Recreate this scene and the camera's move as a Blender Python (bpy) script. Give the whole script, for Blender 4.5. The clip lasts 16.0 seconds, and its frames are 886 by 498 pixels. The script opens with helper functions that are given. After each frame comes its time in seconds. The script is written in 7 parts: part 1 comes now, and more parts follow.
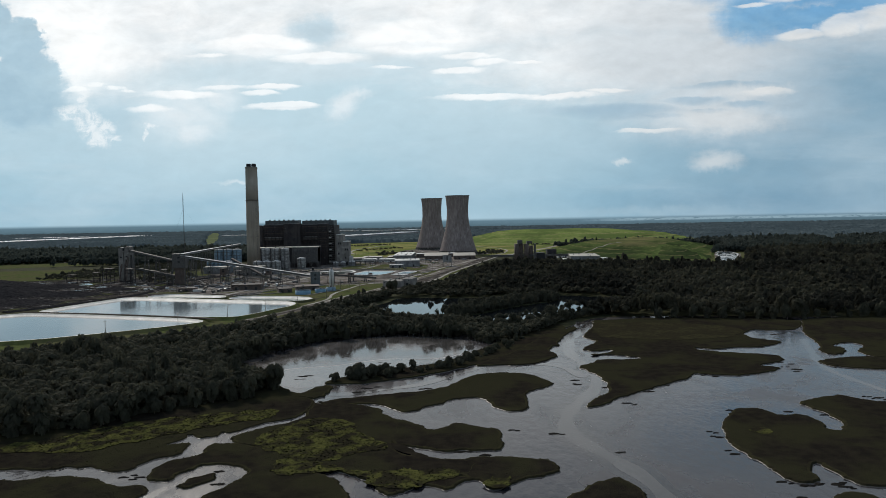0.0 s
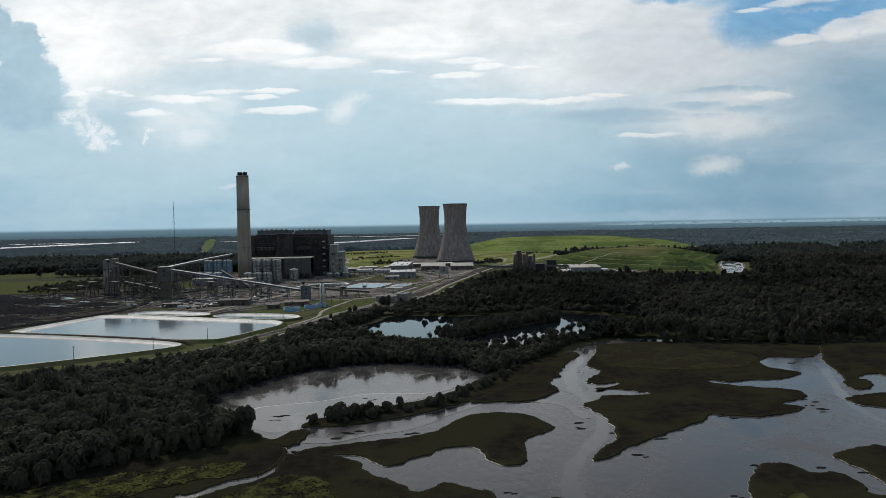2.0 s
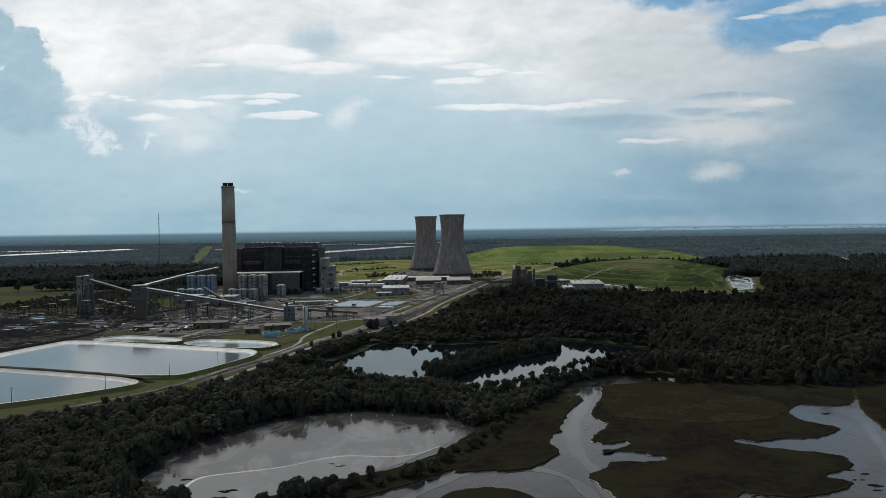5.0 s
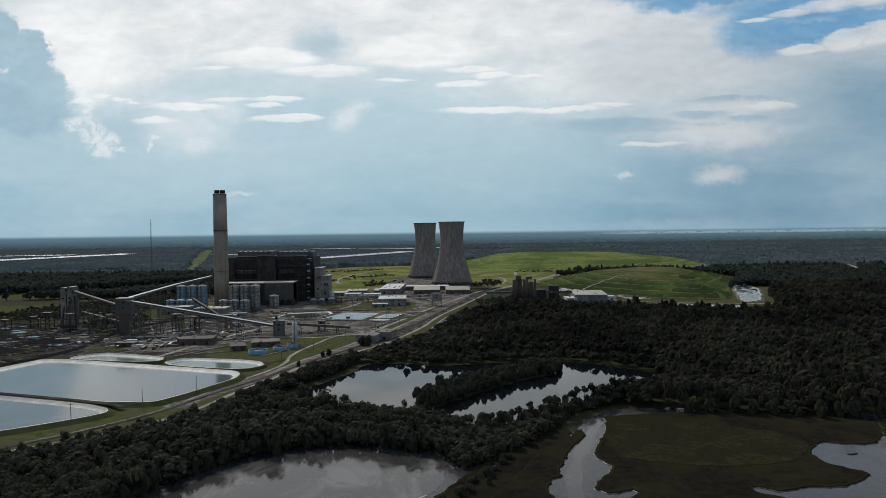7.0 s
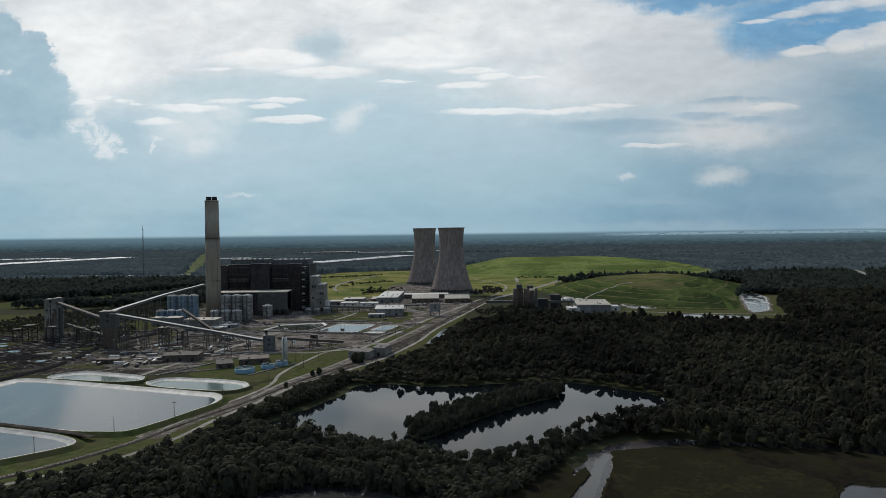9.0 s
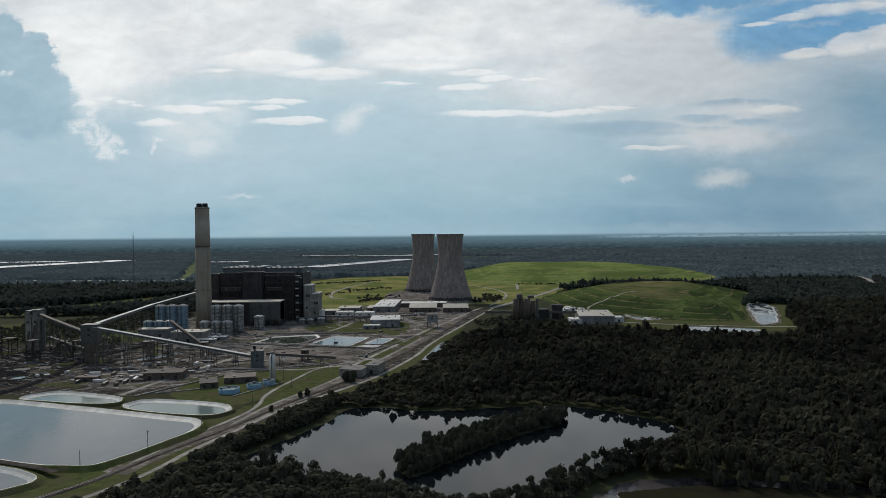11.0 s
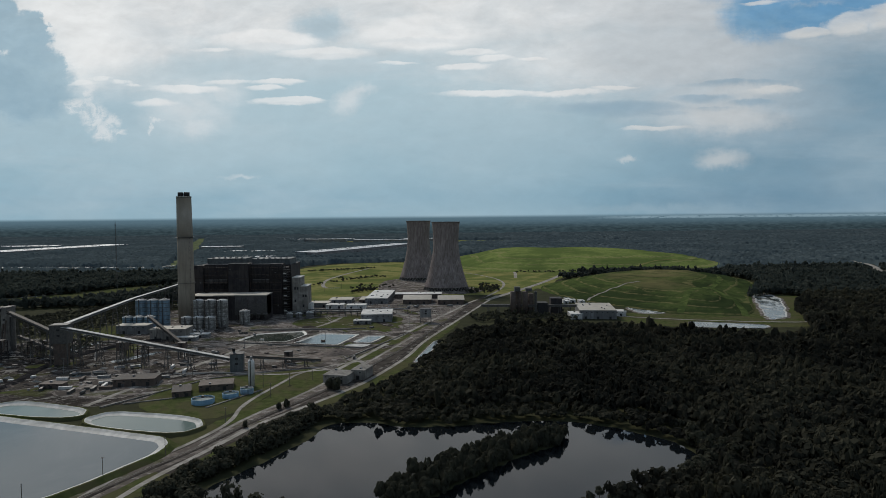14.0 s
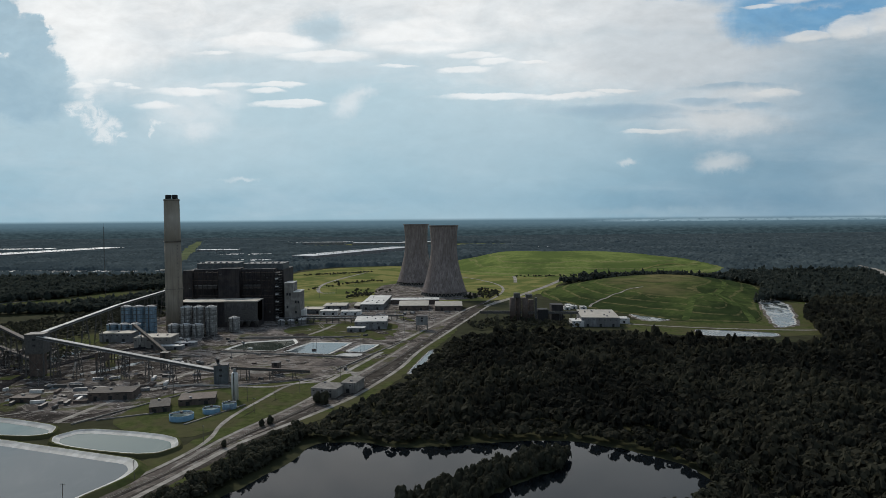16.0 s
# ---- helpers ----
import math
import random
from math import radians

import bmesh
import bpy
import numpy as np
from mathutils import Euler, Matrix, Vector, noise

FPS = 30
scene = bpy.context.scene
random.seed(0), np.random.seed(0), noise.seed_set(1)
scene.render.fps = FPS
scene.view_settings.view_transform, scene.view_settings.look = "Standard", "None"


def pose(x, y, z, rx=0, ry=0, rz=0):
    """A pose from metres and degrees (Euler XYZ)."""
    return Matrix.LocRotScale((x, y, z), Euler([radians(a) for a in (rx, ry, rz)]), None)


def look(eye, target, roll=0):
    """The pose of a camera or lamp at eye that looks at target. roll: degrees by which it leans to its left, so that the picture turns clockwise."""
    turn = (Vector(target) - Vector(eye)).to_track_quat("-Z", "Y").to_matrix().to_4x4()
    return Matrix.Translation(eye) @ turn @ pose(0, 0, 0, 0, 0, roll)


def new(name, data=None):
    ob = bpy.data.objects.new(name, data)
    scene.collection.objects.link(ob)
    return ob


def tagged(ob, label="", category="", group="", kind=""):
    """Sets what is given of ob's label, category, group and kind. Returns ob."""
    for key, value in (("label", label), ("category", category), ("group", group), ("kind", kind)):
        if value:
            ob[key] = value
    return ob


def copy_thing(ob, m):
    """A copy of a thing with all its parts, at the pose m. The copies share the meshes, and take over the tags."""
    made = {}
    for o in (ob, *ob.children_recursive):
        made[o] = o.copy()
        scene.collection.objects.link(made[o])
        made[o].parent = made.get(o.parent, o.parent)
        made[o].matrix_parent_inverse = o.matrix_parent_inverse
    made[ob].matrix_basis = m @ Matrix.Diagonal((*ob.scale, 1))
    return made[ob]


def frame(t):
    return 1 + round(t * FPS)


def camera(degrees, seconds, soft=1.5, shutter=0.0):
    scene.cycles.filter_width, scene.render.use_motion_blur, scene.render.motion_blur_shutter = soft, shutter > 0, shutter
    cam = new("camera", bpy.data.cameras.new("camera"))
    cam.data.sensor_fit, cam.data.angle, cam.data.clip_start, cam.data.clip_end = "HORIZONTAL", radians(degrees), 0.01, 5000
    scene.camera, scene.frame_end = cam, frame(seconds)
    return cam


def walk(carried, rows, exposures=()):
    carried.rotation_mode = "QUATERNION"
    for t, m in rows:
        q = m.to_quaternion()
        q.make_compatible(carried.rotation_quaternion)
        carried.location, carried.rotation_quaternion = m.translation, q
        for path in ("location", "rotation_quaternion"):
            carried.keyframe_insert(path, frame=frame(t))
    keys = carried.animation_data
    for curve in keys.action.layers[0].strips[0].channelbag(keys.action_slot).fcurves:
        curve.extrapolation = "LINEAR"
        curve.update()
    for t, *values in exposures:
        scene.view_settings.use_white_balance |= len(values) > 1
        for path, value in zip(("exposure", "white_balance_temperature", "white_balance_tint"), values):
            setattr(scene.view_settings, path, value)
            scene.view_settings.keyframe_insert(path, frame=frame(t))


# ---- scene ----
# ---- camera and flight: t, x, y, z, yaw, pitch, roll ----
cam = camera(66.0, 16.0, soft=0.7)
PATH = [
    (0.0, -0.0, 0.0, 91.601, -0.268, -2.737, 0.994),
    (0.5, 1.153, 8.862, 94.352, -0.28, -2.725, 0.95),
    (1.0, 2.346, 17.851, 96.727, -0.32, -2.592, 0.976),
    (1.5, 3.842, 27.047, 99.267, -0.312, -2.533, 0.97),
    (2.0, 5.352, 36.661, 101.759, -0.312, -2.375, 0.971),
    (2.5, 6.974, 46.448, 104.179, -0.332, -2.321, 1.005),
    (3.0, 8.48, 56.438, 106.323, -0.341, -2.209, 0.953),
    (3.5, 10.124, 66.47, 108.461, -0.353, -2.061, 0.923),
    (4.0, 11.817, 76.29, 110.712, -0.345, -2.042, 0.901),
    (6.5, 21.518, 122.288, 123.563, -0.081, -1.716, 0.678),
    (7.0, 23.114, 130.91, 125.929, -0.038, -1.691, 0.71),
    (7.5, 24.552, 139.455, 128.555, 0.02, -1.637, 0.705),
    (8.0, 26.051, 148.041, 131.319, 0.056, -1.635, 0.734),
    (8.5, 27.468, 156.769, 134.045, 0.075, -1.621, 0.728),
    (9.0, 28.744, 165.311, 136.521, 0.124, -1.583, 0.694),
    (11.5, 34.267, 209.742, 149.6, 0.181, -1.407, 0.542),
    (12.0, 35.474, 218.372, 152.346, 0.163, -1.378, 0.584),
    (12.5, 36.599, 226.596, 154.82, 0.167, -1.35, 0.574),
    (13.0, 37.792, 234.734, 157.246, 0.162, -1.31, 0.526),
    (13.5, 38.906, 242.907, 159.397, 0.171, -1.293, 0.553),
    (13.78, 39.575, 247.553, 160.266, 0.119, -1.293, 0.547),
    (13.9, 39.861, 249.544, 160.638, 0.097, -2.256, 0.545),
    (14.0, 40.1, 251.203, 160.948, 0.079, -3.045, 0.543),
    (14.5, 41.293, 259.606, 161.552, 0.117, -2.994, 0.513),
    (15.0, 42.417, 268.364, 161.778, 0.101, -2.918, 0.488),
    (15.5, 43.464, 277.345, 161.932, 0.109, -2.843, 0.388),
    (16.0, 44.746, 286.48, 161.916, 0.097, -2.806, 0.487),
]
walk(cam, [(t, pose(x, y, z, 90 + pitch, roll, yaw)) for t, x, y, z, yaw, pitch, roll in PATH],
     [(0.0, 0.20), (4.0, 0.09), (8.0, 0.02), (13.5, -0.05), (13.78, -0.07), (14.0, -0.17), (14.5, -0.13), (15.0, -0.05), (16.0, 0.03)])

# ---- world: hazy bright sky with a broken cloud deck; sun ahead behind thin cloud ----
SUN_AZ, SUN_EL, SKY_K = -30.0, 38.0, 0.06      # degrees: turn from straight ahead, height; strength of the clear sky


class Graph:
    """Small helper to write node trees as formulas."""

    def __init__(self, tree):
        self.tree = tree

    def node(self, kind):
        return self.tree.nodes.new(kind)

    def put(self, socket, value):
        if isinstance(value, bpy.types.NodeSocket):
            self.tree.links.new(value, socket)
        elif isinstance(value, tuple) and len(value) == 3 and socket.type == "RGBA":
            socket.default_value = (*value, 1)
        else:
            socket.default_value = value

    def math(self, op, a, b=0.0, c=0.0, clamp=False):
        n = self.node("ShaderNodeMath")
        n.operation, n.use_clamp = op, clamp
        for s, v in zip(n.inputs, (a, b, c)):
            self.put(s, v)
        return n.outputs[0]

    def step(self, v, lo, hi, to0=0.0, to1=1.0):
        n = self.node("ShaderNodeMapRange")
        n.interpolation_type = "SMOOTHSTEP"
        for s, x in zip(n.inputs, (v, lo, hi, to0, to1)):
            self.put(s, x)
        return n.outputs[0]

    def mix(self, fac, a, b, mode="MIX"):
        n = self.node("ShaderNodeMix")
        n.data_type, n.blend_type = "RGBA", mode
        self.put(n.inputs[0], fac)
        self.put(n.inputs[6], a)
        self.put(n.inputs[7], b)
        return n.outputs[2]

    def xyz(self, x, y, z=0.0):
        n = self.node("ShaderNodeCombineXYZ")
        for s, v in zip(n.inputs, (x, y, z)):
            self.put(s, v)
        return n.outputs[0]

    def noise(self, vec, scale, detail=4.0, rough=0.55, warp=0.0):
        n = self.node("ShaderNodeTexNoise")
        self.put(n.inputs["Vector"], vec)
        for key, v in (("Scale", scale), ("Detail", detail), ("Roughness", rough), ("Distortion", warp)):
            n.inputs[key].default_value = v
        return n.outputs["Fac"]

    def scaled(self, vec, sx, sy, sz):
        n = self.node("ShaderNodeVectorMath")
        n.operation = "MULTIPLY"
        self.put(n.inputs[0], vec)
        n.inputs[1].default_value = (sx, sy, sz)
        return n.outputs[0]


def srgb(r, g, b):
    return tuple((c / 255 / 12.92) if c <= 10 else ((c / 255 + 0.055) / 1.055) ** 2.4 for c in (r, g, b))


world = bpy.data.worlds.new("sky")
scene.world = world
world.use_nodes = True
world.node_tree.nodes.clear()
G = Graph(world.node_tree)
way = G.node("ShaderNodeTexCoord").outputs["Generated"]
split = G.node("ShaderNodeSeparateXYZ")
G.put(split.inputs[0], way)
DX, DY, DZ = split.outputs
front = G.step(DY, 0.15, 0.4)
dyy = G.math("MAXIMUM", DY, 0.05)
# chart of the sky ahead, in thousandths of the distance: U to the right, V upwards from the horizon
U0 = G.math("MULTIPLY", G.math("DIVIDE", DX, dyy), 1000)
V0 = G.math("MULTIPLY", G.math("DIVIDE", DZ, dyy), 1000)
chart = G.xyz(U0, V0)
w1 = G.noise(chart, 0.03, 5, 0.62)
w2 = G.noise(G.xyz(V0, G.math("ADD", U0, 500)), 0.03, 5, 0.62)
w3 = G.noise(chart, 0.008, 3, 0.5)
w4 = G.noise(chart, 0.11, 3, 0.6)
U = G.math("ADD", U0, G.math("ADD", G.math("MULTIPLY", G.math("SUBTRACT", w1, 0.5), 40), G.math("MULTIPLY", G.math("SUBTRACT", w4, 0.5), 9)))
V = G.math("ADD", V0, G.math("ADD", G.math("MULTIPLY", G.math("SUBTRACT", w2, 0.5), 26), G.math("MULTIPLY", G.math("SUBTRACT", w4, 0.5), 7)))
streak = G.noise(G.scaled(chart, 0.3, 1.6, 1), 0.012, 7, 0.6, 0.3)
puff = G.noise(G.scaled(chart, 0.7, 1.3, 1), 0.012, 6, 0.6, 0.4)
wide = G.noise(G.scaled(chart, 0.5, 1.0, 1), 0.0045, 4, 0.55)
fray = G.math("SUBTRACT", G.noise(G.scaled(chart, 0.35, 1.4, 1), 0.045, 7, 0.65, 0.5), 0.5)
US = G.math("ADD", U0, G.math("MULTIPLY", G.math("SUBTRACT", w1, 0.5), 26))
VS = G.math("ADD", V0, G.math("MULTIPLY", G.math("SUBTRACT", G.noise(G.scaled(chart, 0.5, 1, 1), 0.03, 5, 0.6), 0.5), 16))


def place(x, y):
    """Where a mark of the level sky chart lies, from the chart's upper left corner."""
    return (x - 785 + 0.0128 * (y - 441)) / 1.207, (406.5 - 0.0128 * (x - 784) - y) / 1.207


def blob(x, y, rx, ry, soft=0.5, lean=0.0, torn=0.55):
    """A soft-edged cloud patch: middle and half-widths."""
    u, v = place(x, y)
    a = G.math("DIVIDE", G.math("SUBTRACT", U, u), rx / 1.207)
    b = G.math("SUBTRACT", G.math("DIVIDE", G.math("SUBTRACT", V, v), ry / 1.207), G.math("MULTIPLY", a, lean))
    r = G.math("SQRT", G.math("ADD", G.math("MULTIPLY", a, a), G.math("MULTIPLY", b, b)))
    return G.step(G.math("MULTIPLY_ADD", fray, torn, r), 1 + soft, 1 - soft)


def lens(x, y, rx, ry, soft=0.5, lean=0.0, torn=1.15):
    """A smooth lens-shaped cloud, sharp along its arched top, frayed and thin below."""
    u, v = place(x, y)
    a = G.math("DIVIDE", G.math("SUBTRACT", US, u), rx * 0.98 / 1.207)
    b = G.math("SUBTRACT", G.math("DIVIDE", G.math("SUBTRACT", VS, v), ry * 1.0 / 1.207), G.math("MULTIPLY", a, lean))
    r = G.math("ADD", G.math("POWER", G.math("ABSOLUTE", a), 1.5), G.math("MULTIPLY", b, b))
    edge = G.step(b, -0.8, 0.6, soft * 2.0, soft * 0.9)
    return G.step(G.math("MULTIPLY_ADD", fray, torn, r), G.math("ADD", 1.0, edge), G.math("SUBTRACT", 1.0, edge))


def union(masks):
    out = masks[0]
    for m in masks[1:]:
        out = G.math("MAXIMUM", out, m)
    return out


def lay(col, mask, amount, tone):
    return G.mix(G.math("MULTIPLY", mask, amount), col, tone)


sky = G.node("ShaderNodeTexSky")
sky.sky_type, sky.sun_disc = "NISHITA", False
sky.sun_elevation, sky.sun_rotation = radians(SUN_EL), radians(SUN_AZ)
sky.air_density, sky.dust_density = 1.2, 0.6
clear = G.mix(1.0, sky.outputs[0], (SKY_K, SKY_K, SKY_K), "MULTIPLY")

# haze and rain veil, from the horizon upwards, deeper blue to the right
ramp = G.node("ShaderNodeValToRGB")
G.put(ramp.inputs[0], G.math("DIVIDE", V0, 400, clamp=True))
stops = ((0.0, (146, 180, 197)), (0.06, (140, 177, 196)), (0.15, (158, 190, 205)), (0.3, (174, 200, 212)), (0.5, (180, 204, 215)), (0.7, (196, 212, 220)), (0.95, (212, 221, 226)))
for i, (at, c) in enumerate(stops):
    e = ramp.color_ramp.elements[i] if i < 2 else ramp.color_ramp.elements.new(at)
    e.position, e.color = at, (*srgb(*c), 1)
veil = ramp.outputs[0]
veil = G.mix(G.math("MULTIPLY", G.step(U0, 20, 560), 0.85), veil, srgb(108, 143, 166))
veil = G.mix(G.math("MULTIPLY", G.step(U0, -300, -680), 0.35), veil, srgb(146, 180, 198))
veil = G.mix(G.math("MULTIPLY", G.step(V0, 320, 420), G.step(U0, -150, 300)), veil, srgb(112, 146, 172))
veil = lay(veil, G.step(wide, 0.35, 0.7), 0.35, srgb(196, 212, 220))
veil = lay(veil, G.step(streak, 0.45, 0.75), 0.16, srgb(208, 219, 225))
veil = lay(veil, blob(860, 330, 160, 90, 0.9), 0.45, srgb(166, 190, 203))
veil = lay(veil, blob(1180, 398, 130, 8, 0.8), 0.55, srgb(160, 184, 197))
veil = lay(veil, blob(1380, 385, 260, 22, 0.9), 0.4, srgb(108, 144, 168))

# the bright deck, its lower edge ragged
edge = G.math("ADD", G.math("MULTIPLY", G.math("SUBTRACT", w3, 0.5), 60), G.math("MULTIPLY", G.math("SUBTRACT", streak, 0.5), 110))
deck = G.step(G.math("ADD", V0, edge), 185, 285)
deck = union([deck, G.math("MULTIPLY", blob(1160, 130, 330, 70, 0.6), 0.9), G.math("MULTIPLY", blob(1300, 205, 170, 60, 0.7), 0.75), G.math("MULTIPLY", blob(230, 90, 160, 95, 0.5), 0.95)])
deck_col = G.mix(G.step(puff, 0.3, 0.72), srgb(216, 221, 224), srgb(242, 243, 243))
deck_col = G.mix(G.math("MULTIPLY", G.step(U0, 20, 480), 0.85), deck_col, srgb(186, 195, 202))
deck_col = lay(deck_col, blob(1480, 210, 130, 110, 0.9), 0.7, srgb(140, 165, 182))
deck_col = lay(deck_col, blob(1240, 120, 190, 60, 0.8), 0.55, srgb(202, 206, 209))
col = G.mix(G.math("MULTIPLY", deck, 0.92), veil, deck_col)

# softer greys within it
col = lay(col, blob(430, 160, 190, 22, 0.7), 0.7, srgb(190, 209, 218))
col = lay(col, blob(580, 82, 48, 26, 0.55), 0.85, srgb(176, 198, 210))
col = lay(col, blob(600, 150, 220, 20, 0.8), 0.35, srgb(192, 208, 217))
col = lay(col, blob(150, 22, 170, 16, 0.9), 0.35, srgb(204, 215, 221))
col = lay(col, blob(560, 40, 160, 16, 0.9), 0.3, srgb(208, 217, 222))

# the dark bank on one side, lobed, with the light breaking over its rim
glow = union([blob(170, 100, 75, 75, 0.8), blob(120, 60, 60, 40, 0.8)])
col = lay(col, glow, 0.75, srgb(244, 246, 246))
bank = union([blob(-20, 110, 70, 100, 0.22), blob(10, 55, 42, 34, 0.16), blob(45, 120, 66, 62, 0.12), blob(78, 92, 26, 30, 0.12), blob(60, 190, 80, 60, 0.22), blob(95, 165, 36, 45, 0.16)])
col = lay(col, bank, 0.92, G.mix(G.step(puff, 0.3, 0.7), srgb(152, 181, 198), srgb(166, 193, 207)))

# the blue opening
hole = union([blob(1250, 0, 150, 15, 0.5, -0.05), blob(1200, 14, 60, 14, 0.5), blob(1420, 20, 150, 26, 0.5), blob(1345, 58, 66, 44, 0.4), blob(1440, 62, 110, 26, 0.4, 0.25), blob(1540, 34, 90, 16, 0.5, 0.2)])
col = lay(col, hole, 0.94, G.mix(G.step(puff, 0.35, 0.7), srgb(98, 150, 190), srgb(122, 166, 198)))
under = union([lens(1240, 204, 48, 8, 0.6), lens(1330, 211, 42, 6, 0.5), lens(1262, 222, 30, 4, 0.6), lens(1110, 222, 110, 12, 0.8, -0.3), lens(1300, 178, 70, 5, 0.8), lens(1180, 231, 40, 4, 0.6)])
col = lay(col, under, 0.6, srgb(140, 168, 187))
soft_white = union([blob(340, 222, 60, 42, 0.8), blob(355, 255, 36, 16, 0.7), blob(625, 208, 24, 20, 0.8, 0.6), blob(640, 194, 26, 8, 0.8, 0.5), blob(1290, 238, 100, 22, 0.6), blob(1335, 190, 62, 12, 0.6),
                    blob(1274, 310, 40, 14, 0.7), blob(1110, 312, 15, 5, 0.7), blob(430, 346, 26, 4, 0.8), blob(410, 195, 34, 22, 0.8)])
col = lay(col, G.math("MULTIPLY", soft_white, G.step(puff, 0.3, 0.6, 0.45, 1.0)), 0.62, G.mix(G.step(U0, 50, 420), srgb(228, 233, 236), srgb(210, 213, 214)))
white = union([
    lens(485, 107, 92, 19, 0.35, -0.12), lens(578, 128, 78, 10, 0.4, -0.1), lens(390, 124, 34, 3, 0.6), lens(752, 92, 112, 26, 0.55), lens(745, 114, 70, 8, 0.6),
    lens(340, 192, 64, 8, 0.4), lens(500, 179, 46, 5, 0.45), lens(420, 179, 40, 4, 0.6), lens(478, 190, 30, 5, 0.4), lens(518, 211, 62, 8, 0.28), lens(280, 215, 34, 6, 0.6),
    lens(843, 126, 40, 6, 0.4), lens(876, 137, 36, 6, 0.45), lens(826, 151, 44, 6, 0.4), lens(945, 137, 24, 3, 0.5), lens(710, 145, 30, 3, 0.7),
    lens(880, 197, 92, 6, 0.45), lens(1010, 196, 70, 5, 0.5, 0.5), lens(1085, 187, 40, 4, 0.5, 0.4), lens(1365, 190, 44, 7, 0.55), lens(1160, 257, 56, 4, 0.5),
    lens(1425, 92, 44, 9, 0.35, 0.3), lens(1500, 74, 46, 20, 0.3, 0.4), lens(1560, 62, 60, 22, 0.3, 0.3), lens(1345, 40, 32, 4, 0.5, 0.5), lens(1410, 27, 44, 7, 0.5, 0.6), lens(1470, 14, 56, 11, 0.5, 0.5), lens(1530, 8, 40, 8, 0.5, 0.2)])
white_tone = G.mix(G.step(U0, 50, 420), srgb(244, 245, 245), srgb(218, 219, 218))
col = lay(col, G.math("MULTIPLY", white, G.step(puff, 0.3, 0.55, 0.55, 1.0)), 0.72, white_tone)
col = lay(col, union([lens(505, 117, 70, 5, 0.8), lens(590, 133, 60, 4, 0.8), lens(520, 215, 50, 3, 0.8), lens(760, 108, 70, 6, 0.8)]), 0.35, srgb(206, 216, 222))

# the small towering cloud, bright along its ragged rim
lumps = G.step(G.noise(chart, 0.055, 6, 0.7, 0.4), 0.38, 0.56)
tower_cloud = union([blob(168, 196, 9, 26, 0.6), blob(150, 222, 24, 12, 0.5), blob(174, 240, 20, 26, 0.5), blob(190, 266, 20, 15, 0.5), blob(205, 250, 14, 12, 0.6), blob(215, 266, 14, 4, 0.6), blob(285, 248, 12, 4, 0.5), blob(277, 258, 5, 10, 0.5), blob(15, 130, 12, 4, 0.6)])
rim = union([lens(160, 181, 20, 4, 0.5, 0.3), lens(192, 174, 18, 4, 0.5), lens(222, 180, 22, 4, 0.5, -0.5), lens(246, 187, 14, 3, 0.5)])
col = lay(col, blob(205, 225, 50, 48, 0.6), 0.3, srgb(158, 188, 204))
col = lay(col, G.math("MULTIPLY", tower_cloud, G.math("MULTIPLY_ADD", lumps, 0.75, 0.25)), 0.8, srgb(226, 232, 235))
col = lay(col, G.math("MULTIPLY", rim, G.step(w2, 0.36, 0.52)), 0.6, srgb(240, 243, 243))

# billows lit from above, and fine fibres through all of it
relief = G.math("SUBTRACT", G.noise(G.scaled(chart, 0.6, 1.25, 1), 0.016, 6, 0.6, 0.3), G.noise(G.scaled(G.xyz(G.math("ADD", U0, -5.0), G.math("ADD", V0, 9.0)), 0.6, 1.25, 1), 0.016, 6, 0.6, 0.3))
fibre = G.noise(G.scaled(chart, 0.8, 1.5, 1), 0.035, 8, 0.62, 0.5)
grain = G.math("ADD", G.math("MULTIPLY_ADD", fibre, 0.13, 0.935), G.math("MULTIPLY", relief, G.math("MULTIPLY_ADD", deck, 0.30, 0.12)))
col = G.mix(1.0, col, G.xyz(grain, grain, grain), "MULTIPLY")

# beside, above and behind: clear sky, with thin broken cloud
round_noise = G.noise(G.scaled(way, 1, 1, 2.2), 2.6, 6, 0.6)
col_round = G.mix(G.step(round_noise, 0.40, 0.66, 0.12, 0.80), clear, srgb(176, 193, 208))
col = G.mix(front, col_round, col)
high = G.step(DZ, 0.34, 0.5)
col = G.mix(high, col, col_round)

# land beyond the ground sheet, its haze painted into the colour, with a wide far river on one side
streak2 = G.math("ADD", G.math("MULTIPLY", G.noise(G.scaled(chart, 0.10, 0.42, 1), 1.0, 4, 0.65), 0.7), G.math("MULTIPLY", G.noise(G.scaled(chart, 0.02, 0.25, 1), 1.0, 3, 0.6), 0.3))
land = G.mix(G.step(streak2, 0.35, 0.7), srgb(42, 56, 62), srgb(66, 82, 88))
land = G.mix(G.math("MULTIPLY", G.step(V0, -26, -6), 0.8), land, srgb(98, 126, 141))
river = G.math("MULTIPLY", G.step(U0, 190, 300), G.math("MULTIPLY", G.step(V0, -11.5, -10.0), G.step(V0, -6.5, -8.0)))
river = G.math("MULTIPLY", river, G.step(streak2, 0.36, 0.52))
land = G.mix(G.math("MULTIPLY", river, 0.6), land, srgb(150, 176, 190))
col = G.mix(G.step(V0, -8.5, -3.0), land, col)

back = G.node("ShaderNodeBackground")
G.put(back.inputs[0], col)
back.inputs[1].default_value = 1.0
G.put(G.node("ShaderNodeOutputWorld").inputs[0], back.outputs[0])

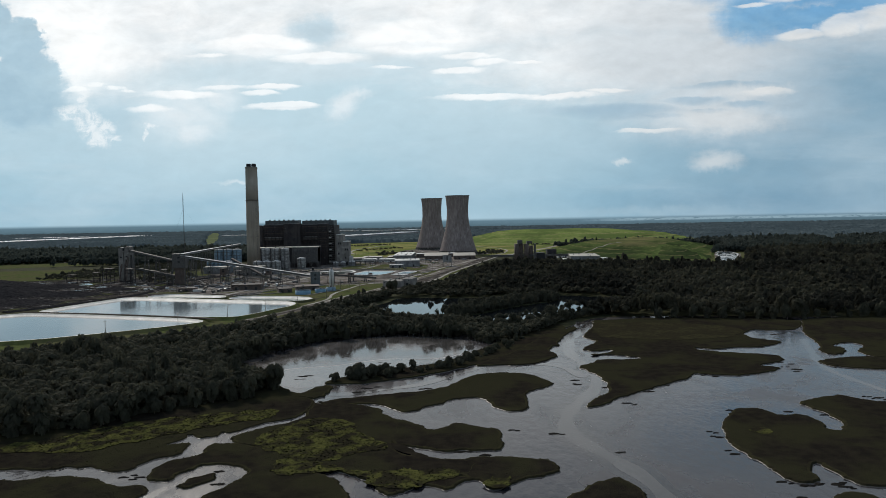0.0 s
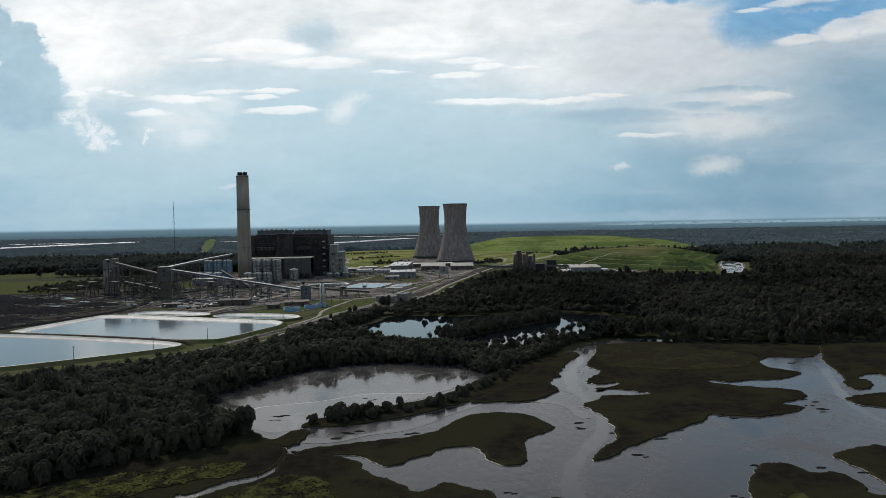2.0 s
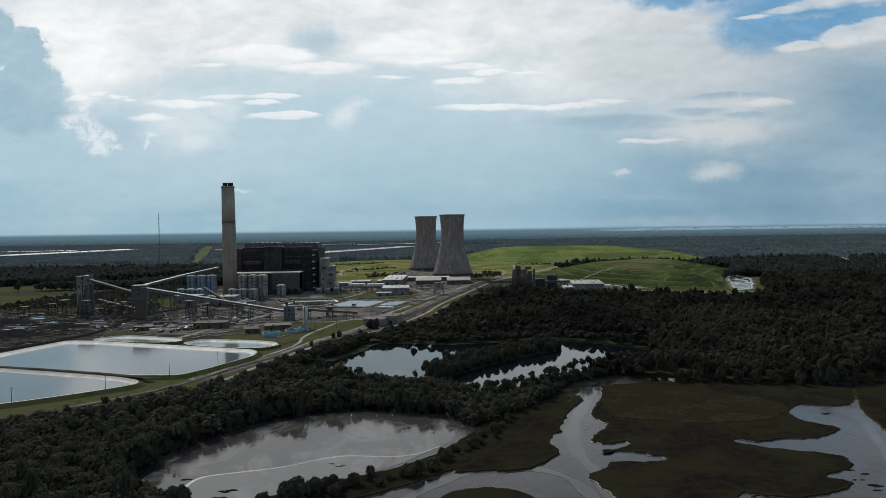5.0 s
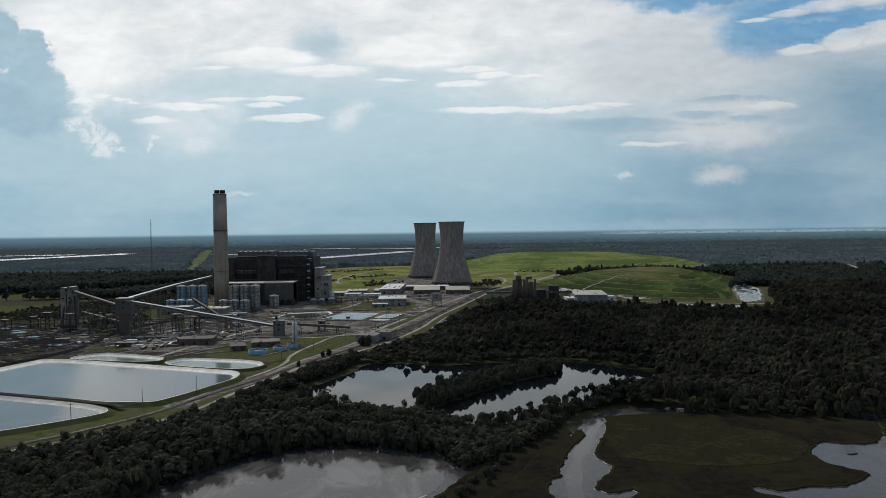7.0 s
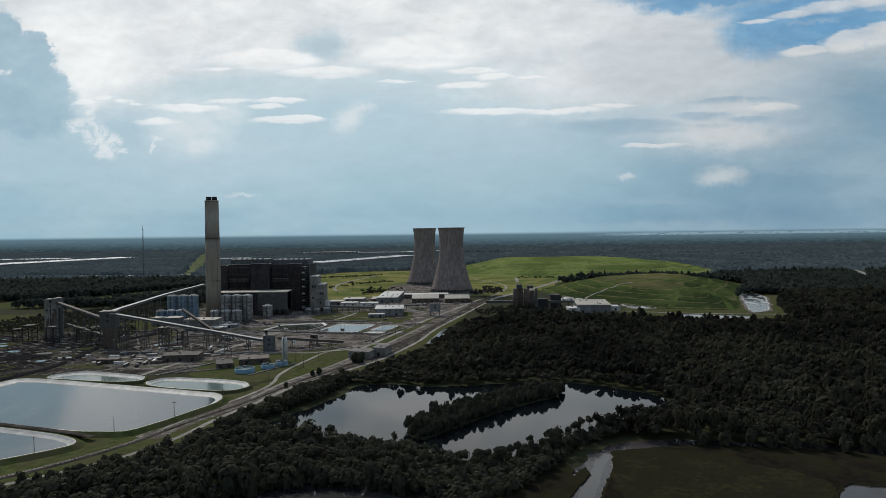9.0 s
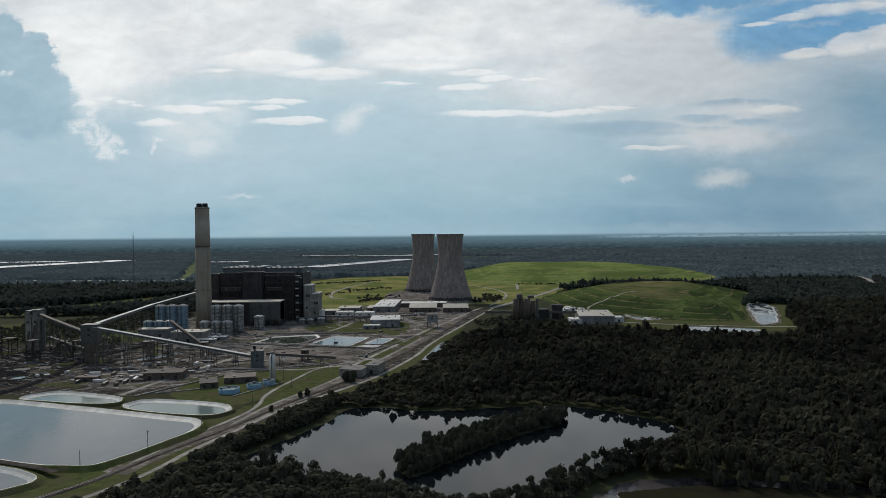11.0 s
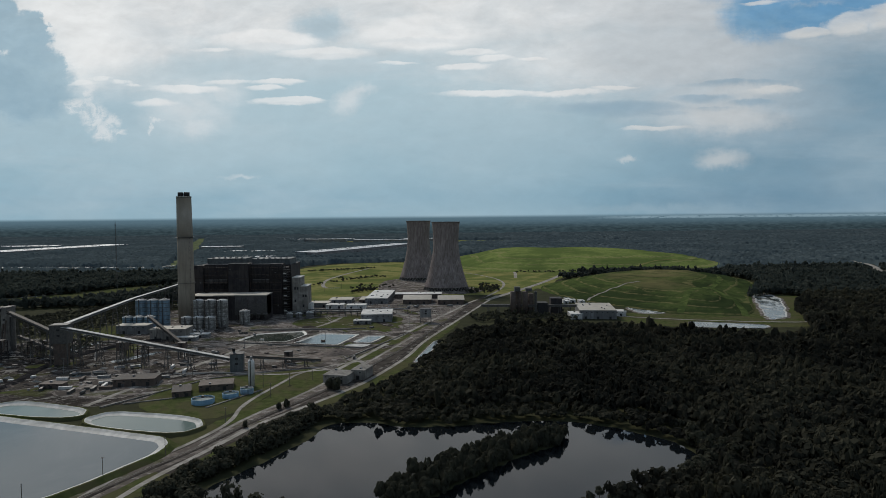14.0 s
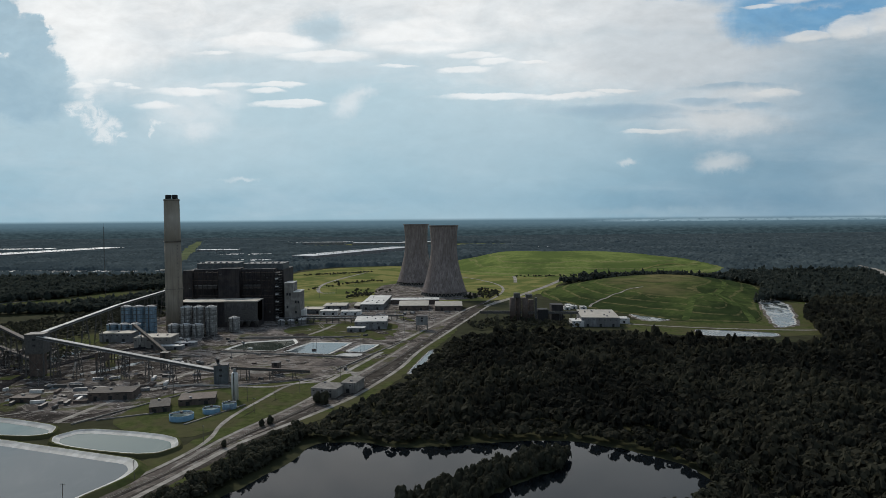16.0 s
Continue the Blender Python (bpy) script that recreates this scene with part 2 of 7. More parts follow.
sun = new("sun", bpy.data.lights.new("sun", "SUN"))
sun.data.energy, sun.data.angle, sun.data.color = 2.2, radians(9.0), (1.0, 0.94, 0.84)
a, e = radians(SUN_AZ), radians(SUN_EL)
sun_dir = Vector((math.sin(a) * math.cos(e), math.cos(a) * math.cos(e), math.sin(e)))
sun.matrix_world = look(sun_dir * 800, (0, 0, 0))

# ---- materials ----
def material(name, c1, c2, scale=1.0, rough=0.8, big=0.0, big_scale=0.02, big_col=None, bump=0.0, metal=0.0, vary=0.0,
             spec=0.4, stretch=(1, 1, 1), island=0.0, bump_scale=None, streak=0.0):
    """Two-tone noise at a fine scale, blotches at a large one, relief, and a shift per object or per island."""
    m = bpy.data.materials.new(name)
    m.use_nodes = True
    g = Graph(m.node_tree)
    bsdf = m.node_tree.nodes["Principled BSDF"]
    at = g.node("ShaderNodeTexCoord").outputs["Object"]
    vec = g.scaled(at, *stretch)
    n = g.noise(vec, scale, 6, 0.6)
    col = g.mix(g.step(n, 0.3, 0.7), c1, c2)
    if big:
        b = g.noise(at, big_scale, 5, 0.6, 0.5)
        col = g.mix(g.math("MULTIPLY", g.step(b, 0.42, 0.58), big), col, big_col or tuple(x * 0.5 for x in c1))
    if streak:
        s = g.noise(g.scaled(at, 1, 1, 0.06), 0.5, 4, 0.6)
        col = g.mix(g.math("MULTIPLY", g.step(s, 0.45, 0.7), streak), col, tuple(x * 0.45 for x in c1))
    if vary or island:
        r = g.node("ShaderNodeNewGeometry").outputs["Random Per Island"] if island else g.node("ShaderNodeObjectInfo").outputs["Random"]
        k = g.math("MULTIPLY_ADD", r, 2 * (island or vary), 1 - (island or vary))
        hsv = g.node("ShaderNodeHueSaturation")
        g.put(hsv.inputs["Color"], col)
        g.put(hsv.inputs["Value"], k)
        col = hsv.outputs[0]
    g.put(bsdf.inputs["Base Color"], col)
    bsdf.inputs["Roughness"].default_value = rough
    bsdf.inputs["Metallic"].default_value = metal
    bsdf.inputs["Specular IOR Level"].default_value = spec
    if bump:
        bn = g.node("ShaderNodeBump")
        bn.inputs["Strength"].default_value = bump
        bn.inputs["Distance"].default_value = 1.0
        g.put(bn.inputs["Height"], g.noise(vec, bump_scale or scale * 2, 5, 0.6))
        g.put(bsdf.inputs["Normal"], bn.outputs[0])
    return m


def water(name, deep, mud, rough, ripple, scale, flats=0.0, flat_scale=0.02, flat_rough=0.35):
    m = bpy.data.materials.new(name)
    m.use_nodes = True
    g = Graph(m.node_tree)
    bsdf = m.node_tree.nodes["Principled BSDF"]
    at = g.node("ShaderNodeTexCoord").outputs["Object"]
    shoal = g.step(g.noise(g.scaled(at, 1, 0.7, 1), flat_scale, 6, 0.62, 0.8), 0.45, 0.66)
    k = g.math("MULTIPLY", shoal, flats)
    g.put(bsdf.inputs["Base Color"], g.mix(k, deep, mud))
    g.put(bsdf.inputs["Roughness"], g.math("MULTIPLY_ADD", k, flat_rough - rough, rough))
    bsdf.inputs["IOR"].default_value = 1.33
    bn = g.node("ShaderNodeBump")
    bn.inputs["Strength"].default_value = ripple
    bn.inputs["Distance"].default_value = 1.0
    g.put(bn.inputs["Height"], g.noise(g.scaled(at, 1, 0.45, 1), scale, 4, 0.6))
    g.put(bsdf.inputs["Normal"], bn.outputs[0])
    return m


def leaves(name, dark, light, grove, far=0.02):
    """Foliage: per-leaf and per-grove shift, light coming through."""
    m = material(name, dark, light, 0.12, 0.75, 0.55, far, grove, island=0.13, spec=0.03)
    t = m.node_tree
    g = Graph(t)
    bsdf = t.nodes["Principled BSDF"]
    tr = g.node("ShaderNodeBsdfTranslucent")
    g.put(tr.inputs[0], bsdf.inputs["Base Color"].links[0].from_socket)
    mixer = g.node("ShaderNodeMixShader")
    mixer.inputs[0].default_value = 0.38
    g.put(mixer.inputs[1], bsdf.outputs[0])
    g.put(mixer.inputs[2], tr.outputs[0])
    g.put(t.nodes["Material Output"].inputs[0], mixer.outputs[0])
    return m


M_GROUND = material("woodland_soil", (0.030, 0.032, 0.018), (0.055, 0.055, 0.03), 0.05, 0.95, 0.5, 0.006, (0.034, 0.037, 0.020), spec=0.02)
M_LEAF = leaves("broad_leaves", (0.044, 0.046, 0.035), (0.088, 0.087, 0.060), (0.056, 0.058, 0.043))
# darker copy of the broad leaves, with cloud shade painted in
M_LEAF_MID_SHADED = leaves("shaded_mid_leaves", (0.0215, 0.022, 0.0182), (0.0345, 0.035, 0.0272), (0.082, 0.080, 0.055), 0.009)
# brighter, bluer copy of the mid leaves, with haze painted in
M_LEAF_OUT_HAZED = leaves("hazed_outlying_leaves", (0.044, 0.052, 0.046), (0.070, 0.080, 0.068), (0.054, 0.063, 0.054), 0.006)
# grass tones paled to hold the haze over far clearings
M_CLEARING = material("hazy_clearing_grass", (0.10, 0.12, 0.062), (0.17, 0.185, 0.10), 0.02, 0.95, 0.6, 0.006, (0.075, 0.095, 0.055), spec=0.0)
# blue-grey canopy tones: distance haze is put into the base colour
M_LEAF_FAR_HAZED = material("hazed_far_canopy", (0.042, 0.057, 0.064), (0.086, 0.110, 0.119), 0.03, 0.9, 0.75, 0.0035, (0.048, 0.066, 0.075), spec=0.0, stretch=(0.35, 1.0, 1))
M_BARK = material("bark", (0.08, 0.07, 0.055), (0.16, 0.14, 0.11), 2.0, 0.95, stretch=(1, 1, 0.2), bump=0.3)
# marsh and blade tones lowered: the foreground's cloud shade is in the colour
M_MARSH_SHADED = material("marsh_grass", (0.013, 0.0115, 0.0098), (0.023, 0.020, 0.0145), 0.2, 0.95, 0.8, 0.022, (0.027, 0.0265, 0.0145), bump=0.6, bump_scale=1.2, spec=0.0)
M_BLADES_SHADED = material("shaded_marsh_blades", (0.0135, 0.0122, 0.009), (0.023, 0.021, 0.0132), 0.2, 0.9, 0.8, 0.022, (0.028, 0.028, 0.0138), island=0.15, spec=0.0)
M_RIM = material("marsh_rim_grass", (0.022, 0.020, 0.013), (0.037, 0.035, 0.018), 0.3, 0.95, 0.6, 0.05, (0.020, 0.0175, 0.012), bump=0.4, spec=0.0)
M_CORD = material("bright_cordgrass", (0.040, 0.041, 0.016), (0.078, 0.078, 0.025), 0.35, 0.95, 0.98, 0.13, (0.020, 0.018, 0.012), bump=0.5, spec=0.0)
M_CORD_BLADES = material("bright_cordgrass_blades", (0.046, 0.047, 0.018), (0.092, 0.092, 0.028), 0.35, 0.95, 0.98, 0.13, (0.024, 0.022, 0.013), island=0.2, spec=0.0)
M_MUD = material("tidal_mud", (0.05, 0.045, 0.038), (0.09, 0.08, 0.068), 0.3, 0.45, 0.5, 0.03, bump=0.2)
M_MUSSEL = material("dark_mussel_mud", (0.012, 0.011, 0.010), (0.026, 0.024, 0.021), 0.8, 0.8, bump=0.4, spec=0.0)
M_WATER = water("tidal_water", (0.018, 0.018, 0.022), (0.062, 0.054, 0.052), 0.12, 0.20, 0.28, 0.95, 0.02, 0.36)
M_MUDPOND = water("mud_pond_water", (0.048, 0.045, 0.043), (0.15, 0.139, 0.13), 0.08, 0.07, 0.22, 0.9, 0.04, 0.22)
M_MUDFLAT = water("wet_mud_flat", (0.026, 0.024, 0.024), (0.062, 0.056, 0.053), 0.14, 0.14, 0.5, 0.9, 0.06, 0.3)
# pale colour of a painted highlight along the pond's waterline
M_GLINT = material("pale_waterline_glint", (0.26, 0.245, 0.23), (0.38, 0.36, 0.34), 0.4, 0.35, bump=0.1)
# paler than the tidal water, standing in for brighter sky reflection
M_CHANNEL = water("channel_water", (0.050, 0.048, 0.047), (0.092, 0.087, 0.083), 0.10, 0.02, 0.3, 0.6, 0.03, 0.22)
# base colour raised to paint the bright sky mirrored in the pond
M_SHALLOW = water("sky_glare_shallow_water", (0.11, 0.106, 0.102), (0.19, 0.182, 0.175), 0.12, 0.03, 0.3, 0.7, 0.05, 0.25)
M_LAKE = water("lake_water", (0.006, 0.008, 0.010), (0.010, 0.012, 0.013), 0.02, 0.02, 0.4)
M_BASIN = water("basin_water", (0.082, 0.106, 0.118), (0.13, 0.15, 0.158), 0.09, 0.03, 0.3, 0.6, 0.01, 0.14)
M_BASIN_GREEN = water("green_basin_water", (0.115, 0.16, 0.148), (0.17, 0.215, 0.195), 0.10, 0.03, 0.3, 0.6, 0.015, 0.14)
M_SLUDGE = water("dark_basin_water", (0.03, 0.04, 0.03), (0.06, 0.065, 0.05), 0.15, 0.04, 0.3, 0.7, 0.03)
M_CHALK = water("chalky_mud_water", (0.07, 0.08, 0.075), (0.46, 0.47, 0.45), 0.12, 0.05, 0.3, 1.0, 0.05, 0.5)
M_LINER = material("pale_pond_liner", (0.36, 0.36, 0.345), (0.54, 0.54, 0.515), 0.15, 0.6, 0.6, 0.05, (0.27, 0.27, 0.255), bump=0.1)
M_GRASS = material("mown_grass", (0.050, 0.062, 0.024), (0.092, 0.104, 0.041), 0.15, 0.95, 0.7, 0.03, (0.088, 0.080, 0.046), bump=0.3, spec=0.0)
M_FIELD = material("dry_meadow", (0.165, 0.17, 0.060), (0.255, 0.232, 0.094), 0.05, 0.95, 0.85, 0.014, (0.095, 0.122, 0.040), spec=0.0, stretch=(0.4, 1.5, 1))
def capped_slope(name, green, bright, deep, dry, cap, bench=6.5):
    """Grassed landfill: mown strips along the benches with painted shade, dry patches, a worn tan cap."""
    m = bpy.data.materials.new(name)
    m.use_nodes = True
    g = Graph(m.node_tree)
    bsdf = m.node_tree.nodes["Principled BSDF"]
    at = g.node("ShaderNodeTexCoord").outputs["Object"]
    xyz = g.node("ShaderNodeSeparateXYZ")
    g.put(xyz.inputs[0], at)
    z = xyz.outputs[2]
    soft = g.noise(at, 0.006, 5, 0.6, 0.4)
    fine = g.noise(at, 0.09, 6, 0.65)
    col = g.mix(g.step(fine, 0.3, 0.7), green, bright)
    # deep green blotches stand in for slopes turned from the sun
    col = g.mix(g.math("MULTIPLY", g.step(soft, 0.44, 0.56), 0.8), col, deep)
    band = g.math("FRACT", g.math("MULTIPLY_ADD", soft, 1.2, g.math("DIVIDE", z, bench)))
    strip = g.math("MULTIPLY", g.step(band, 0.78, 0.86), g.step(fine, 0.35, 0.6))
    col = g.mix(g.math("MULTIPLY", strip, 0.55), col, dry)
    # painted shade in the lower part of each bench
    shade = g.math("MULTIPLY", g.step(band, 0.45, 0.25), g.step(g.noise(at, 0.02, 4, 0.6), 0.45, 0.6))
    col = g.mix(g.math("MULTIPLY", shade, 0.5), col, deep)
    worn = g.math("MULTIPLY", g.step(g.math("MULTIPLY_ADD", soft, 8.0, z), cap, cap + 8), g.step(g.noise(at, 0.012, 6, 0.7, 0.6), 0.30, 0.62))
    col = g.mix(g.math("MULTIPLY", worn, 0.75), col, dry)
    bare = g.step(g.noise(at, 0.03, 6, 0.7, 1.0), 0.62, 0.68)
    col = g.mix(g.math("MULTIPLY", bare, 0.45), col, dry)
    g.put(bsdf.inputs["Base Color"], col)
    bsdf.inputs["Roughness"].default_value = 0.95
    bsdf.inputs["Specular IOR Level"].default_value = 0.0
    return m


# front mound's greens lowered to carry the shade of its near slope
M_HILL_SHADED = capped_slope("shaded_landfill_turf", (0.047, 0.070, 0.024), (0.084, 0.106, 0.037), (0.027, 0.040, 0.018), (0.195, 0.165, 0.082), 24.0)
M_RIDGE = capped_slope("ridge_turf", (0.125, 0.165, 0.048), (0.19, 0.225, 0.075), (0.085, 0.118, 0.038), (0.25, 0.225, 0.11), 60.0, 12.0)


# lighter turf green that paints sunlight on the mound's hips
M_LIT_HIP = material("swale_grass", (0.070, 0.100, 0.032), (0.118, 0.145, 0.049), 0.09, 0.95, 0.85, 0.035, (0.046, 0.068, 0.025), spec=0.0)


def yard_soil(name, base, light, dark, pale, turn, wet=0.35):
    """Trafficked ground: stains and pale scrapes drawn out along the wheel tracks, some of it wet."""
    m = bpy.data.materials.new(name)
    m.use_nodes = True
    g = Graph(m.node_tree)
    bsdf = m.node_tree.nodes["Principled BSDF"]
    at = g.node("ShaderNodeTexCoord").outputs["Object"]
    rot = g.node("ShaderNodeVectorRotate")
    g.put(rot.inputs["Vector"], at)
    rot.inputs["Angle"].default_value = radians(turn)
    v = rot.outputs[0]
    col = g.mix(g.step(g.noise(at, 0.25, 6, 0.65), 0.3, 0.7), base, light)
    stain = g.step(g.noise(g.scaled(v, 0.65, 1.2, 1), 0.07, 9, 0.75, 0.8), 0.44, 0.52)
    col = g.mix(g.math("MULTIPLY", stain, 0.85), col, dark)
    scrape = g.step(g.noise(g.scaled(v, 0.45, 1.3, 1), 0.12, 8, 0.72, 0.6), 0.55, 0.60)
    col = g.mix(g.math("MULTIPLY", scrape, 0.75), col, pale)
    green = g.step(g.noise(at, 0.02, 5, 0.6), 0.56, 0.64)
    col = g.mix(g.math("MULTIPLY", green, 0.7), col, (0.07, 0.075, 0.03))
    g.put(bsdf.inputs["Base Color"], col)
    g.put(bsdf.inputs["Roughness"], g.math("SUBTRACT", 0.92, g.math("MULTIPLY", stain, wet)))
    bsdf.inputs["Specular IOR Level"].default_value = 0.0
    return m


M_STONEYARD = yard_soil("brown_stone_yard", (0.165, 0.142, 0.125), (0.24, 0.21, 0.187), (0.10, 0.086, 0.076), (0.34, 0.32, 0.30), 10)
M_GRAVEL = yard_soil("grey_gravel_yard", (0.165, 0.145, 0.13), (0.26, 0.23, 0.208), (0.065, 0.057, 0.052), (0.40, 0.375, 0.35), 25)
M_DIRT = yard_soil("dark_trodden_dirt", (0.070, 0.061, 0.054), (0.12, 0.105, 0.094), (0.030, 0.027, 0.025), (0.32, 0.30, 0.28), -40)
M_SLAB = material("pale_concrete_slab", (0.20, 0.188, 0.172), (0.32, 0.305, 0.28), 0.3, 0.9, 0.6, 0.06, (0.12, 0.11, 0.10), spec=0.0)
M_COAL = yard_soil("coal_yard_soil", (0.030, 0.028, 0.028), (0.060, 0.056, 0.054), (0.014, 0.0135, 0.0135), (0.20, 0.194, 0.188), 35, 0.2)
M_COALPILE = material("stacked_coal", (0.017, 0.0165, 0.0175), (0.038, 0.036, 0.037), 0.3, 0.7, bump=0.5, spec=0.0)
M_TRACK = material("pale_shell_track", (0.28, 0.262, 0.235), (0.40, 0.375, 0.34), 0.2, 0.95, 0.6, 0.05, (0.16, 0.145, 0.125), spec=0.0)
M_BALLAST = material("rail_ballast", (0.060, 0.052, 0.045), (0.11, 0.097, 0.085), 0.5, 0.95, 0.5, 0.05, (0.032, 0.028, 0.025), spec=0.0)
M_CONCRETE = material("weathered_concrete", (0.22, 0.205, 0.188), (0.34, 0.32, 0.295), 0.12, 0.85, 0.6, 0.05, (0.13, 0.12, 0.11), streak=0.6, spec=0.02)
M_TOWER = material("sooty_tower_concrete", (0.20, 0.168, 0.158), (0.33, 0.287, 0.272), 0.4, 0.9, 0.45, 0.05, (0.165, 0.136, 0.126), stretch=(1, 1, 0.15), streak=0.6, bump=0.5, bump_scale=0.6, spec=0.02)
M_TOWER_RIM = material("dark_tower_rim", (0.12, 0.108, 0.10), (0.20, 0.18, 0.168), 0.3, 0.9, spec=0.02)
M_STACK = material("tan_stack_concrete", (0.37, 0.34, 0.295), (0.45, 0.418, 0.365), 0.1, 0.85, 0.4, 0.04, (0.32, 0.295, 0.255), stretch=(1, 1, 0.3), streak=0.15, spec=0.02)
M_STACK_LOW = material("darker_stack_concrete", (0.27, 0.235, 0.19), (0.34, 0.30, 0.245), 0.1, 0.85, 0.4, 0.03, (0.24, 0.21, 0.17), stretch=(1, 1, 0.3), streak=0.3, spec=0.02)
M_DARKSTEEL = material("dark_boiler_cladding", (0.026, 0.024, 0.027), (0.048, 0.044, 0.047), 0.2, 0.7, 0.5, 0.05, (0.075, 0.064, 0.060), stretch=(1, 1, 0.3), streak=0.4, spec=0.2)
M_SOOT = material("sooty_steel", (0.022, 0.020, 0.021), (0.045, 0.040, 0.040), 0.5, 0.7, 0.5, 0.06, (0.07, 0.052, 0.045), streak=0.4, spec=0.15)
M_SLATE = material("slate_grey_sheet", (0.085, 0.097, 0.103), (0.13, 0.145, 0.15), 0.2, 0.6, 0.4, 0.06, (0.065, 0.07, 0.074), streak=0.4, spec=0.2)
M_FLUE = material("grimy_flue_casing", (0.07, 0.068, 0.07), (0.12, 0.115, 0.115), 0.3, 0.6, 0.5, 0.1, (0.04, 0.036, 0.036), streak=0.5, spec=0.2)
M_FRAME = material("grimy_steel_frame", (0.06, 0.058, 0.056), (0.11, 0.105, 0.10), 0.5, 0.6, metal=0.2)
M_GREYSTEEL = material("grey_sheet_metal", (0.17, 0.172, 0.175), (0.26, 0.262, 0.265), 0.2, 0.55, 0.5, 0.06, (0.11, 0.108, 0.106), streak=0.5, spec=0.3)
M_WHITE = material("off_white_cladding", (0.55, 0.54, 0.52), (0.68, 0.67, 0.65), 0.15, 0.6, 0.4, 0.06, (0.45, 0.44, 0.42), streak=0.4, vary=0.08)
M_ROOF = material("pale_flat_roof", (0.50, 0.49, 0.47), (0.66, 0.65, 0.62), 0.1, 0.8, 0.5, 0.06, (0.38, 0.37, 0.35), vary=0.12)
M_SILO = material("dusty_silo_steel", (0.24, 0.24, 0.23), (0.46, 0.46, 0.44), 0.25, 0.55, 0.8, 0.12, (0.075, 0.072, 0.07), streak=0.9, vary=0.12)
M_ROOF_FAR = material("bright_metal_roof", (0.50, 0.51, 0.52), (0.64, 0.65, 0.66), 0.02, 0.5, 0.4, 0.02, (0.38, 0.39, 0.40), spec=0.2)
M_ROOF_TAN = material("tan_metal_roof", (0.36, 0.33, 0.28), (0.46, 0.42, 0.36), 0.1, 0.7, 0.4, 0.05, (0.28, 0.26, 0.22), vary=0.12)
M_BLUE = material("faded_blue_steel", (0.15, 0.25, 0.33), (0.27, 0.38, 0.46), 0.25, 0.6, 0.6, 0.09, (0.10, 0.13, 0.155), streak=0.8, vary=0.12)
M_TANKBLUE = material("bright_blue_tank_paint", (0.11, 0.23, 0.33), (0.17, 0.31, 0.41), 0.3, 0.5, 0.3, 0.1, (0.12, 0.24, 0.33), streak=0.3)
M_BRICKISH = material("rust_brown_steel", (0.085, 0.063, 0.052), (0.14, 0.105, 0.088), 0.3, 0.8, 0.4, 0.06, (0.06, 0.05, 0.045), streak=0.4)
M_OPENING = material("dark_opening", (0.012, 0.012, 0.013), (0.022, 0.022, 0.023), 0.5, 0.7)
M_WOOD = material("weathered_pole_wood", (0.10, 0.085, 0.07), (0.17, 0.15, 0.12), 2, 0.9)

# ---- kit ----
def mesh_object(name, bm, mat, parent=None, label=""):
    me = bpy.data.meshes.new(name)
    bm.to_mesh(me)
    bm.free()
    me.materials.append(mat)
    ob = new(name, me)
    if parent:
        ob.parent = parent
    if label:
        tagged(ob, label)
    return ob


def part(name, bm, mat, parent, label=""):
    return mesh_object(name, bm, mat, parent, label)


def thing(name, x, y, z, turn, label, category, group="", kind=""):
    ob = new(name)
    ob.matrix_basis = pose(x, y, z, 0, 0, turn)
    return tagged(ob, label, category, group, kind)


def face(bm, pts):
    return bm.faces.new([bm.verts.new(p) for p in pts])


def box(bm, x0, x1, y0, y1, z0, z1):
    v = [bm.verts.new(p) for p in ((x0, y0, z0), (x1, y0, z0), (x1, y1, z0), (x0, y1, z0), (x0, y0, z1), (x1, y0, z1), (x1, y1, z1), (x0, y1, z1))]
    for f in ((3, 2, 1, 0), (4, 5, 6, 7), (0, 1, 5, 4), (1, 2, 6, 5), (2, 3, 7, 6), (3, 0, 4, 7)):
        bm.faces.new([v[i] for i in f])
    return bm


def boxes(*rows):
    bm = bmesh.new()
    for r in rows:
        box(bm, *r)
    return bm


def lathe(bm, x, y, profile, n=24, cap=True):
    """A turned form: profile rows of radius and height."""
    rings = []
    for r, z in profile:
        rings.append([bm.verts.new((x + r * math.cos(2 * math.pi * i / n), y + r * math.sin(2 * math.pi * i / n), z)) for i in range(n)])
    for a, b in zip(rings, rings[1:]):
        for i in range(n):
            bm.faces.new((a[i], a[(i + 1) % n], b[(i + 1) % n], b[i])).smooth = n > 12
    if cap:
        bm.faces.new(rings[-1])
        bm.faces.new(rings[0][::-1])
    return bm


def beam(bm, a, b, w, h):
    """A square bar from a to b."""
    a, b = Vector(a), Vector(b)
    d = (b - a).normalized()
    side = d.cross(Vector((0, 0, 1)))
    side = side.normalized() if side.length > 1e-3 else Vector((1, 0, 0))
    up = side.cross(d).normalized()
    rings = [[bm.verts.new(p + side * (w / 2 * sx) + up * (h / 2 * sy)) for sx, sy in ((-1, -1), (1, -1), (1, 1), (-1, 1))] for p in (a, b)]
    for i in range(4):
        bm.faces.new((rings[0][i], rings[0][(i + 1) % 4], rings[1][(i + 1) % 4], rings[1][i]))
    bm.faces.new(rings[0][::-1])
    bm.faces.new(rings[1])
    return bm


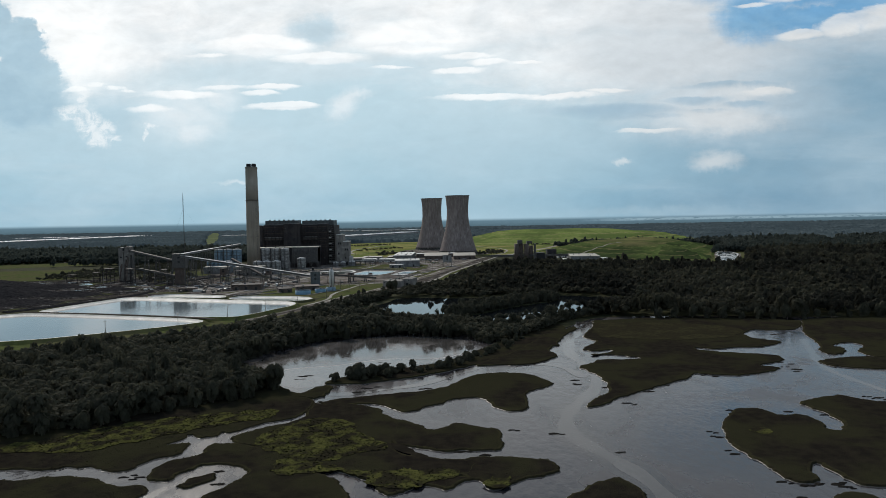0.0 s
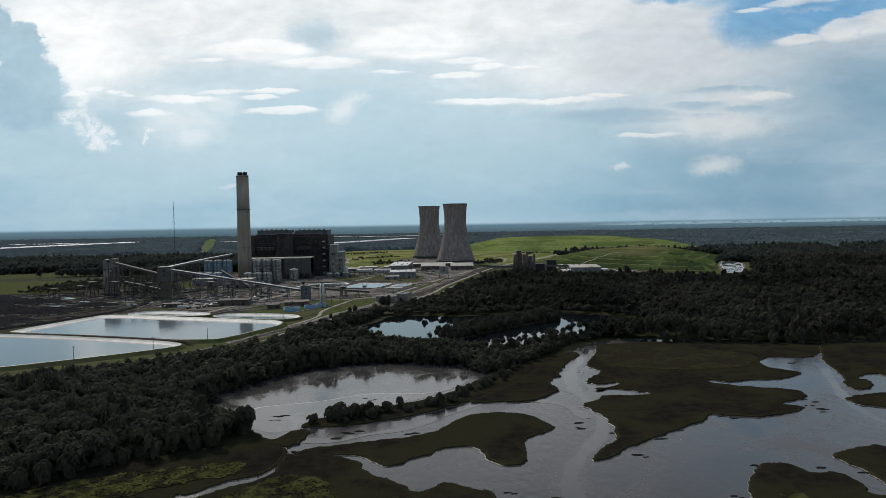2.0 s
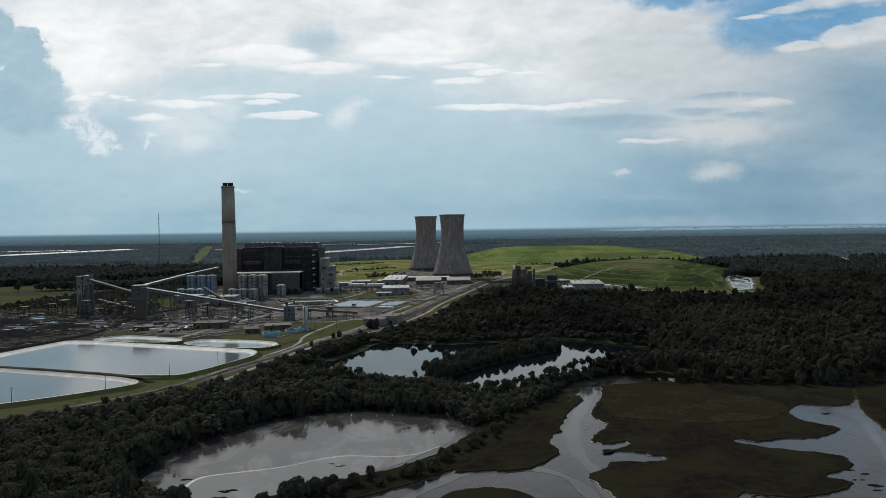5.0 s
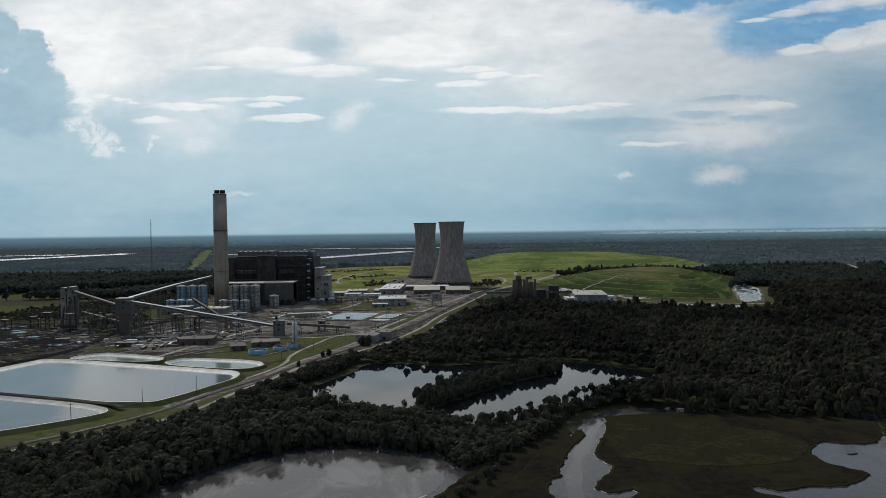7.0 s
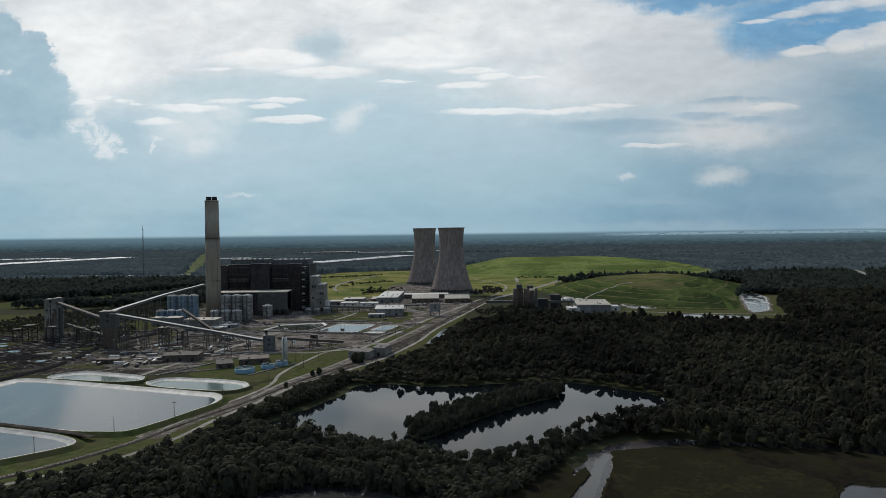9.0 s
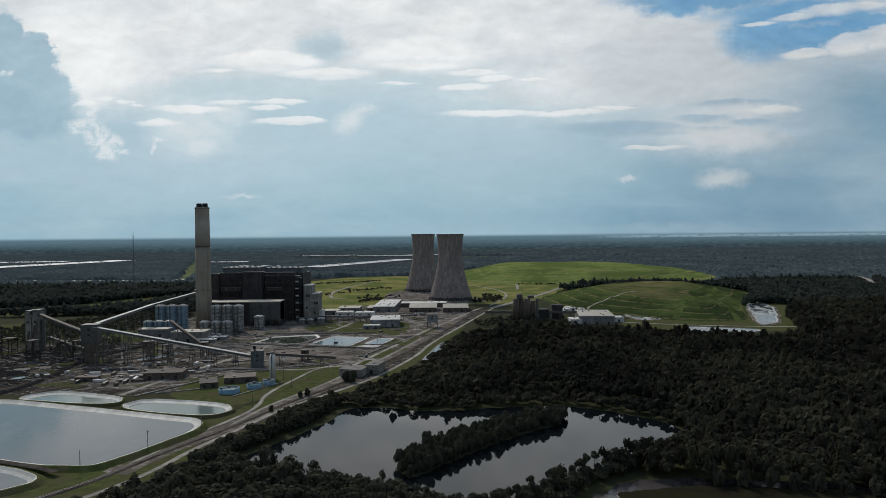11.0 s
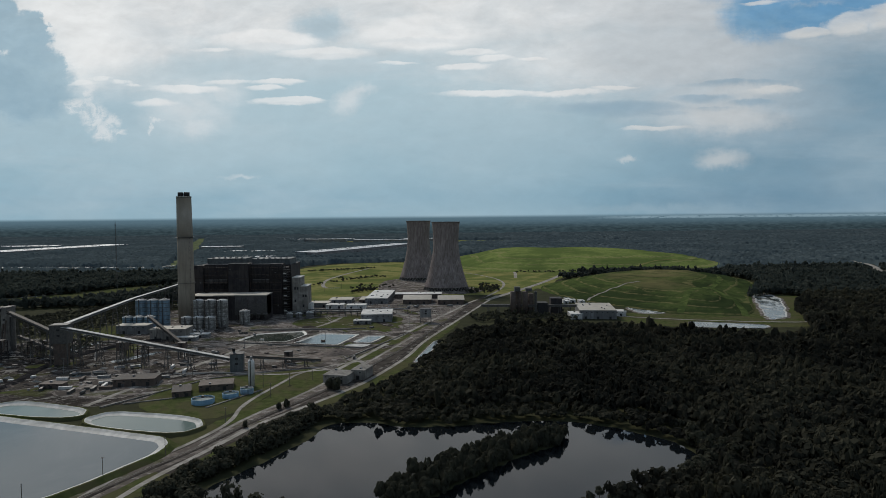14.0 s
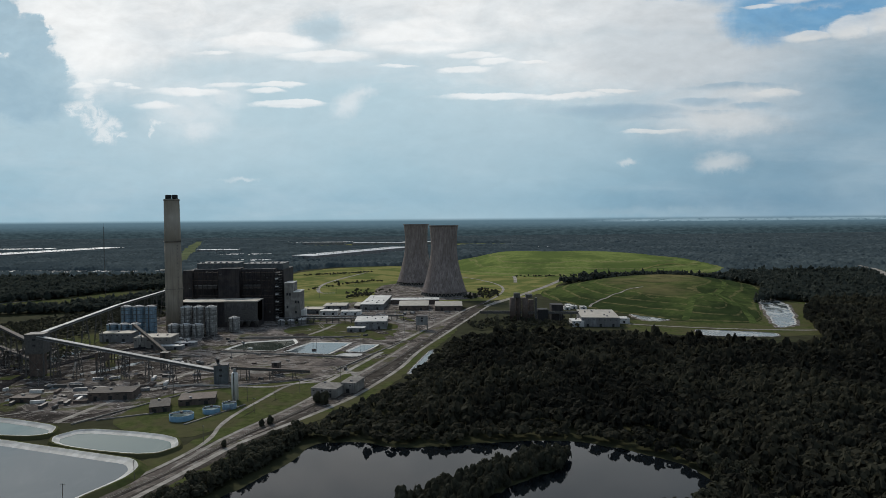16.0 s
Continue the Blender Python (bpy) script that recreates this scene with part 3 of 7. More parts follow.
def gable(bm, x0, x1, y0, y1, z0, z1, over=0.6):
    """A pitched roof with its ridge along x."""
    ym = (y0 + y1) / 2
    a = [bm.verts.new(p) for p in ((x0 - over, y0 - over, z0), (x0 - over, ym, z1), (x0 - over, y1 + over, z0))]
    b = [bm.verts.new(p) for p in ((x1 + over, y0 - over, z0), (x1 + over, ym, z1), (x1 + over, y1 + over, z0))]
    bm.faces.new((a[0], b[0], b[1], a[1]))
    bm.faces.new((a[1], b[1], b[2], a[2]))
    bm.faces.new(a[::-1])
    bm.faces.new(b)
    bm.faces.new((a[2], b[2], b[0], a[0]))
    return bm


def outline(pts, step=4.0, wobble=1.0, seed=0, smooth=2, grain=0.06):
    """A closed line through the corners, rounded, resampled and made uneven."""
    p = np.array(pts, float)
    for _ in range(smooth):
        q = np.roll(p, -1, 0)
        p = np.stack([p * 0.75 + q * 0.25, p * 0.25 + q * 0.75], 1).reshape(-1, 2)
    q = np.vstack([p, p[:1]])
    d = np.r_[0, np.cumsum(np.hypot(*np.diff(q, axis=0).T))]
    s = np.linspace(0, d[-1], max(8, int(d[-1] / step)), endpoint=False)
    p = np.stack([np.interp(s, d, q[:, 0]), np.interp(s, d, q[:, 1])], 1)
    t = np.roll(p, -1, 0) - np.roll(p, 1, 0)
    nrm = np.stack([t[:, 1], -t[:, 0]], 1) / (np.hypot(*t.T)[:, None] + 1e-6)
    k = np.array([noise.noise((x * grain, y * grain, seed * 7.3)) + 0.5 * noise.noise((x * grain * 3.1, y * grain * 3.1, seed * 3.7 + 5)) + 0.25 * noise.noise((x * grain * 7, y * grain * 7, seed + 2)) for x, y in p])
    p = p + nrm * (k * wobble)[:, None]
    if np.sum(p[:, 0] * np.roll(p[:, 1], -1) - np.roll(p[:, 0], -1) * p[:, 1]) < 0:
        p = p[::-1]
    return p


def cut_corners(pts, r):
    """The same corners, each cut short at r metres, so that later smoothing rounds the corner alone."""
    p = [Vector(q) for q in pts]
    out = []
    for i, q in enumerate(p):
        for o in (p[i - 1], p[(i + 1) % len(p)]):
            d = o - q
            out.append(tuple(q + d.normalized() * min(r, d.length * 0.4)))
    return out


def inset(p, d):
    t = np.roll(p, -1, 0) - np.roll(p, 1, 0)
    return p + np.stack([-t[:, 1], t[:, 0]], 1) / (np.hypot(*t.T)[:, None] + 1e-6) * d


def inside(poly, xy):
    poly = np.asarray(poly, float)
    x, y = xy[:, 0], xy[:, 1]
    out = np.zeros(len(xy), bool)
    for (x0, y0), (x1, y1) in zip(poly, np.roll(poly, -1, 0)):
        hit = (y0 > y) != (y1 > y)
        out ^= hit & (x < (x1 - x0) * (y - y0) / (y1 - y0 + 1e-12) + x0)
    return out


def edge_distance(poly, xy):
    poly = np.asarray(poly, float)
    best = np.full(len(xy), 1e9)
    for a, b in zip(poly, np.roll(poly, -1, 0)):
        ab = b - a
        s = np.clip(((xy - a) @ ab) / (ab @ ab + 1e-9), 0, 1)
        best = np.minimum(best, np.hypot(*(xy - a - s[:, None] * ab).T))
    return best


def rings_mesh(name, rings, mat, floor=True):
    """A sheet from a row of matching rings (points, height); the last is filled."""
    from mathutils.geometry import tessellate_polygon
    verts, faces = [], []
    n = len(rings[0][0])
    for p, z in rings:
        verts += [(x, y, z) for x, y in p]
    for r in range(len(rings) - 1):
        for i in range(n):
            j = (i + 1) % n
            faces.append((r * n + i, r * n + j, (r + 1) * n + j, (r + 1) * n + i))
    if floor:
        o = (len(rings) - 1) * n
        for t in tessellate_polygon([[Vector((x, y, 0)) for x, y in rings[-1][0]]]):
            a, b, c = (Vector(verts[o + i]) for i in t)
            t = t if (b - a).cross(c - a).z > 0 else t[::-1]
            faces.append(tuple(o + i for i in t))
    me = bpy.data.meshes.new(name)
    me.from_pydata(verts, [], faces)
    me.materials.append(mat)
    return new(name, me)


def patch(name, pts, z, mat, label="", wobble=1.0, step=4.0, seed=0, smooth=2, grain=0.06):
    p = outline(pts, step, wobble, seed, smooth, grain)
    ob = rings_mesh(name, [(p, z)], mat)
    return tagged(ob, label, name.split("_")[-1], kind="structure")


def ribbon(name, pts, width, z, mat, label="", wobble=0.3, rise=0.0):
    """A road or track along a smooth line; with a rise it gets sloped shoulders."""
    p = np.array(pts, float)
    for _ in range(3):
        p = np.vstack([p[:1], np.stack([p[:-1] * 0.75 + p[1:] * 0.25, p[:-1] * 0.25 + p[1:] * 0.75], 1).reshape(-1, 2), p[-1:]])
    t = np.gradient(p, axis=0)
    nrm = np.stack([-t[:, 1], t[:, 0]], 1) / (np.hypot(*t.T)[:, None] + 1e-6)
    w = np.array([width / 2 + wobble * noise.noise((x * 0.05, y * 0.05, 3)) for x, y in p])[:, None]
    cols = [(p + nrm * w, z), (p - nrm * w, z)]
    if rise:
        cols = [(p + nrm * (w + rise * 2), z - rise), *cols, (p - nrm * (w + rise * 2), z - rise)]
    n = len(p)
    verts = [(x, y, zz) for q, zz in cols for x, y in q]
    faces = [(c * n + i, (c + 1) * n + i, (c + 1) * n + i + 1, c * n + i + 1) for c in range(len(cols) - 1) for i in range(n - 1)]
    me = bpy.data.meshes.new(name)
    me.from_pydata(verts, [], faces)
    me.materials.append(mat)
    return tagged(new(name, me), label, name.split("_")[-1], kind="structure")


def quads_object(name, verts, mat):
    """One mesh of loose quads from an array (n, 4, 3)."""
    v = np.ascontiguousarray(verts.reshape(-1, 3), dtype=np.float32)
    n = len(v) // 4
    me = bpy.data.meshes.new(name)
    me.vertices.add(len(v))
    me.vertices.foreach_set("co", v.ravel())
    me.loops.add(len(v))
    me.loops.foreach_set("vertex_index", np.arange(len(v), dtype=np.int32))
    me.polygons.add(n)
    me.polygons.foreach_set("loop_start", np.arange(0, 4 * n, 4, dtype=np.int32))
    me.update(calc_edges=True)
    me.materials.append(mat)
    return new(name, me)


def grid_object(name, X, Y, Z, mat, smooth=False):
    """A sheet over a grid of places."""
    r, c = X.shape
    v = np.stack([X, Y, Z], -1).reshape(-1, 3).astype(np.float32)
    i = np.arange(r * c).reshape(r, c)
    f = np.stack([i[:-1, :-1], i[:-1, 1:], i[1:, 1:], i[1:, :-1]], -1).reshape(-1, 4).astype(np.int32)
    me = bpy.data.meshes.new(name)
    me.vertices.add(len(v))
    me.vertices.foreach_set("co", v.ravel())
    me.loops.add(f.size)
    me.loops.foreach_set("vertex_index", f.ravel())
    me.polygons.add(len(f))
    me.polygons.foreach_set("loop_start", np.arange(0, f.size, 4, dtype=np.int32))
    if smooth:
        me.polygons.foreach_set("use_smooth", np.ones(len(f), bool))
    me.update(calc_edges=True)
    me.materials.append(mat)
    return new(name, me)

# ---- ground, waters, marsh ----
lin = np.concatenate([-np.geomspace(9000, 300, 14), np.linspace(-200, 200, 9), np.geomspace(300, 9000, 14)])
gx, gy = np.meshgrid(lin, lin + 800)
tagged(grid_object("ground", gx, gy, np.zeros_like(gx), M_GROUND), "dark woodland soil running flat to the horizon", "ground", kind="structure")

TIDAL = [(-330, -200), (520, -200), (700, 250), (620, 560), (340, 575), (140, 610), (110, 560), (60, 500), (20, 530), (-40, 545), (-100, 510), (-150, 420), (-160, 300), (-240, 240)]
patch("tidal_water", TIDAL, 0.06, M_WATER, "shallow silver-grey tidal water over mud flats", 3, 8)
MUDPOND = [(-118, 370), (-126, 412), (-114, 455), (-77, 511), (-23, 524), (15, 506), (26, 470), (8, 440), (-20, 410), (-50, 385), (-62, 358), (-85, 352)]
patch("mud_pond_water", MUDPOND, 0.12, M_MUDPOND, "still muddy pond mirroring the trees", 2, 4)
LAKE = [(-108, 640), (-70, 700), (-55, 742), (-52, 765), (-20, 772), (5, 756), (40, 756), (90, 768), (135, 768), (180, 742), (208, 703), (196, 672), (146, 630), (100, 594), (64, 566), (32, 563), (2, 588), (-42, 606), (-90, 620)]
patch("lake_water", LAKE, 0.06, M_LAKE, "dark mirror-still woodland lake", 3, 4, 4)
ISLE = [(-2, 628), (22, 660), (62, 706), (104, 734), (128, 738), (120, 716), (92, 694), (60, 662), (28, 624), (10, 600)]


def islet(pts, seed, wobble=1.6, height=0.7, mat=None, label="low marsh island of olive cordgrass with a muddy rim", name="marsh_island"):
    """A low bank: muddy rim, then the grassy top."""
    p = outline(pts, 1.5, wobble, seed, 1, 0.16)
    base = rings_mesh(name, [(p, -0.1), (inset(p, 0.5), 0.25), (inset(p, 1.1), height), (inset(p, 2.0), height + 0.1)], mat or M_MARSH_SHADED)
    if not mat:
        base.data.materials.append(M_MUD)
        base.data.materials.append(M_RIM)
        n = len(p)
        index = np.zeros(len(base.data.polygons), np.int32)
        index[:n], index[n:3 * n] = 1, 2
        base.data.polygons.foreach_set("material_index", index)
    return tagged(base, label, "island", kind="structure")


ISLES = []


def marsh(pts):
    """One marsh island, each a little higher than the last."""
    ISLES.append(pts)
    k = len(ISLES)
    return islet(pts, k, height=0.62 + 0.013 * k)


marsh([(-191, 251), (-165, 250), (-156, 249), (-151, 248), (-143, 249), (-142, 253), (-137, 248), (-132, 252), (-127, 247), (-121, 245), (-114, 248), (-113, 256), (-108, 260), (-103, 262), (-103, 270), (-103, 277), (-107, 278), (-112, 276), (-114, 274), (-111, 278), (-108, 283), (-109, 289), (-103, 282), (-98, 283), (-94, 285), (-96, 292), (-92, 287), (-87, 292), (-84, 298), (-75, 304), (-64, 312), (-63, 337), (-73, 351), (-87, 368), (-97, 379), (-121, 378), (-175, 358), (-258, 342)])
marsh([(-172, 242), (-154, 239), (-147, 241), (-140, 243), (-137, 244), (-127, 241), (-121, 238), (-117, 234), (-111, 232), (-106, 234), (-101, 231), (-100, 226), (-102, 222), (-101, 215), (-155, 217)])
marsh([(-94, 231), (-92, 235), (-90, 239), (-87, 242), (-82, 244), (-80, 239), (-81, 235), (-85, 230), (-89, 228)])
marsh([(-63, 337), (-42, 345), (-25, 350), (-7, 355), (5, 366), (10, 379), (22, 392), (35, 393), (48, 390), (56, 378), (61, 362), (49, 351), (42, 345), (42, 332), (41, 318), (36, 313), (28, 315), (23, 325), (19, 339), (10, 338), (4, 336), (0, 328), (-8, 323), (-13, 316), (-18, 315), (-26, 323), (-34, 331), (-40, 330), (-56, 327)])
marsh([(-67, 337), (-52, 336), (-38, 329), (-30, 323), (-27, 313), (-22, 306), (-14, 300), (-9, 295), (-7, 290), (-4, 288), (1, 291), (4, 298), (11, 296), (18, 290), (24, 290), (25, 281), (24, 267), (22, 260), (16, 261), (12, 261), (8, 262), (3, 260), (-3, 262), (-10, 265), (-19, 269), (-24, 270), (-19, 265), (-14, 260), (-10, 256), (1, 253), (7, 254), (14, 255), (24, 254), (35, 252), (42, 248), (44, 243), (40, 237), (34, 232), (28, 231), (23, 226), (17, 223), (14, 224), (12, 231), (8, 231)])
marsh([(12, 234), (8, 231), (5, 229), (3, 225), (1, 222), (-3, 224), (-7, 228), (-10, 228), (-13, 222), (-16, 220), (-20, 220), (-23, 224), (-25, 231), (-29, 234), (-33, 237), (-37, 242), (-42, 246), (-47, 247), (-43, 240), (-38, 235), (-34, 228), (-31, 220), (-29, 209), (-80, 212), (-81, 222), (-79, 226), (-75, 232), (-72, 237), (-72, 242), (-75, 248), (-82, 251), (-90, 251), (-92, 247), (-94, 242), (-95, 236), (-103, 236), (-107, 239), (-108, 245), (-107, 251), (-105, 257), (-99, 259), (-96, 263), (-96, 269), (-96, 276), (-91, 277), (-86, 276)])
marsh([(-91, 282), (-86, 289), (-80, 295), (-72, 301), (-64, 310), (-66, 335), (-57, 331), (-39, 325), (-16, 297), (-22, 268), (-10, 255), (14, 252), (10, 233), (-17, 234), (-29, 236), (-47, 248), (-70, 265), (-86, 276)])
marsh([(130, 587), (122, 546), (105, 511), (106, 492), (113, 485), (93, 459), (100, 445), (117, 457), (117, 451), (96, 435), (100, 438), (115, 435), (125, 427), (123, 422), (98, 424), (91, 413), (78, 405), (85, 395), (88, 373), (87, 351), (82, 342), (74, 332), (67, 322), (69, 316), (78, 322), (92, 337), (105, 347), (119, 358), (138, 372), (143, 383), (147, 379), (159, 375), (176, 377), (189, 384), (196, 389), (196, 395), (186, 399), (205, 407), (213, 419), (210, 428), (189, 437), (177, 442), (169, 450)])
marsh([(121, 417), (169, 450), (171, 456), (182, 447), (196, 454), (211, 452), (226, 459), (240, 472), (228, 480), (224, 489), (225, 503), (238, 522), (257, 515), (276, 518), (305, 573), (131, 593), (121, 540), (109, 470)])
marsh([(278, 523), (269, 504), (260, 472), (255, 456), (244, 438), (244, 423), (258, 429), (267, 447), (260, 452), (280, 466), (284, 453), (267, 436), (265, 418), (272, 414), (292, 406), (376, 469), (455, 567), (308, 579)])
marsh([(225, 408), (238, 414), (259, 419), (272, 414), (300, 408), (275, 374), (251, 382), (237, 389), (226, 393)])
marsh([(134, 312), (146, 313), (149, 306), (150, 299), (159, 302), (163, 296), (163, 286), (160, 279), (166, 278), (172, 289), (171, 296), (173, 304), (169, 312), (167, 318), (176, 325), (188, 330), (197, 332), (201, 325), (207, 317), (226, 314), (194, 251), (156, 216), (145, 219), (140, 220), (137, 224), (136, 232), (134, 236), (136, 242), (132, 241), (129, 234), (129, 228), (126, 224), (120, 223), (116, 227), (116, 235), (114, 245), (113, 256), (113, 265), (115, 279), (120, 291), (127, 302)])
marsh([(37, 214), (46, 223), (53, 230), (59, 232), (63, 230), (65, 224), (66, 215), (61, 200), (34, 201)])
marsh([(121, 211), (127, 216), (134, 216), (139, 212), (132, 202), (116, 203)])
marsh([(16, 410), (33, 412), (50, 410), (67, 422), (77, 438), (71, 454), (81, 477), (89, 498), (98, 522), (102, 562), (84, 564), (49, 502), (21, 443)])
marsh([(82, 489), (88, 494), (93, 510), (101, 524), (110, 540), (107, 554), (90, 525), (77, 511), (64, 495), (58, 479)])
marsh([(68, 463), (76, 467), (84, 471), (82, 481), (71, 474), (60, 467)])
marsh([(-80, 345), (-66, 372), (-58, 366), (-60, 340)])
BANK = [(-70, 372), (-58, 388), (-43, 401), (-18, 410), (6, 430), (24, 458), (40, 490), (70, 530), (82, 520), (66, 480), (50, 450), (32, 424), (4, 398), (-22, 380), (-50, 370)]
islet(BANK, 31, 1.5, 0.9, label="narrow scrub-grown bank between two mud pools")

CORD = []
for pts in ([(-174, 265), (-163, 268), (-151, 267), (-143, 268), (-134, 273), (-124, 282), (-111, 291), (-97, 299), (-79, 310), (-77, 325), (-98, 320), (-119, 313), (-138, 309), (-154, 295), (-165, 283), (-182, 277)],
            [(-79, 273), (-74, 288), (-67, 300), (-55, 308), (-45, 304), (-38, 297), (-35, 284), (-26, 273), (-21, 263), (-32, 263), (-40, 254), (-48, 251), (-63, 261)],
            [(-67, 253), (-57, 257), (-48, 251), (-38, 245), (-30, 240), (-18, 241), (-5, 241), (6, 242), (5, 233), (-5, 230), (-16, 223), (-22, 226), (-29, 235), (-42, 243), (-49, 238), (-57, 236)],
            [(13, 230), (18, 232), (24, 234), (23, 227), (18, 223), (14, 225)],
            [(127, 569), (155, 565), (194, 555), (231, 534), (228, 508), (201, 482), (168, 481), (138, 489), (112, 501)],
            [(127, 279), (134, 283), (138, 276), (132, 272)]):
    CORD.append(pts)
    patch("cordgrass_patch", pts, 0.96 + 0.004 * len(CORD), M_CORD if len(CORD) != 5 else M_RIM, "mottled patch of yellow-green cordgrass", 3, 1.6, len(CORD) + 80, 1, 0.12)

# dark mussel clumps in the shallows
def clump(x, y, r, k):
    p = outline([(x - r * 1.5, y - r * 0.4), (x + r * 0.2, y - r * 0.7), (x + r * 1.6, y), (x, y + r * 0.7), (x - r, y + r * 0.4)], 0.6, 0.5, k + 60, 1, 0.5)
    ob = rings_mesh("mud_clump", [(p, 0.0), (inset(p, 0.35), 0.22), (inset(p, 0.7), 0.3)], M_MUSSEL)
    tagged(ob, "dark mussel and mud clump standing in the shallows", "mud clump", "clumps in the shallows")


rc = random.Random(8)
for k, (x, y) in enumerate([(71, 364), (104, 345), (87, 325), (119, 357), (201, 383), (199, 395), (146, 378), (132, 310), (157, 306), (111, 280), (110, 274), (109, 257), (110, 253), (114, 226), (67, 257), (206, 329), (208, 325), (122, 222), (131, 223), (132, 221), (114, 213), (29, 287), (46, 281), (6, 261), (16, 257), (-83, 386), (-80, 233), (-82, 245), (-115, 241), (-111, 239), (170, 300)]):
    for i in range(rc.choice((1, 2, 2, 3))):
        clump(x + i * rc.uniform(1.5, 3.5), y + i * rc.uniform(-2, 2), rc.uniform(0.9, 2.1), 3 * k + i)
for k, (x, y) in enumerate([(208, 421), (204, 407), (208, 402), (203, 389), (202, 414), (73, 372), (146, 383), (136, 375), (119, 363), (108, 350), (86, 355), (-82, 393), (-78, 394), (-35, 422), (-39, 426), (-103, 408), (245, 500), (209, 457), (255, 550), (-11, 359), (-35, 365), (-42, 363), (-45, 354)]):
    for i in range(rc.choice((1, 1, 2))):
        clump(x + i * rc.uniform(1.5, 3.5), y + i * rc.uniform(-2, 2), rc.uniform(1.0, 2.4), 3 * k + i + 100)

# blades of marsh grass on the islands


def scatter(poly, spacing, seed):
    """Jittered places inside an outline."""
    poly = np.asarray(poly, float)
    r = np.random.default_rng(seed)
    (x0, y0), (x1, y1) = poly.min(0), poly.max(0)
    X, Y = np.meshgrid(np.arange(x0, x1, spacing), np.arange(y0, y1, spacing))
    p = np.stack([X.ravel(), Y.ravel()], 1) + r.uniform(-0.5, 0.5, (X.size, 2)) * spacing
    return p[inside(poly, p)]


def tufts(places, z, size, seed):
    r = np.random.default_rng(seed)
    n = len(places)
    a = r.uniform(0, np.pi, n)
    s = size * r.uniform(0.6, 1.4, n)
    dx, dy = np.cos(a) * s * 0.8, np.sin(a) * s * 0.8
    lx, ly = r.normal(0, 0.9, (2, n)) * s
    q = np.zeros((n, 4, 3))
    q[:, :, 0], q[:, :, 1], q[:, :, 2] = places[:, :1], places[:, 1:], z
    q[:, 0, 0] -= dx; q[:, 0, 1] -= dy; q[:, 1, 0] += dx; q[:, 1, 1] += dy
    q[:, 2, 0] += dx * 0.5 + lx; q[:, 2, 1] += dy * 0.5 + ly; q[:, 3, 0] += lx - dx * 0.5; q[:, 3, 1] += ly - dy * 0.5
    q[:, 2, 2] += s * 0.6; q[:, 3, 2] += s * r.uniform(0.4, 0.8, n)
    return q


grass = np.concatenate([tufts(scatter(inset(outline(pts, 1.5, 1.6, k + 1, 1, 0.16), 0.8), 1.1 if np.mean(pts, 0)[1] < 330 else 1.7, k), 0.55, 0.36, k) for k, pts in enumerate(ISLES)])
cord = np.concatenate([tufts(scatter(outline(pts, 1.6, 3, k + 81, 1, 0.12), 1.2 if k < 4 else 2.2, k + 90), 0.85, 0.55, k + 90) for k, pts in enumerate(CORD) if k != 4])
tagged(quads_object("cordgrass", cord, M_CORD_BLADES), "bright yellow-green cordgrass blades", "grass", kind="stuff")
tagged(quads_object("marsh_grass", grass, M_BLADES_SHADED), "rank olive and yellow-green cordgrass blades, darkened for cloud shade", "grass", kind="stuff")

# ---- the landfill: two grassed mounds ----
FRONT_HILL = [(238, 1700), (240, 1600), (290, 1450), (345, 1370), (400, 1300), (500, 1272), (540, 1340), (590, 1470), (670, 1620), (740, 1780), (720, 1900), (600, 1960), (440, 1960), (310, 1840)]
BACK_HILL = [(60, 2380), (80, 2180), (240, 2060), (420, 2050), (600, 2060), (780, 2120), (900, 2300), (860, 2650), (640, 2900), (300, 2950), (120, 2850), (60, 2600)]


HEIGHTS = {}


def mound(name, poly, height, slope, label, seed, turf):
    p = np.array(poly, float)
    (x0, y0), (x1, y1) = p.min(0) - 20, p.max(0) + 20
    X, Y = np.meshgrid(np.linspace(x0, x1, 170), np.linspace(y0, y1, 220))
    q = np.stack([X.ravel(), Y.ravel()], 1)
    o = outline(poly, 20, 6, seed, 1, 0.01)
    d = np.where(inside(o, q), edge_distance(o, q), -2.0)
    lumps = np.array([noise.noise((x * 0.006, y * 0.006, seed)) for x, y in q])
    h = d * slope * (1 + 0.35 * lumps)
    spur = np.clip(1 - np.abs((q[:, 0] - 470) - (q[:, 1] - 1270) * 0.15) / 60, 0, 1) if seed == 3 else 0
    x = np.maximum(h + spur * np.minimum(d, 60) * 0.06, 0) / height
    h = np.where(h > 0, height * x / (1 + x ** 4) ** 0.25, -1.0)
    bench = 7.0
    fine = np.array([noise.noise((x * 0.03, y * 0.03, seed + 4)) for x, y in q])
    h = np.where(h > 0, h + (0.7 + 0.6 * lumps) * np.sin(h / bench * 2 * np.pi + 2 * lumps) + 0.8 * fine, h)
    HEIGHTS[name] = (x0, x1, y0, y1, h.reshape(X.shape))
    ob = grid_object(name, X, Y, h.reshape(X.shape), turf, True)
    return tagged(ob, label, "hill", kind="structure")


mound("landfill_mound", FRONT_HILL, 29, 0.20, "terraced landfill mound under green and yellow grass", 3, M_HILL_SHADED)
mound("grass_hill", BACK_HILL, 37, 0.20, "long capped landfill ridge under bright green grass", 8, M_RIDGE)


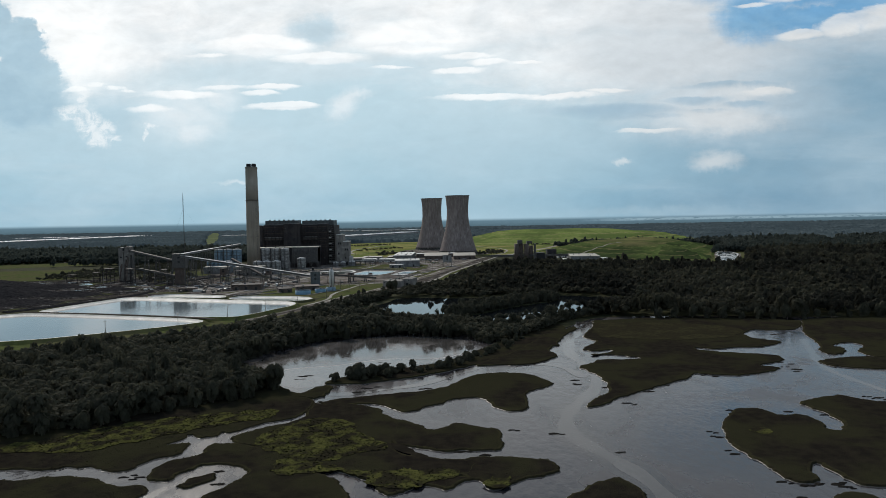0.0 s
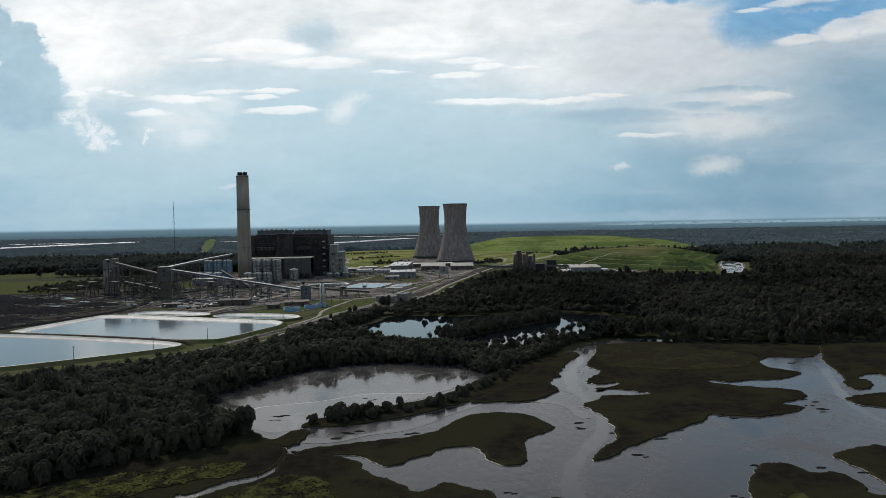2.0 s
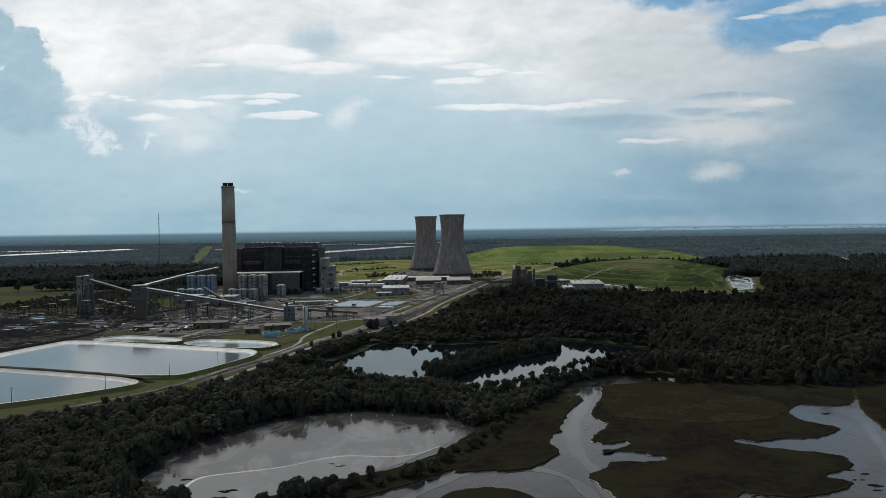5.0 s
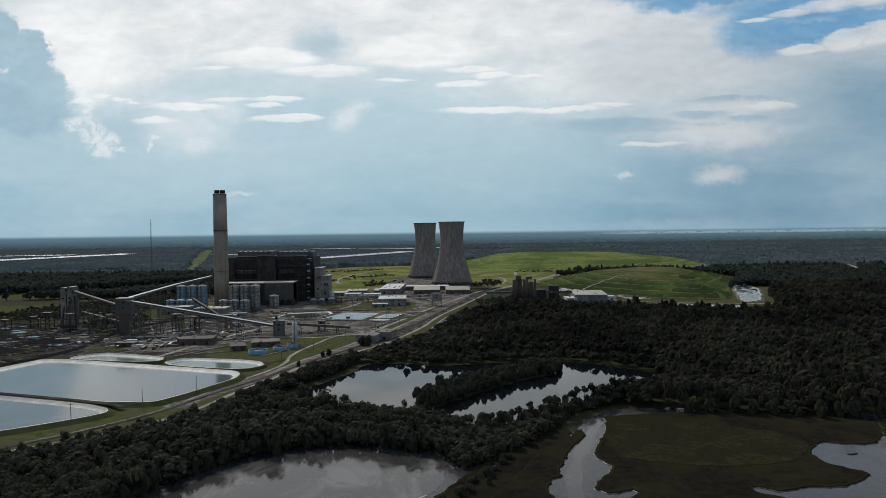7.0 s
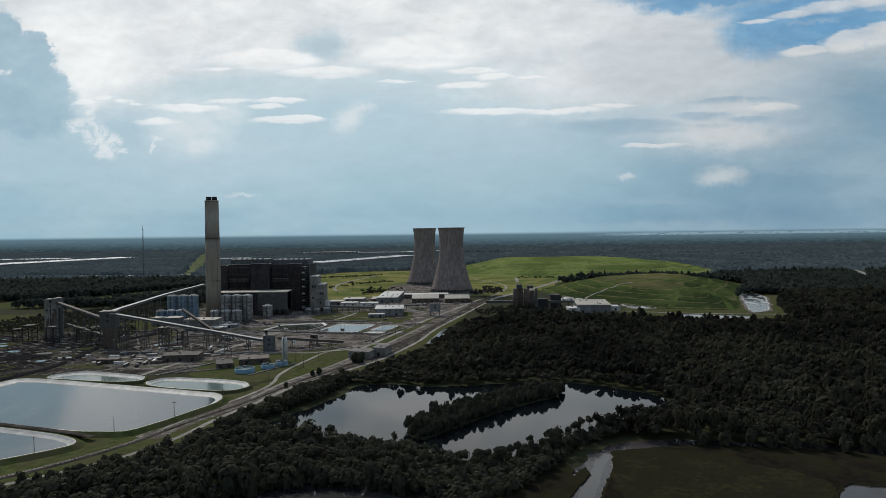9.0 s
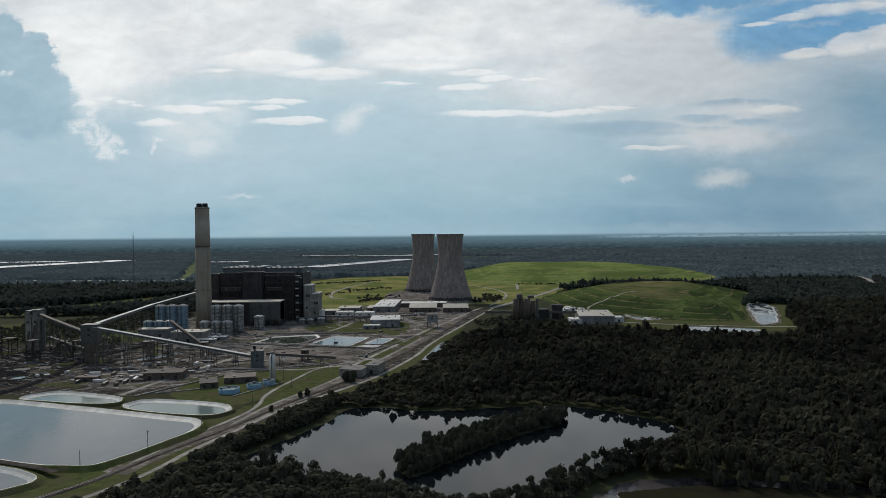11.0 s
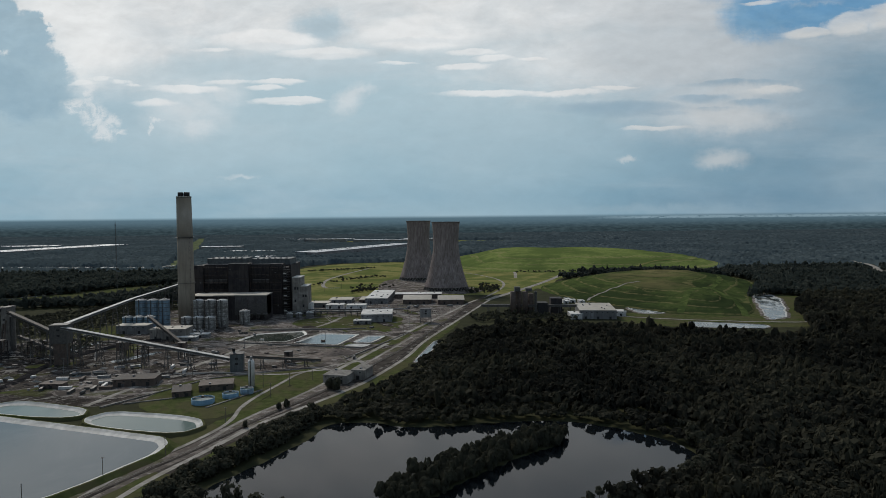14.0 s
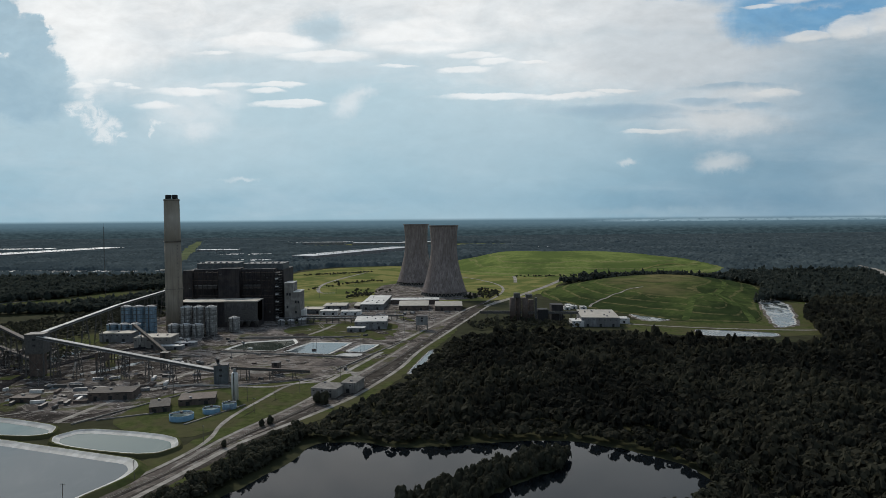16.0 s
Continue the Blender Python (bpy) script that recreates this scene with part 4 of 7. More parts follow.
def draped(name, hill, line, width, mat, label, lift=0.5):
    """A track laid over a mound."""
    x0, x1, y0, y1, H = HEIGHTS[hill]
    pts = [Vector(a).lerp(Vector(b), k / 30) for a, b in zip(line, line[1:]) for k in range(30)] + [Vector(line[-1])]
    bm, last = bmesh.new(), None
    for a, b in zip(pts, pts[1:] + [pts[-1] * 2 - pts[-2]]):
        d = (b - a).normalized()
        row = []
        for s in (-1, -0.5, 0, 0.5, 1):
            q = a + Vector((-d.y, d.x)) * (s * width / 2)
            u = (q.x - x0) / (x1 - x0) * (H.shape[1] - 1)
            v = (q.y - y0) / (y1 - y0) * (H.shape[0] - 1)
            i, j = int(np.clip(u, 0, H.shape[1] - 2)), int(np.clip(v, 0, H.shape[0] - 2))
            fu, fv = min(max(u - i, 0.0), 1.0), min(max(v - j, 0.0), 1.0)
            z = (H[j, i] * (1 - fu) + H[j, i + 1] * fu) * (1 - fv) + (H[j + 1, i] * (1 - fu) + H[j + 1, i + 1] * fu) * fv
            row.append(bm.verts.new((q.x, q.y, max(0.0, float(z)) + lift)))
        if last:
            for k in range(4):
                bm.faces.new((last[k], last[k + 1], row[k + 1], row[k]))
        last = row
    return tagged(mesh_object(name, bm, mat), label, "track", kind="structure")


draped("mound_track", "landfill_mound", [(296, 1462), (304, 1482), (418, 1566)], 5.0, M_TRACK, "straight pale track climbing the mound")
# draped bright strips stand in for sunlit facets at the hips
draped("swale_grass", "landfill_mound", [(408, 1312), (455, 1410), (545, 1540)], 11.0, M_LIT_HIP, "bright green strip painting a sunlit hip of the mound", 0.22)
draped("swale_grass", "landfill_mound", [(498, 1282), (530, 1390), (545, 1540)], 11.0, M_LIT_HIP, "bright green strip painting a sunlit hip of the mound", 0.26)
draped("swale_grass", "landfill_mound", [(545, 1540), (600, 1640), (650, 1760)], 9.0, M_LIT_HIP, "bright green strip painting a sunlit hip of the mound", 0.3)
draped("ridge_track", "grass_hill", [(560, 2110), (640, 2180), (720, 2210), (800, 2290)], 7.0, M_FIELD, "worn dry track along the ridge")

# ---- fields, yards, roads ----
patch("saddle_field", [(220, 1700), (262, 1640), (300, 1880), (420, 2020), (600, 2030), (740, 1950), (800, 2100), (780, 2200), (420, 2200), (200, 2200), (180, 1950)], 0.10, M_FIELD, "rough yellow-green saddle between the two mounds", 8, 15)
patch("meadow_field", [(-330, 1830), (-420, 2050), (-340, 2420), (-80, 2500), (120, 2350), (240, 2060), (262, 1700), (150, 1560), (-40, 1590), (-170, 1480), (-200, 1420), (-260, 1500)], 0.08, M_FIELD, "dry yellow-green meadow round the cooling towers", 8, 15)
patch("verge_field", [(-1100, 1330), (-780, 1440), (-640, 1490), (-540, 1640), (-560, 1840), (-680, 1800), (-760, 1600), (-1100, 1480)], 0.08, M_GRASS, "rough green field behind the coal yard", 10, 15)
patch("side_field", [(-900, 1080), (-640, 1060), (-560, 1180), (-600, 1330), (-760, 1330), (-950, 1300)], 0.08, M_GRASS, "rough green field beside the coal yard", 8, 12)
patch("plant_yard", [(-420, 835), (-250, 812), (-225, 842), (-130, 905), (-90, 905), (-30, 945), (30, 1180), (90, 1380), (60, 1530), (-60, 1640), (-200, 1480), (-300, 1450), (-430, 1430), (-440, 1200), (-500, 1100), (-640, 1020), (-560, 900)], 0.10, M_GRAVEL, "grey gravel yard of the power plant with pale and dark stains", 4, 10)
patch("west_yard", [(-640, 1020), (-560, 900), (-420, 835), (-250, 812), (-225, 842), (-205, 930), (-215, 1000), (-260, 1080), (-320, 1150), (-420, 1140), (-500, 1100)], 0.13, M_DIRT, "dark coal-dusted work yard", 5, 8)
patch("toe_grass", [(300, 1180), (660, 1180), (700, 1420), (690, 1560), (560, 1480), (400, 1320), (300, 1330)], 0.08, M_GRASS, "rough grass strip at the foot of the mound", 6, 10)
patch("lawn_grass", [(-228, 830), (-205, 800), (-150, 775), (-128, 800), (-110, 880), (-75, 945), (-100, 955), (-170, 925), (-215, 905)], 0.16, M_GRASS, "mown lawn beside the settling ponds", 2, 5)
patch("berm_grass", [(-400, 380), (-300, 420), (-204, 486), (-183, 516), (-163, 536), (-142, 570), (-132, 612), (-126, 655), (-108, 705), (-92, 755), (-66, 805), (-38, 850), (-20, 890), (12, 1005), (24, 1085), (66, 1250), (56, 1300), (20, 1260), (-55, 1021), (-80, 939), (-110, 880), (-128, 790), (-158, 735), (-178, 690), (-200, 645), (-225, 612), (-260, 575), (-340, 545), (-430, 500)], 0.24, M_GRASS, "grassy embankment along the ponds", 3, 6)
patch("side_lawn_grass", [(-130, 1190), (-40, 1180), (-20, 1240), (-30, 1330), (-180, 1300), (-190, 1240)], 0.16, M_GRASS, "strip of lawn between basins and offices", 3, 6)
patch("coal_yard", [(-800, 1060), (-500, 1100), (-420, 1090), (-378, 1080), (-390, 990), (-374, 900), (-372, 840), (-388, 800), (-420, 760), (-520, 640), (-800, 640), (-1000, 800)], 0.20, M_COAL, "black coal-stained yard", 8, 10)
patch("bare_yard", [(-360, 905), (-300, 845), (-240, 840), (-215, 910), (-190, 985), (-260, 1010), (-330, 980)], 0.22, M_GRAVEL, "bare grey work yard with puddles", 6, 8)

ribbon("service_track", [(-172, 618), (-160, 680), (-140, 724), (-126, 772), (-133, 820), (-116, 896), (-108, 935), (-72, 977), (-40, 990)], 3.6, 0.36, M_TRACK, "pale shell service track")
ribbon("rail_bed", [(-300, 470), (-230, 536), (-204, 563), (-180, 599), (-168, 630), (-156, 662), (-130, 715), (-109, 779), (-78, 842), (-58, 895), (-39, 960), (-7, 1060), (42, 1252), (62, 1343), (88, 1450), (120, 1560)], 4.5, 0.7, M_BALLAST, "raised ballast bed of a railway line", 0.3, 0.7)
ribbon("perimeter_track", [(-330, 440), (-270, 492), (-224, 526), (-204, 542), (-174, 570), (-157, 600), (-147, 628), (-141, 659), (-121, 714), (-106, 765), (-79, 810), (-53, 858), (-36, 893), (-1, 1008), (10, 1088), (56, 1252), (95, 1400), (140, 1560)], 4.4, 0.36, M_TRACK, "pale perimeter track beside the wood")
ribbon("plant_road", [(-74, 939), (-50, 1021), (-20, 1130), (10, 1235), (50, 1350), (87, 1476), (110, 1520), (150, 1640), (175, 1760), (172, 1880), (122, 2023), (60, 2120)], 5.5, 0.30, M_TRACK, "pale concrete plant road curving past the towers")
ribbon("cross_road", [(-366, 907), (-281, 924), (-203, 944), (-126, 925), (-106, 940), (-81, 948)], 5, 0.34, M_TRACK, "pale yard road")
ribbon("yard_road", [(-265, 820), (-243, 923), (-220, 992), (-197, 1094), (-134, 1228), (-120, 1300)], 6, 0.36, M_TRACK, "pale yard road")
ribbon("north_road", [(119, 1500), (180, 1620), (261, 1790), (330, 1960), (359, 2060)], 12, 0.34, M_TRACK, "pale haul road climbing between the mounds")
ribbon("meadow_track", [(-180, 2240), (-225, 2060), (-251, 1890), (-225, 1720), (-188, 1726)], 8, 0.20, M_TRACK, "winding pale track in the meadow")
ribbon("far_road", [(1250, 2420), (1306, 2340), (1230, 2150), (1147, 1967), (1090, 1830)], 26, 1.0, M_TRACK, "pale cleared road in the far wood")
CHANNEL = [(124, 575), (111, 541), (95, 498), (86, 466), (83, 434), (88, 407), (86, 378), (80, 351), (64, 325), (55, 303), (52, 283), (57, 265), (64, 249), (70, 230), (72, 207)]
ribbon("tidal_channel_mud", CHANNEL, 15, 0.075, M_MUDFLAT, "smooth wet mud along the tidal channel", 5.0)
ribbon("tidal_channel_water", CHANNEL, 7, 0.095, M_CHANNEL, "smooth bright tidal channel winding through the shallows", 3.0)
ribbon("east_channel_water", [(257, 481), (227, 408), (220, 382), (221, 358), (223, 339), (226, 315)], 5, 0.08, M_CHANNEL, "bright thread of water crossing the flats", 2.5)
patch("pond_channel_water", [(-99, 384), (-101, 401), (-98, 411), (-83, 416), (-64, 421), (-43, 435), (-31, 438), (-13, 434), (-15, 415), (-33, 404), (-46, 385), (-64, 373), (-72, 366), (-79, 365), (-91, 373)], 0.15, M_SHALLOW, "smooth water in the lower part of the mud pond, sky reflection in its colour", 1.0, 2)
# thin pale ribbon painted as the waterline's highlight
ribbon("pond_mud_ledge", [(-94, 370), (-99, 384), (-101, 401), (-98, 411), (-83, 416), (-64, 421), (-43, 435), (-31, 438), (-13, 434), (2, 437), (14, 450)], 1.5, 0.17, M_GLINT, "pale strip painting the waterline highlight along the pond channel", 0.8)
ribbon("pond_creek_water", [(-76, 365), (-68, 354), (-49, 350), (-32, 359), (-9, 369), (6, 391), (25, 411), (40, 419), (62, 415), (74, 402), (79, 379)], 6, 0.14, M_CHANNEL, "bright creek draining the mud pond", 2.5)
ribbon("divider_berm", [(-420, 683), (-330, 660), (-228, 624), (-205, 612)], 3.5, 3.15, M_BALLAST, "narrow dark dividing berm between two ponds", 0.3, 0.4)
ribbon("coal_berm", [(-450, 700), (-402, 780), (-378, 842), (-376, 900), (-394, 990), (-372, 1080), (-330, 1130)], 5, 1.6, M_COALPILE, "low black berm of spilled coal", 1.0, 1.5)
patch("yard_grass", [(-482, 1214), (-435, 1253), (-381, 1153), (-403, 1108), (-446, 1123)], 0.30, M_GRASS, "rough green lawn beneath the conveyor", 4, 6)
ribbon("verge_dirt", [(-172, 616), (-158, 662), (-132, 712), (-114, 770), (-84, 838), (-64, 895), (-46, 955), (-16, 1055), (28, 1245), (70, 1400)], 17, 0.28, M_STONEYARD, "brown bare strip along the railway", 2.0)
ribbon("ballast_soil", [(-146, 672), (-116, 752), (-74, 850), (-52, 905), (-30, 985), (-2, 1080), (34, 1240), (62, 1350), (96, 1470)], 30, 0.27, M_BALLAST, "brown ballast and cinders beside the railway", 3.0)
ribbon("verge_soil", [(-70, 838), (-46, 882), (-20, 960), (-2, 1030), (12, 1100), (46, 1240), (76, 1360)], 10, 0.30, M_DIRT, "dark bare soil between railway and track", 2.0)
ribbon("side_track", [(-132, 714), (-129, 734), (-119, 781), (-92, 840), (-72, 899), (-66, 930)], 3.4, 0.42, M_TRACK, "pale track beside the railway")
ribbon("dirt_track", [(-2, 1130), (-24, 1050), (-42, 985), (-58, 925)], 3.0, 0.44, M_TRACK, "worn pale wheel track in the verge")
patch("stone_yard", [(-245, 1086), (-150, 1076), (-80, 1060), (-70, 1010), (-97, 970), (-179, 972), (-215, 1020)], 0.33, M_STONEYARD, "brown stone-strewn yard beneath the basins", 3, 5)
ribbon("saddle_track", [(178, 2399), (215, 2200), (231, 2086), (214, 1916)], 8, 0.4, M_TRACK, "pale track over the saddle")
ribbon("toe_track", [(300, 1290), (360, 1262), (420, 1240), (500, 1222), (570, 1215), (610, 1260), (655, 1380), (690, 1500)], 6, 0.5, M_TRACK, "pale track round the foot of the mound")
ribbon("left_road", [(-1200, 1640), (-860, 1560), (-780, 1610), (-760, 1680), (-820, 1720)], 8, 0.30, M_TRACK, "pale road bending through the field")

# ---- woods ----
def crown(n, lobes, size, seed, flat=0.75):
    """A crown of loose leaf clumps on several lobes, one unit in radius, standing on z = 0.35."""
    r = np.random.default_rng(seed)
    c = r.normal(0, 1, (lobes, 3))
    c /= np.linalg.norm(c, axis=1)[:, None]
    c = c * r.uniform(0.25, 0.62, (lobes, 1)) * (1, 1, 0.8)
    rad = r.uniform(0.34, 0.56, lobes)
    k = r.integers(0, lobes, n)
    d = r.normal(0, 1, (n, 3))
    d /= np.linalg.norm(d, axis=1)[:, None]
    d[:, 2] = np.where(d[:, 2] < -0.25, -d[:, 2], d[:, 2])
    p = c[k] + d * rad[k][:, None] * r.uniform(0.75, 1.08, (n, 1))
    p[:, 2] = p[:, 2] * flat + 0.95
    nrm = d + r.normal(0, 0.13, (n, 3)) + (0, 0, 0.22)
    nrm /= np.linalg.norm(nrm, axis=1)[:, None]
    t = np.cross(nrm, r.normal(0, 1, (n, 3)))
    t /= np.linalg.norm(t, axis=1)[:, None]
    b = np.cross(nrm, t)
    s = size * r.uniform(0.6, 1.35, (n, 1))
    e = r.uniform(0.6, 1.25, (n, 4, 1))
    return np.stack([p + (t + b) * s * e[:, 0], p + (b - t) * s * e[:, 1], p - (t + b) * s * e[:, 2], p + (t - b) * s * e[:, 3]], 1)


def wood(places, radius, height, kinds, seed, sink=0.0):
    """Crowns at many places, as one array of quads."""
    r = np.random.default_rng(seed)
    which = r.integers(0, len(kinds), len(places))
    out = []
    for k, quad in enumerate(kinds):
        p = places[which == k]
        n = len(p)
        a = r.uniform(0, 2 * np.pi, n)
        rad = radius * r.uniform(0.65, 1.35, n)
        swell = np.array([noise.noise((x * 0.018, y * 0.018, 4)) for x, y in p])
        top = height * (r.uniform(0.72, 1.2, n) + 0.32 * swell)
        tall = r.random(n) < 0.07
        top, rad = np.where(tall, top * 1.35, top), np.where(tall, rad * 0.85, rad)
        ca, sa = np.cos(a)[:, None, None], np.sin(a)[:, None, None]
        q = np.empty((n, *quad.shape))
        q[..., 0] = (quad[..., 0] * ca - quad[..., 1] * sa) * rad[:, None, None] + p[:, 0][:, None, None]
        q[..., 1] = (quad[..., 0] * sa + quad[..., 1] * ca) * rad[:, None, None] + p[:, 1][:, None, None]
        q[..., 2] = quad[..., 2] * (top / 1.6)[:, None, None] - sink
        out.append(q.reshape(-1, 4, 3))
    return np.concatenate(out)


NEAR_WOOD = [(-430, 240), (-250, 262), (-183, 292), (-160, 302), (-131, 330), (-98, 352), (-100, 372), (-124, 380), (-134, 415), (-122, 460), (-84, 516), (-23, 534), (18, 514), (34, 484), (60, 512), (84, 545), (106, 582),
             (128, 606), (150, 620), (215, 690), (212, 720), (150, 640), (70, 572), (25, 575), (0, 608), (-42, 628), (-116, 640), (-80, 705), (-64, 750), (-58, 785), (-80, 800), (-104, 740), (-128, 690), (-150, 640), (-172, 590), (-200, 548), (-240, 505), (-330, 470), (-450, 430)]
EAST_WOOD = [(124, 612), (190, 592), (268, 576), (345, 578), (480, 585), (640, 575), (800, 560), (1500, 900), (1500, 1500), (900, 1480), (690, 1480), (600, 1330), (560, 1230), (500, 1080), (440, 1062), (345, 1110), (205, 1165), (72, 1180), (40, 1120),
             (30, 1060), (10, 960), (-20, 878), (-44, 820), (-62, 785), (-50, 742), (5, 745), (40, 745), (90, 755), (140, 755), (180, 735), (200, 705), (190, 662)]
near_kinds = [crown(150, 11, 0.12, s) for s in (1, 2, 3, 4, 5)]
close_kinds = [crown(340, 13, 0.082, s) for s in (6, 7, 8, 9)]
mid_kinds = [crown(28, 6, 0.32, s) for s in (11, 12, 13, 14)]

TRACK_SIDE = [(-330, 440), (-270, 492), (-224, 526), (-204, 542), (-174, 570), (-157, 600), (-147, 628), (-141, 659), (-121, 714), (-106, 765), (-79, 810), (-53, 858), (-36, 893), (-1, 1008), (10, 1088), (56, 1252)]


def from_track(p):
    d = np.full(len(p), 1e9)
    for a, b in zip(np.array(TRACK_SIDE, float), np.array(TRACK_SIDE[1:], float)):
        s = np.clip(((p - a) @ (b - a)) / ((b - a) @ (b - a)), 0, 1)
        d = np.minimum(d, np.hypot(*(p - a - s[:, None] * (b - a)).T))
    return d


def off_lake(p):
    return ~inside(LAKE, p) & (edge_distance(LAKE, p) > 2.5)


p_near = scatter(NEAR_WOOD, 7.4, 21)
p_near = p_near[off_lake(p_near) & (from_track(p_near) > 20)]
p_side = scatter(NEAR_WOOD, 4.6, 37)
p_side = p_side[off_lake(p_side) & (from_track(p_side) > 19) & (from_track(p_side) < 48)]
p_near = p_near[from_track(p_near) >= 48]
LOW_BAND = [(-50, 528), (18, 510), (34, 480), (60, 508), (84, 541), (106, 578), (128, 602), (150, 612), (236, 690), (214, 710), (196, 672), (146, 630), (100, 594), (64, 566), (32, 563), (2, 590), (-50, 606)]
p_skirt = scatter(NEAR_WOOD, 4.2, 39)
p_skirt = p_skirt[off_lake(p_skirt) & (edge_distance(NEAR_WOOD, p_skirt) < 8) & (from_track(p_skirt) > 19)]
p_low = scatter(LOW_BAND, 5.2, 29)
p_near = p_near[~inside(LOW_BAND, p_near)]
tagged(quads_object("wood_canopy", np.concatenate([wood(p_near[p_near[:, 1] < 470], 6.2, 13.0, close_kinds, 22), wood(p_near[p_near[:, 1] >= 470], 6.4, 13.5, near_kinds, 23), wood(p_low[off_lake(p_low)], 4.4, 8.5, near_kinds, 27), wood(p_side, 4.6, 9.0, near_kinds, 28), wood(p_skirt, 3.4, 5.5, mid_kinds, 40, 1.2)]), M_LEAF), "dense dark broadleaf wood by the marsh", "woods", kind="stuff")
p_mid = scatter(EAST_WOOD, 7.6, 23)
p_mid = p_mid[(p_mid[:, 0] < 0.74 * p_mid[:, 1] + 160) & off_lake(p_mid) & (from_track(p_mid) > 27)]
close = (p_mid[:, 1] < 640) & (p_mid[:, 0] < 460)
low = ~close & ((from_track(p_mid) < 75) | (edge_distance(LAKE, p_mid) < 34))
fine_kinds = [crown(66, 8, 0.2, s) for s in (15, 16, 17, 18)]
middle = ~close & ~low & (p_mid[:, 1] < 960)
# this wood's cloud shade comes from its leaf colour
tagged(quads_object("east_wood_canopy", np.concatenate([wood(p_mid[close], 5.6, 15, near_kinds, 24), wood(p_mid[low], 4.8, 8.5, fine_kinds, 26), wood(p_mid[middle], 6.2, 14.5, fine_kinds, 46), wood(p_mid[~close & ~low & ~middle], 6.2, 15.5, mid_kinds, 25)]), M_LEAF_MID_SHADED), "wide mixed wood, cloud shade in its leaf colour", "woods", kind="stuff")

# far woods: a lumpy canopy with gaps for fields and clearings
CLEAR = [FRONT_HILL, BACK_HILL,
         [(300, 1180), (660, 1180), (690, 1420), (690, 1560), (560, 1480), (400, 1320), (300, 1300)],
         [(-560, 2700), (-380, 2700), (20, 3560), (-60, 3620), (-200, 3560)], [(-2100, 2550), (-1850, 2600), (-1560, 3700), (-1700, 3800), (-2000, 3200)], [(-800, 3800), (420, 3800), (420, 4250), (-800, 4250)],
         [(-1090, 3250), (-850, 3250), (-850, 3440), (-1090, 3440)], [(-560, 2560), (-200, 2560), (-160, 2640), (-560, 2640)],
         [(-330, 1800), (-440, 2050), (-380, 2440), (-80, 2520), (120, 2350), (240, 2060), (262, 1640), (330, 1330), (400, 1250), (560, 1230), (640, 1440), (1000, 1440), (1000, 1100), (400, 900), (-800, 600), (-1100, 900), (-1000, 1350), (-1000, 1420), (-560, 1440), (-520, 1500), (-330, 1480)],
         [(-1100, 1330), (-780, 1440), (-640, 1490), (-540, 1640), (-560, 1840), (-680, 1800), (-760, 1600), (-1100, 1480)],
         [(220, 1700), (262, 1640), (300, 1880), (420, 2020), (600, 2030), (740, 1950), (800, 2100), (780, 2200), (420, 2200), (200, 2200), (180, 1950)],
         [(-795, 2250), (-732, 2238), (-1560, 4900), (-1660, 4900)],
         [(-1500, 2280), (-700, 2180), (-700, 2290), (-1500, 2420)],
         [(1240, 2440), (1320, 2340), (1170, 1960), (1080, 1820), (1060, 1840), (1200, 2150)]]
SITES = [(-735, 2680, 170, 80), (-940, 3050, 290, 90), (-600, 3140, 120, 60), (360, 3540, 240, 70), (-930, 4290, 440, 110), (150, 4080, 300, 120), (640, 3760, 260, 90), (900, 3930, 240, 90), (-1700, 2900, 240, 60), (1300, 3300, 260, 50)]
CLEAR += [[(x, y), (x + w, y - 20), (x + w, y + d), (x, y + d + 15)] for x, y, w, d in SITES]
ys = [2050.0]
while ys[-1] < 5400:
    ys.append(ys[-1] + 6.0 + (ys[-1] - 1080) / 420)
ys = np.array(ys)
cols = 680
u = np.linspace(-1, 1, cols)
FX = u[None, :] * (ys[:, None] * 0.74 + 260)
FY = np.repeat(ys[:, None], cols, 1)
r = np.random.default_rng(31)
FX = FX + r.uniform(-2.5, 2.5, FX.shape)
FY = FY + r.uniform(-2.5, 2.5, FY.shape)
xy = np.stack([FX.ravel(), FY.ravel()], 1)
clear_mask = np.zeros(len(xy), bool)
for poly in CLEAR:
    clear_mask |= inside(outline(poly, 25, 14, 5, 1, 0.01), xy)
lump = np.array([noise.noise((x * 0.02, y * 0.02, 1)) + 0.8 * noise.noise((x * 0.004, y * 0.004, 9)) for x, y in xy])
h = 11 + 3.5 * lump + r.uniform(-7, 6, len(xy))
h = np.where(clear_mask | (lump < -0.8), -1.0, h)
# the canopy colour holds the haze of the distance
tagged(grid_object("far_wood_canopy", FX, FY, h.reshape(FX.shape), M_LEAF_FAR_HAZED), "endless flat pine and broadleaf woods, their colour blued for haze", "woods", kind="stuff")
# the nearer part of those woods, tree by tree
p_far = np.concatenate([scatter([(-2000, 1080), (-380, 1080), (-380, 2080), (-2000, 2080)], 9.0, 33), scatter([(560, 1150), (1900, 1150), (1900, 2080), (560, 2080)], 9.0, 34), scatter([(-380, 1480), (560, 1480), (560, 2080), (-380, 2080)], 9.0, 35)])
p_far = p_far[np.abs(p_far[:, 0]) < p_far[:, 1] * 0.74 + 120]
keep = ~inside(EAST_WOOD, p_far)
for poly in CLEAR:
    keep &= ~inside(outline(poly, 25, 14, 5, 1, 0.01), p_far)
far_kinds = [crown(15, 4, 0.5, s) for s in (61, 62, 63)]
